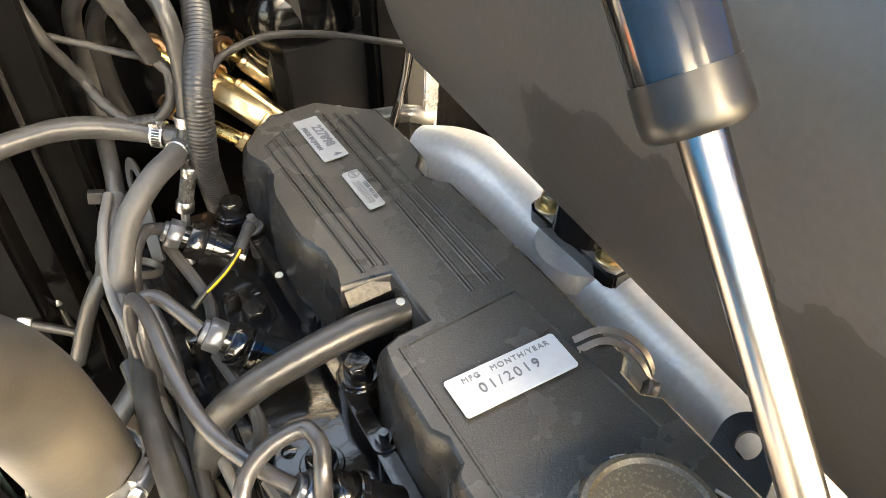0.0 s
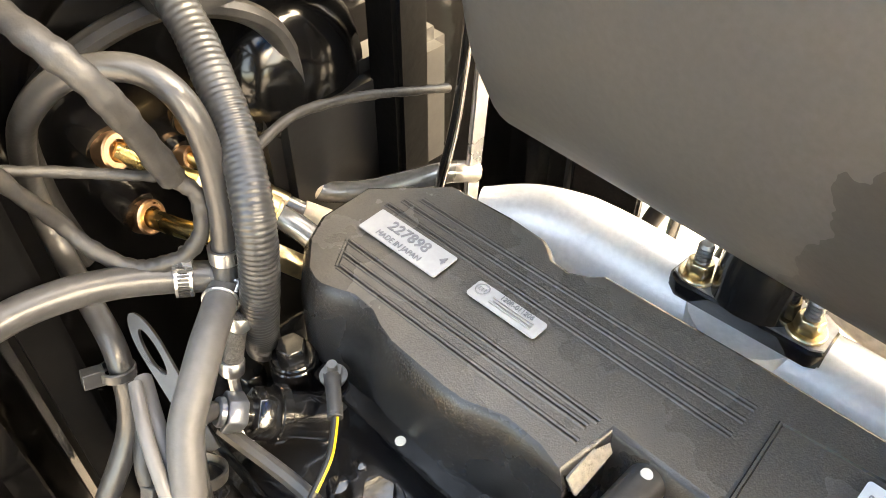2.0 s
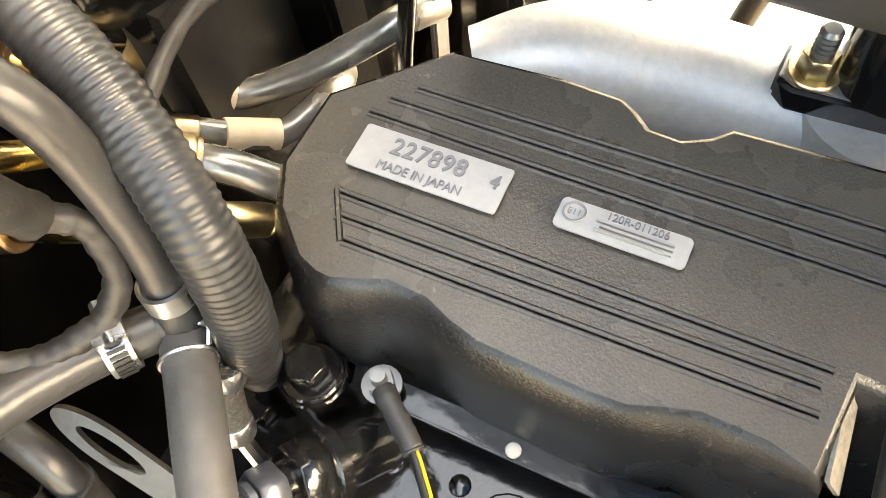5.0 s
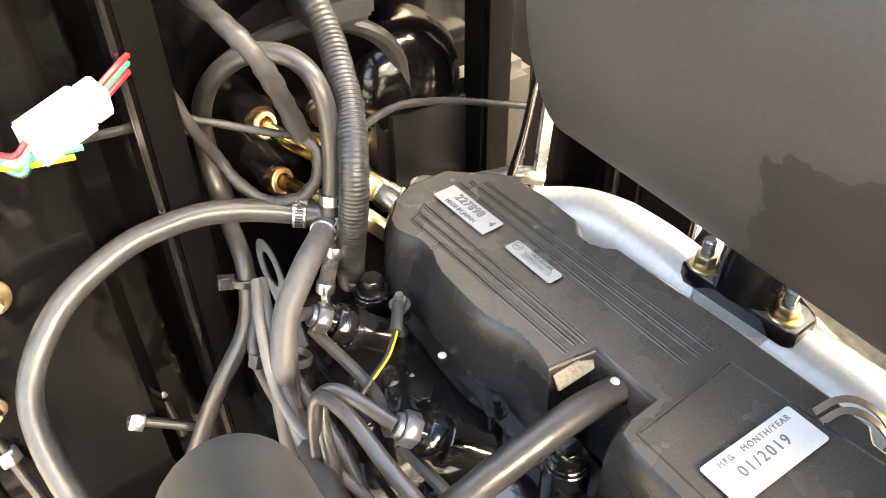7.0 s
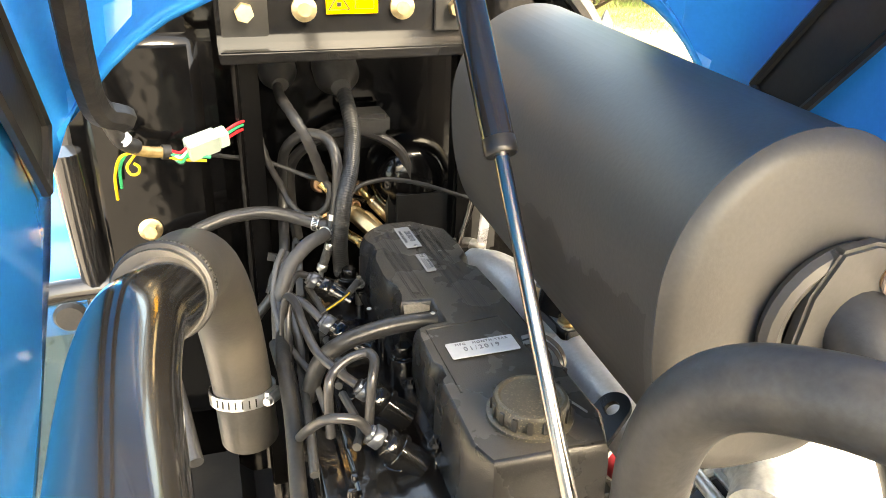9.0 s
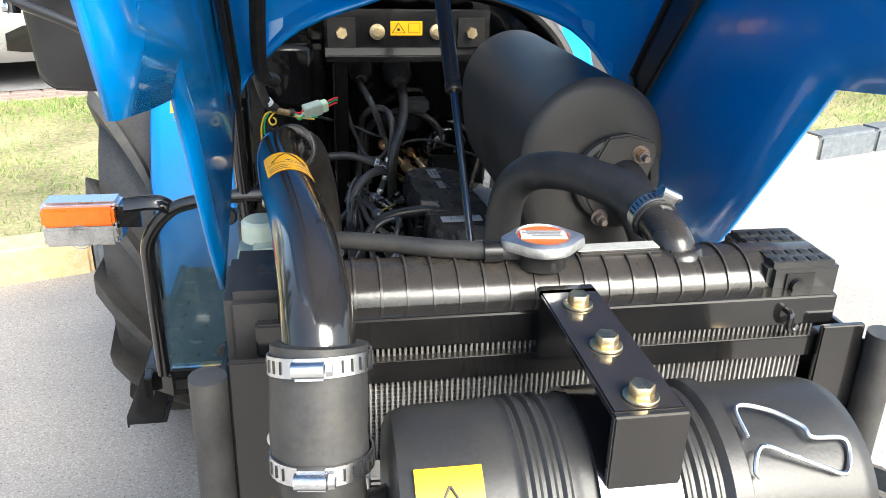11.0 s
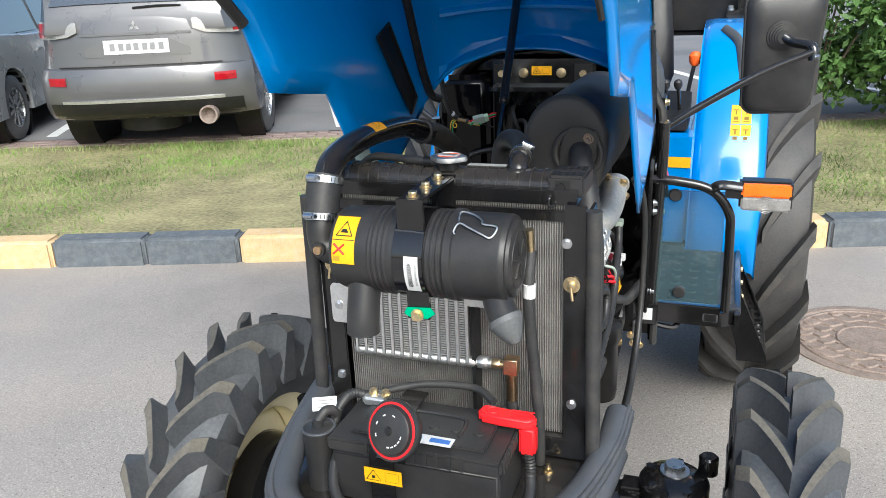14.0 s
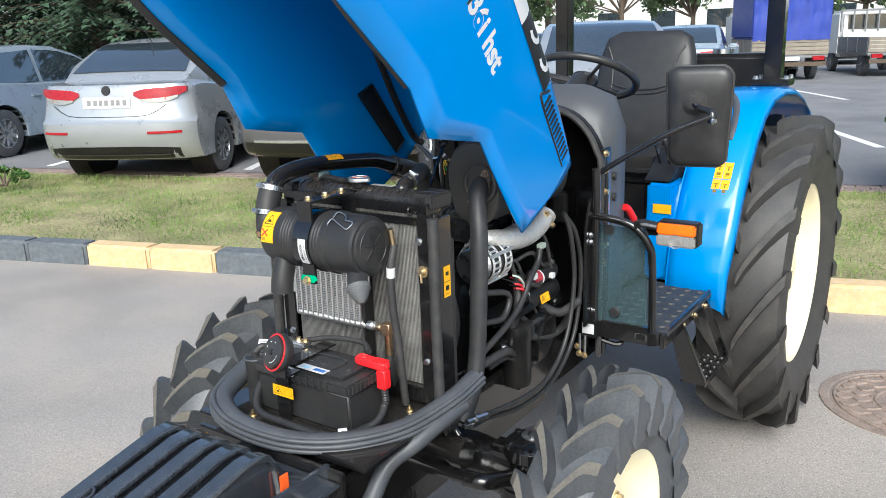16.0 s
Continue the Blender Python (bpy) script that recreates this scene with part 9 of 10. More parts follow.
# alternator: finned shell, ribbed end cage, stator band and mounting ears
ALT = V(0.150, 0.262, 0.935)
bm = bmesh.new()
lathe(bm, [(0, 0.018), (0.0, 0.040), (0.006, 0.046), (0.012, 0.0475), (0.028, 0.0475), (0.028, 0.044), (0.060, 0.044), (0.060, 0.0475), (0.078, 0.0475), (0.086, 0.040), (0.090, 0.02), (0.090, 0.001)], ALT, (0, 1, 0), 36)
alt = part("alternator", bm, mat("dark_alternator_core", (0.05, 0.05, 0.05), 0.45, 0.6, 0.2, 30, 200, 0.1), es, "aluminium alternator with vent ribs")
CAGE = mat("bright_cast_cage", (0.76, 0.76, 0.75), 0.4, 0.9, 0.2, 30, 240, 0.25)
for k in range(22):
    mm = Matrix.Translation(ALT) @ Matrix.Rotation(0.2856 * k, 4, "Y")
    bm = bmesh.new()
    box(bm, -0.0024, 0.0024, 0.004, 0.030, 0.0465, 0.051, mm)
    part("vent_rib", bm, CAGE, alt, bevel=0.0008, seg=1)
    bm = bmesh.new()
    box(bm, -0.0024, 0.0024, 0.058, 0.084, 0.0465, 0.051, mm)
    part("vent_rib", bm, CAGE, alt, bevel=0.0008, seg=1)
for y in (0.002, 0.030, 0.057, 0.083):
    part("cage_ring", made(torus, ALT + V(0, y, 0), (0, 1, 0), 0.0485, 0.0030, 40, 8), CAGE, alt)
for a in (0.5, 2.1, 3.7, 5.3):
    c = ALT + V(0.051 * math.cos(a), 0, 0.051 * math.sin(a))
    part("through_bolt", made(cyl, c + V(0, -0.004, 0), c + V(0, 0.092, 0), 0.0045, 0.0045, 10), CAGE, alt)
bm = bmesh.new()
prism(bm, [(0.132, 0.985), (0.145, 1.004), (0.172, 1.002), (0.182, 0.988), (0.176, 0.975), (0.140, 0.972)], "y", 0.250, 0.262)
part("mount_ear", bm, CAGE, alt, bevel=0.003, seg=2)
part("mount_bolt", made(hexbolt, (0.172, 0.248, 0.992), (0, -1, 0), 0.008, 0.009), STEEL, alt)
bm = bmesh.new()
lathe(bm, [(0, 0.03), (0.01, 0.036), (0.05, 0.036), (0.052, 0.034), (0.15, 0.034), (0.16, 0.03), (0.165, 0.001)], (0.148, 0.46, 0.785), (0.1, 1, 0.0), 28)
part("starter_motor", bm, SATIN, es)
sticker("starter_sticker", 0.042, 0.024, facing((0.193, 0.53, 0.782), (0.08, 1, 0.06), (-0.25, 0, 1)), YELLOW, es)
warning_print(facing((0.193, 0.53, 0.782), (0.08, 1, 0.06), (-0.25, 0, 1)), es, 0.042, 0.024)
part("solenoid", made(lathe, [(0, 0.020), (0.004, 0.023), (0.10, 0.023), (0.105, 0.012)], (0.168, 0.508, 0.838), (0.02, 1, 0), 22), SATIN, es)
BOOT = mat("dull_red_rubber", (0.34, 0.03, 0.045), 0.5, 0, 0.2, 30, 200, 0.05)
part("terminal_boot", made(lathe, [(0, 0.008), (0.003, 0.015), (0.018, 0.019), (0.030, 0.021), (0.032, 0.015)], (0.182, 0.478, 0.842), (-0.12, 1, 0), 20), BOOT, es, "dull red rubber boot")
part("boot_ring", made(torus, (0.179, 0.508, 0.841), (-0.12, 1, 0), 0.0215, 0.0018, 24, 6), WHITE, es)
part("boot_cable", made(tube, [(0.196, 0.50, 0.833), (0.205, 0.47, 0.835), (0.203, 0.44, 0.845), (0.195, 0.425, 0.853)], 0.0065, 10), PLASTIC, es)
ELB = mat("cast_elbow_metal", (0.66, 0.65, 0.62), 0.40, 0.5, 0.25, 14, 220, 0.15, dust=0.12, dust_col=(0.35, 0.32, 0.27))
part("exhaust_elbow", made(tube, [(0.135, 0.30, 0.985), (0.155, 0.32, 0.984), (0.170, 0.36, 0.976), (0.174, 0.41, 0.968), (0.175, 0.46, 0.966), (0.176, 0.50, 0.972), (0.176, 0.535, 0.984), (0.172, 0.56, 1.0)], 0.024, 24, rfun=lambda i: 0.82 + 0.014 * min(i, 24)), ELB, es, "bare cast elbow")
part("elbow_flange", made(lathe, [(0, 0.033), (0.010, 0.033)], (0.174, 0.553, 0.994), (-0.1, 0.75, 0.6), 24), ELB, es, bevel=0.001)
for p in ((0.198, 0.563, 0.974), (0.197, 0.535, 1.010), (0.165, 0.527, 1.022)):
    part("flange_bolt", made(hexbolt, p, (0.1, -0.75, -0.6), 0.0065, 0.009), BRASS, es)
part("white_plug", boxes((0.188, 0.202, 0.492, 0.520, 0.922, 0.936)), NYLON, es, "white wiring plug", bevel=0.0015)
LOOM = [(0.195, 0.498, 0.925), (0.197, 0.483, 0.893), (0.200, 0.43, 0.856), (0.202, 0.40, 0.825), (0.202, 0.361, 0.797), (0.200, 0.305, 0.771), (0.196, 0.225, 0.745), (0.19, 0.18, 0.73)]
part("wiring_loom", made(tube, LOOM, 0.0078, 12, 10, rfun=lambda i: 1 + (0.06 if i % 2 else -0.05)), PLASTIC, es, "ribbed black wiring loom")
part("loom_branch", made(tube, [(0.185, 0.20, 0.885), (0.192, 0.26, 0.872), (0.195, 0.315, 0.857), (0.196, 0.336, 0.838), (0.197, 0.325, 0.812), (0.196, 0.295, 0.796), (0.19, 0.23, 0.806)], 0.0075, 12, 8, rfun=lambda i: 1 + (0.06 if i % 2 else -0.05)), PLASTIC, es, "ribbed black wiring loom")
part("loom_branch", made(tube, [(0.20, 0.405, 0.83), (0.192, 0.385, 0.79), (0.185, 0.38, 0.75), (0.18, 0.37, 0.70)], 0.006, 10), TAPE, es)
part("low_hose", made(tube, [(0.17, 0.40, 0.715), (0.187, 0.448, 0.698), (0.192, 0.543, 0.669), (0.19, 0.623, 0.661), (0.18, 0.70, 0.67)], 0.010, 14), RUBBER, es)
part("low_hose", made(tube, [(0.18, 0.20, 0.70), (0.19, 0.26, 0.705), (0.19, 0.33, 0.70), (0.18, 0.38, 0.67)], 0.011, 14), RUBBER, es)
part("mount_bracket", boxes((0.150, 0.178, 0.40, 0.44, 0.58, 0.765)), BLACK, es, bevel=0.004)
for k in range(7):
    g = random.Random(40 + k)
    y0, z0 = g.uniform(0.34, 0.46), g.uniform(0.84, 0.90)
    part("wire", made(tube, [(0.168, y0, z0), (0.188, y0 + 0.02, z0 - 0.012), (0.192, y0 + 0.03, z0 - 0.03), (0.172, y0 + 0.05, z0 - 0.035)], 0.0017, 6, 6), (INK, PLASTIC, NYLON, INK, WIRER, PLASTIC, INK)[k], es)
part("oil_filter", made(lathe, [(0, 0.02), (0.006, 0.034), (0.02, 0.037), (0.13, 0.037), (0.14, 0.042), (0.17, 0.042), (0.175, 0.03)], (0.175, 0.41, 0.575), (0, 0, 1), 32), SATIN, es, "black oil filter canister")
part("pump_body", boxes((0.10, 0.20, 0.46, 0.60, 0.60, 0.74)), CAST, es, bevel=0.02, seg=3)
part("bracket_arm", boxes((0.12, 0.20, 0.30, 0.46, 0.77, 0.79)), CAST, es, bevel=0.004)
for pts, r, m in (([(0.225, 0.58, 1.0), (0.235, 0.598, 0.935), (0.237, 0.615, 0.807), (0.236, 0.57, 0.662), (0.235, 0.466, 0.588), (0.235, 0.33, 0.585), (0.235, 0.155, 0.615)], 0.0064, PLASTIC),
                  ([(0.21, 0.60, 1.0), (0.228, 0.645, 0.93), (0.230, 0.672, 0.80), (0.228, 0.628, 0.640), (0.226, 0.50, 0.558), (0.225, 0.34, 0.556), (0.222, 0.16, 0.598)], 0.0064, PLASTIC),
                  ([(0.17, 0.42, 0.87), (0.185, 0.40, 0.80), (0.175, 0.38, 0.74), (0.15, 0.40, 0.70)], 0.012, RUBBER),
                  ([(0.16, 0.56, 0.75), (0.20, 0.60, 0.72), (0.23, 0.66, 0.74)], 0.012, RUBBER),
                  ([(0.16, 0.42, 0.56), (0.17, 0.44, 0.62), (0.165, 0.46, 0.70)], 0.017, RUBBER)):
    part("hose", made(tube, pts, r, 14, 8), m, es)
for pts, m in (([(0.186, 0.372, 0.862), (0.20, 0.385, 0.858), (0.20, 0.398, 0.846)], WIRER), ([(0.186, 0.378, 0.85), (0.203, 0.392, 0.845), (0.198, 0.40, 0.838)], WIRER), ([(0.186, 0.37, 0.885), (0.202, 0.378, 0.878), (0.204, 0.395, 0.856), (0.196, 0.40, 0.842)], NYLON)):
    part("wire", made(tube, pts, 0.0028, 8, 6), m, es)
for p in ((0.175, 0.50, 0.66), (0.165, 0.42, 0.62)):
    part("hose_end", made(lathe, [(0, 0.012), (0.012, 0.012), (0.014, 0.009), (0.03, 0.009)], p, (-0.5, -0.6, 0.5), 16), BRASS, es)
part("hose_union", made(lathe, [(0, 0.010), (0.02, 0.010), (0.022, 0.007), (0.05, 0.007)], (0.10, 0.29, 0.53), (0.8, 0.3, 0.1), 16), BRASS, es)
bm = bmesh.new()
prism(bm, [(0.675, 0.66), (0.72, 0.66), (0.735, 0.9), (0.735, 1.02), (0.70, 1.02), (0.675, 0.93)], "x", 0.235, 0.243)
part("side_plate", bm, BLACK, es, bevel=0.002)
stamp("side_bolt", made(hexbolt, (0, 0, 0), (1, 0, 0), 0.007, 0.009), STEEL, es, [(0.245, y, z) for y, z in ((0.715, 1.0), (0.70, 0.92), (0.70, 0.90), (0.72, 0.7))])
part("valve_block", boxes((0.20, 0.225, 0.715, 0.745, 0.575, 0.605)), SATIN, es, bevel=0.003)
stamp("rod_end", made(cyl, (0, 0, 0), (0, 0, -0.06), 0.004, n=10), STEEL, es, [(0.212, 0.71, 0.625), (0.226, 0.715, 0.62)])
stamp("rod_nut", made(hexbolt, (0, 0, 0), (0, -1, 0), 0.007, 0.008), BRASS, es, [(0.212, 0.708, 0.565), (0.226, 0.713, 0.56), (0.205, 0.71, 0.585)])
part("handle_loop", made(tube, [(0.24, 0.76, 0.60), (0.30, 0.78, 0.585), (0.31, 0.80, 0.61), (0.30, 0.80, 0.635)], 0.007, 8), BLACK, es)
part("battery_tray_cable", made(tube, [(-0.05, 0.69, 0.92), (-0.09, 0.72, 0.85), (-0.15, 0.7, 0.8)], 0.008, 10), RUBBER, es)

part("skirt_tab", boxes((0.212, 0.262, 0.7155, 0.7345, 0.615, 0.668)), BLACK, pf, bevel=0.002)
sticker("skirt_sticker", 0.036, 0.030, facing((0.235, 0.7150, 0.642), (1, 0, 0), (0, 0, 1)), WHITE, pf, "plain white sticker")

# ---- white connector and coloured wires by the bulkhead ----
cn = grp("connector", "white nylon plug with coloured wires")
mC = facing((-0.153, 0.690, 1.104), (1, 0.35, 0.22), (-0.1, -0.5, 1))
bm = bmesh.new()
box(bm, -0.017, 0.010, -0.009, 0.009, -0.007, 0.007, mC)
part("plug", bm, NYLON, cn, bevel=0.0012)
bm = bmesh.new()
box(bm, 0.010, 0.019, -0.0075, 0.0075, -0.006, 0.006, mC)
part("socket", bm, mat("pale_green_nylon", (0.5, 0.68, 0.5), 0.35, 0, 0.06, 25, 200, 0.02), cn, bevel=0.001)
for i, (dy, m) in enumerate(((0.005, WIRER), (0.001, WIREG), (-0.004, WIRER))):
    a = mC @ V(0.018, dy, 0)
    part("wire", made(tube, [tuple(a), tuple(a + V(0.012, 0.008, 0.004)), tuple(a + V(0.025, 0.03, 0.0))], 0.0014, 6, 5), m, cn)
for dy, m, sag in ((0.003, WIRER, 0.000), (0.0, WHITE, 0.002), (-0.003, WIREG, 0.004), (-0.006, INK, 0.003)):
    a = mC @ V(-0.017, dy, 0)
    part("wire", made(tube, [tuple(a), tuple(a + V(-0.006, -0.002, -0.003 - sag)), (-0.1852, 0.6925, 1.0985 + dy * 0.4), (-0.198, 0.688, 1.101)], 0.0013, 6, 6), m, cn)
for m, dz, end in ((WIREG, 0.0015, -0.1500), (WIREY, -0.0015, -0.1540)):
    part("wire", made(tube, [(-0.1900, 0.690, 1.0985 + dz), (-0.176, 0.686, 1.0945 + dz), (end, 0.686, 1.0915 + dz)], 0.0014, 6, 6), m, cn, "cut wire end")
part("wire", made(tube, [(-0.2085, 0.680, 1.102), (-0.2120, 0.677, 1.099), (-0.2165, 0.678, 1.092), (-0.2140, 0.677, 1.086), (-0.2085, 0.677, 1.0865), (-0.2070, 0.676, 1.092), (-0.2105, 0.675, 1.096)], 0.0013, 6, 6), WIREY, cn, "curled yellow wire")
for m, pts in ((WIREY, [(-0.2100, 0.682, 1.103), (-0.2210, 0.683, 1.099), (-0.2280, 0.690, 1.080), (-0.2300, 0.699, 1.056)]), (WIREG, [(-0.2080, 0.683, 1.104), (-0.2170, 0.685, 1.100), (-0.2235, 0.692, 1.086), (-0.2255, 0.700, 1.066)])):
    part("wire", made(tube, pts, 0.0014, 6, 6), m, cn, "hanging wire end")
part("tape_wrap", made(lathe, [(0, 0.0062), (0.007, 0.0062)], (-0.1825, 0.692, 1.0975), (-1, -0.3, 0.2), 14), INK, cn)
part("wire_sleeve", made(tube, [(-0.185, 0.691, 1.0980), (-0.198, 0.686, 1.101), (-0.210, 0.680, 1.106)], 0.0048, 10, 6), mat("amber_sleeve", (0.20, 0.14, 0.06), 0.25, 0, 0.3, 40, 200, 0.1, spec=0.7), cn, "clear amber sleeve over wires")
part("loom_tail", made(tube, [(-0.207, 0.682, 1.107), (-0.2185, 0.672, 1.119), (-0.2275, 0.660, 1.155), (-0.2326, 0.655, 1.1966), (-0.2299, 0.62, 1.2652), (-0.225, 0.57, 1.31)], 0.0062, 12, 14, rfun=lambda i: 1 + 0.05 * (i % 2)), TAPE, cn, "black corrugated loom")
part("loom_end", made(lathe, [(0, 0.0070), (0.006, 0.0070)], (-0.2150, 0.6750, 1.1150), (-0.4, -0.35, 0.75), 16), WHITE, cn, "white tape end")

# ---- battery on the deck ----
bat = thing("battery", "black starter battery strapped to the front deck", "battery", Matrix.Translation((0, 0, 0)))
part("case", boxes((-0.1265, 0.1295, -0.188, -0.060, 0.691, 0.775)), PLASTIC, bat, bevel=0.006, seg=3)
part("lid", boxes((-0.1305, 0.1335, -0.192, -0.056, 0.775, 0.797)), PLASTIC, bat, bevel=0.004)
part("lid_step", boxes((-0.100, 0.105, -0.172, -0.080, 0.797, 0.803)), PLASTIC, bat, bevel=0.002)
stamp("lid_rib", boxes((0, 0.006, -0.194, -0.188, 0.777, 0.795)), PLASTIC, bat, [(-0.07 + 0.018 * k, 0, 0) for k in range(9)])
stamp("lid_rib", boxes((0.1305, 0.1355, 0, 0.005, 0.777, 0.795)), PLASTIC, bat, [(0, -0.18 + 0.012 * k, 0) for k in range(9)])
sticker("white_sticker", 0.075, 0.022, facing((0.02, -0.168, 0.8035), (1, -0.02, 0), (0, 1, 0)), WHITE, bat, "white and blue sticker")
bars([(0.018, 0.0, 0.03, 0.010)], facing((0.02, -0.168, 0.8036), (1, -0.02, 0), (0, 1, 0)), mat("blue_print", (0.05, 0.15, 0.45), 0.5, 0, 0.1, 20, 100, 0), bat)
bars([(-0.02, 0.0, 0.022, 0.012)], facing((0.02, -0.168, 0.8036), (1, -0.02, 0), (0, 1, 0)), mat("pale_blue_print", (0.35, 0.55, 0.7), 0.5, 0, 0.1, 20, 100, 0), bat)
bm = bmesh.new()
prism(bm, [(0.073, -0.096), (0.078, -0.105), (0.110, -0.109), (0.150, -0.110), (0.160, -0.103), (0.160, -0.088), (0.150, -0.083), (0.108, -0.079), (0.080, -0.076), (0.073, -0.083)], "z", 0.803, 0.8195)
part("terminal_cover", bm, RED, bat, "red plastic terminal cover", bevel=0.004, seg=3)
for y in (-0.1015, -0.0935, -0.0855):
    part("cover_ridge", boxes((0.122, 0.156, y - 0.0012, y + 0.0012, 0.8190, 0.8208)), RED, bat, bevel=0.0006)
part("cover_dimple", made(torus, (0.094, -0.092, 0.8195), (0, 0, 1), 0.0085, 0.0012, 24, 6), RED, bat)
bm = bmesh.new()
box(bm, 0.137, 0.161, -0.111, -0.088, 0.762, 0.806)
part("terminal_cover_leg", bm, RED, bat, "red plastic terminal cover", bevel=0.004, seg=3)
bm = bmesh.new()
tube(bm, [(0.149, -0.100, 0.765), (0.153, -0.105, 0.73), (0.155, -0.15, 0.705), (0.11, -0.222, 0.70), (0.0, -0.232, 0.702), (-0.09, -0.225, 0.706), (-0.125, -0.19, 0.735), (-0.125, -0.14, 0.77)], 0.008, 12, 12, rfun=lambda i: 1 + (0.1 if i % 2 else -0.05))
part("cable_conduit", bm, PLASTIC, bat, "ribbed black conduit")
part("conduit_tape", made(lathe, [(0, 0.0095), (0.018, 0.0095)], (0.128, -0.196, 0.7015), (-0.7, -0.7, 0), 16), WHITE, bat)
part("negative_clamp", boxes((-0.115, -0.075, -0.10, -0.07, 0.80, 0.815)), ALU, bat, bevel=0.004)
stamp("clamp_bolt", made(hexbolt, (0, 0, 0), (0, 0, 1), 0.006, 0.008), BRASS, bat, [(-0.10, -0.085, 0.815), (-0.08, -0.085, 0.815)])
part("negative_cable", made(tube, [(-0.09, -0.07, 0.812), (-0.03, -0.05, 0.822), (0.05, -0.045, 0.825), (0.09, -0.07, 0.82)], 0.006, 10), RUBBER, bat)
part("cable_elbow", made(tube, [(-0.11, -0.085, 0.81), (-0.135, -0.090, 0.812), (-0.150, -0.108, 0.795), (-0.152, -0.135, 0.765)], 0.0075, 12, 10, rfun=lambda i: 1 + (0.08 if i % 2 else -0.05)), RUBBER, bat, "ribbed black cable sleeve")
mG = facing((-0.171, -0.116, 0.803), (0.9, 0.42, 0.0), (-0.25, 0.55, 0.8))
sticker("cable_tag", 0.038, 0.021, mG, WHITE, bat, "white tag with faint print", 0.001, 0.0008)
bars([(0, 0.005, 0.026, 0.0016), (-0.003, 0.0, 0.020, 0.0016), (0.002, -0.005, 0.024, 0.0016)], mG @ Matrix.Translation((0, 0, 0.0004)), INKGREY, bat)
part("lid_handle", made(tube, [(-0.045, -0.150, 0.804), (-0.045, -0.115, 0.804), (-0.030, -0.100, 0.804), (0.045, -0.100, 0.804), (0.060, -0.115, 0.804), (0.060, -0.150, 0.804)], 0.0030, 8, 3), PLASTIC, bat, "moulded carrying loop")
stamp("vent_plug", made(lathe, [(0, 0.0085), (0.002, 0.0080), (0.0022, 0.0005)], (0, 0, 0), (0, 0, 1), 18), PLASTIC, bat, [(-0.085 + 0.034 * k, -0.132, 0.803) for k in range(6)])
vc = grp("breather_can", "small black breather can with a grey rim beside the battery")
part("can", made(lathe, [(-0.10, 0.022), (-0.012, 0.0235), (-0.006, 0.025), (0.0, 0.025)], (-0.160, -0.160, 0.790), (0, 0, 1), 32), PLASTIC, vc)
part("rim", made(torus, (-0.160, -0.160, 0.790), (0, 0, 1), 0.0245, 0.0022, 36, 8), FOAM, vc)
part("lid", made(lathe, [(0, 0.0235), (0.003, 0.020), (0.004, 0.009), (0.014, 0.0085), (0.016, 0.001)], (-0.160, -0.160, 0.789), (0, 0, 1), 28), PLASTIC, vc)
part("spout", made(tube, [(-0.160, -0.160, 0.800), (-0.152, -0.150, 0.812), (-0.146, -0.140, 0.810), (-0.144, -0.132, 0.800)], 0.0075, 12, 5), RUBBER, vc)
hd = grp("battery_strap", "black steel battery hold-down strap")
part("strap", boxes((-0.060, -0.022, -0.199, -0.1955, 0.69, 0.815)), BLACK, hd, bevel=0.001)
part("strap_top", boxes((-0.060, -0.022, -0.1985, -0.05, 0.806, 0.8095)), BLACK, hd, bevel=0.001)
mS = facing((-0.039, -0.2006, 0.7525), (1, 0, 0), (0, 0, 1))
sticker("warning_sticker", 0.058, 0.024, mS, YELLOW, hd, "orange-yellow warning sticker")
warning_print(mS, hd, 0.058, 0.024)
hn = grp("horn", "round black horn with a red ring")
HC, HA = V(0.005, -0.2511, 0.8660), V(-0.25, -0.88, 0.40).normalized()
part("body", made(lathe, [(-0.024, 0.018), (-0.019, 0.034), (-0.006, 0.0405), (0.0, 0.041), (0.003, 0.0395), (0.003, 0.032), (0.0085, 0.0315), (0.0100, 0.029), (0.0100, 0.0005)], HC, HA, 40), PLASTIC, hn)
part("red_ring", made(lathe, [(0.0032, 0.0340), (0.0042, 0.0345), (0.0042, 0.0368), (0.0030, 0.0374)], HC, HA, 40, False), RED, hn)
bm = bmesh.new()
u, w = frame_of(HA)
for k in range(9):
    a = 0.9 + (0.30 * k if k < 5 else 0.5 + 0.75 * (k - 2))
    c = HC + HA * 0.0101 + (math.cos(a) * u + math.sin(a) * w) * 0.021
    box(bm, -0.0022, 0.0022, -0.0009, 0.0009, 0, 0.0006, facing(c, tuple(-math.sin(a) * u + math.cos(a) * w), tuple(math.cos(a) * u + math.sin(a) * w)))
part("print_bar", bm, WHITE, hn)
part("centre_nut", made(lathe, [(0.010, 0.006), (0.012, 0.005)], HC, HA, 16), SATIN, hn)
part("horn_bracket", boxes((-0.010, 0.012, -0.238, -0.233, 0.807, 0.862), (-0.030, 0.012, -0.2375, -0.196, 0.806, 0.810)), BLACK, hn)
part("horn_wire", made(tube, [(-0.02, -0.22, 0.81), (0.0, -0.21, 0.80), (-0.005, -0.2, 0.808), (-0.02, -0.205, 0.815)], 0.0025, 6), WHITE, hn)
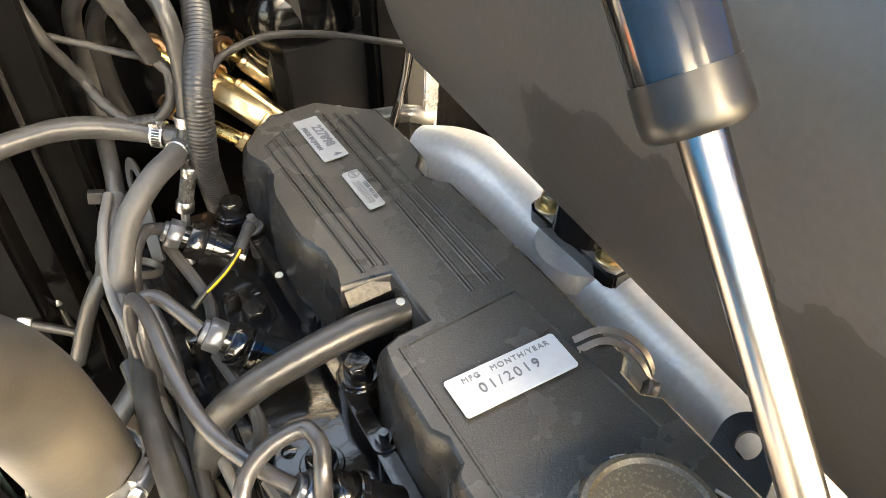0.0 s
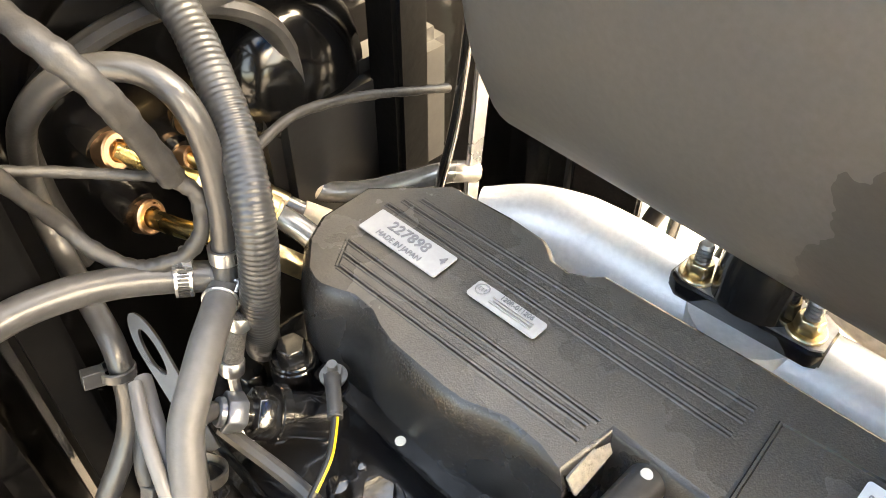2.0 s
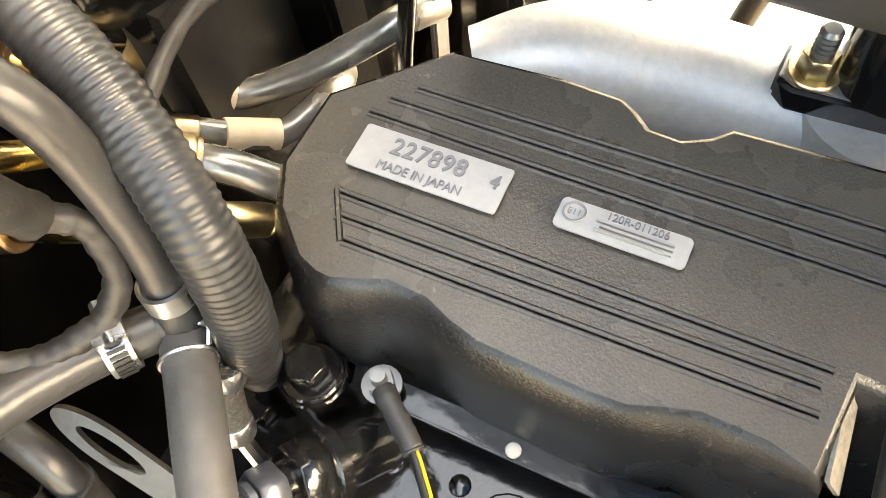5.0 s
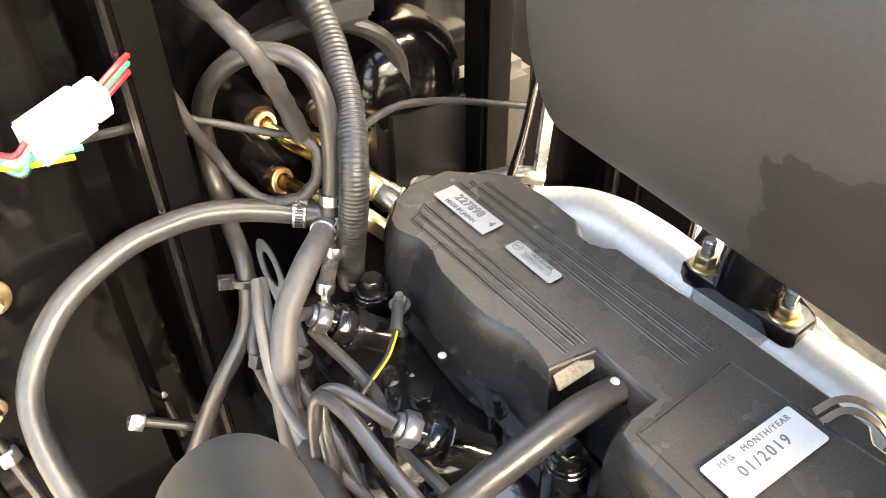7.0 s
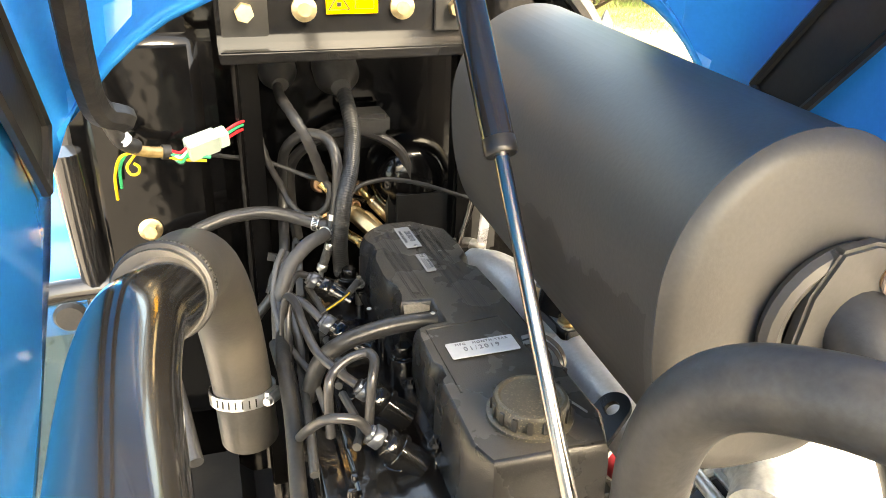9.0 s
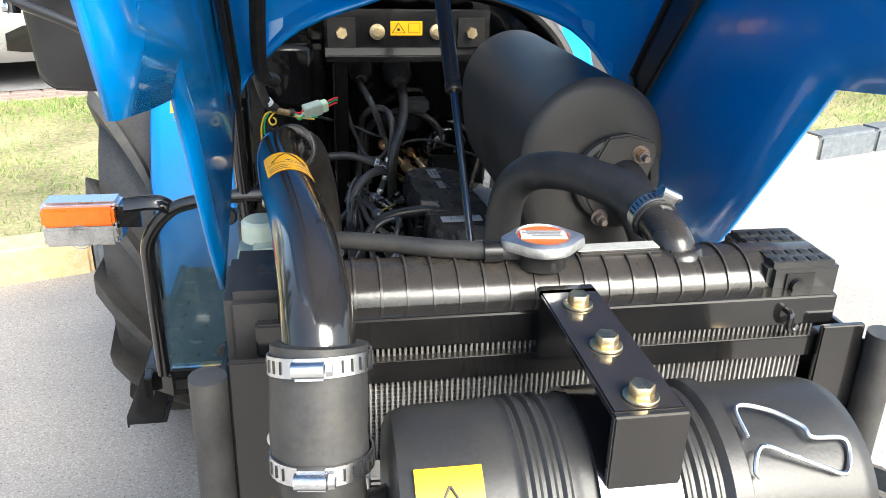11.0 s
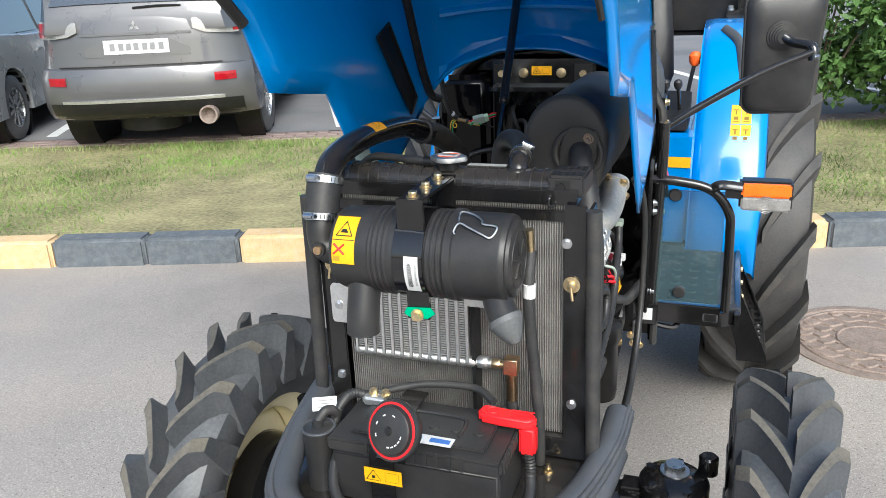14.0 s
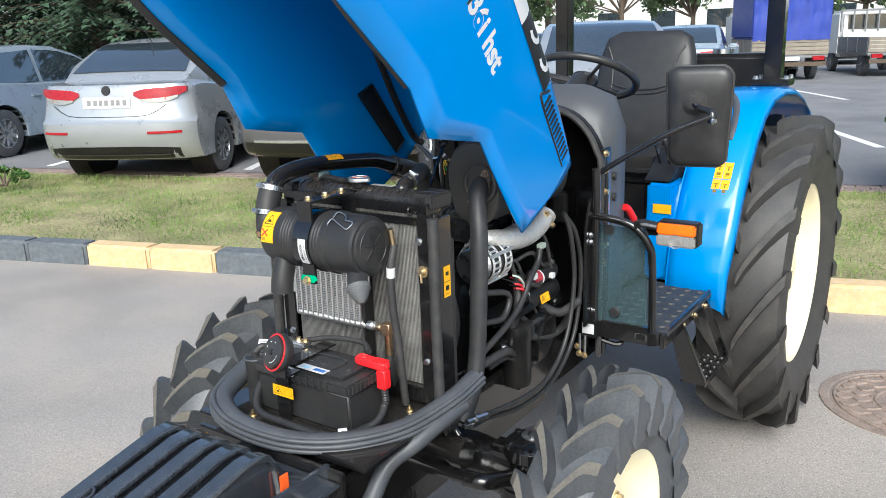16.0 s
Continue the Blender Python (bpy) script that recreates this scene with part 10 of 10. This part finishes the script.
# green tape and bolt under the air cleaner
part("tape_flag", made(prism, [(-0.012, 0.988), (-0.008, 0.997), (0.026, 0.999), (0.033, 0.991), (0.022, 0.983), (-0.002, 0.982)], "y", -0.150, -0.148), GREEN, ac, "green tape")
bm = bmesh.new()
hexbolt(bm, (0.008, -0.151, 0.988), (0, -1, 0), 0.0068, 0.009)
part("band_bolt", bm, BRASS, ac)
part("band_foot", boxes((-0.008, 0.024, -0.147, -0.14, 0.980, 1.02)), BLACK, ac)

part("lever_gate", made(prism, [(1.21, 0.985), (1.36, 0.985), (1.40, 1.06), (1.37, 1.075)], "x", 0.20, 0.285), SATIN, T, "black lever gate panel", bevel=0.004)
for x in (0.225, 0.258):
    gate = part("gate_lever", made(tube, [(x, 1.30, 1.02), (x - 0.004, 1.27, 1.08), (x - 0.006, 1.26, 1.10)], 0.005, 8), BLACK, T, "black gate lever")
    part("knob", made(lathe, [(0, 0.008), (0.01, 0.012), (0.022, 0.011), (0.028, 0.004)], (x - 0.006, 1.26, 1.095), (0, -0.3, 1), 16), PLASTIC, gate)
mP = facing((0.2168, 0.0418, 0.9637), (0.0, 1, 0), (0, 0, 1))
sticker("post_sticker", 0.024, 0.067, mP, YELLOW, T, "yellow warning sticker on the frame")
bars([(0, 0, 0.021, 0.0012), (0, 0.017, 0.011, 0.008), (0, -0.014, 0.012, 0.010), (0, -0.027, 0.013, 0.0012)], mP, INK, T)
for p in ((0.235, 0.155, 0.615), (0.222, 0.16, 0.598)):
    part("hose_fitting", made(lathe, [(0, 0.009), (0.022, 0.009), (0.024, 0.011), (0.036, 0.011), (0.038, 0.006), (0.06, 0.006)], p, (-0.25, -1, 0.06), 12), STEEL, T, "zinc hose fitting")

# small hardware on the engine's open side
for y0, z0, y1, z1, r in ((0.31, 0.93, 0.46, 0.80, 0.0060), (0.35, 0.90, 0.52, 0.74, 0.0045), (0.44, 0.90, 0.60, 0.86, 0.0055), (0.52, 0.93, 0.63, 0.77, 0.0050), (0.33, 0.76, 0.56, 0.72, 0.0070), (0.30, 0.66, 0.50, 0.60, 0.0080)):
    part("side_hose", made(tube, [(0.155, y0, z0), (0.178, y0 + (y1 - y0) * 0.3, z0 + 0.012), (0.184, y0 + (y1 - y0) * 0.6, 0.5 * (z0 + z1) - 0.012), (0.172, y1, z1)], r, 12, 8), RUBBER, es, "black rubber hose")
for y, z, w, h in ((0.60, 0.86, 0.030, 0.050), (0.565, 0.80, 0.026, 0.034), (0.625, 0.74, 0.028, 0.060), (0.345, 0.70, 0.040, 0.036)):
    part("side_bracket", boxes((0.150, 0.176, y - w / 2, y + w / 2, z - h / 2, z + h / 2)), BLACK, es, bevel=0.004)
    part("bracket_bolt", made(hexbolt, (0.176, y, z), (1, 0, 0), 0.0065, 0.007), STEEL, es)
part("belt_pulley", made(lathe, [(-0.012, 0.02), (-0.012, 0.040), (-0.009, 0.043), (-0.003, 0.036), (0.003, 0.036), (0.009, 0.043), (0.012, 0.040), (0.012, 0.015)], (0.152, 0.248, 0.935), (0, 1, 0), 32), STEEL, es, "grooved zinc alternator pulley")
for p, q, m in (((0.205, 0.452, 0.868), (0.188, 0.470, 0.852), WHITE), ((0.206, 0.430, 0.850), (0.190, 0.436, 0.834), INK), ((0.203, 0.556, 0.842), (0.185, 0.572, 0.828), WHITE)):
    part("wiring_plug", boxes((q[0], p[0], min(p[1], q[1]), max(p[1], q[1]), q[2], p[2])), m, es, bevel=0.0015)
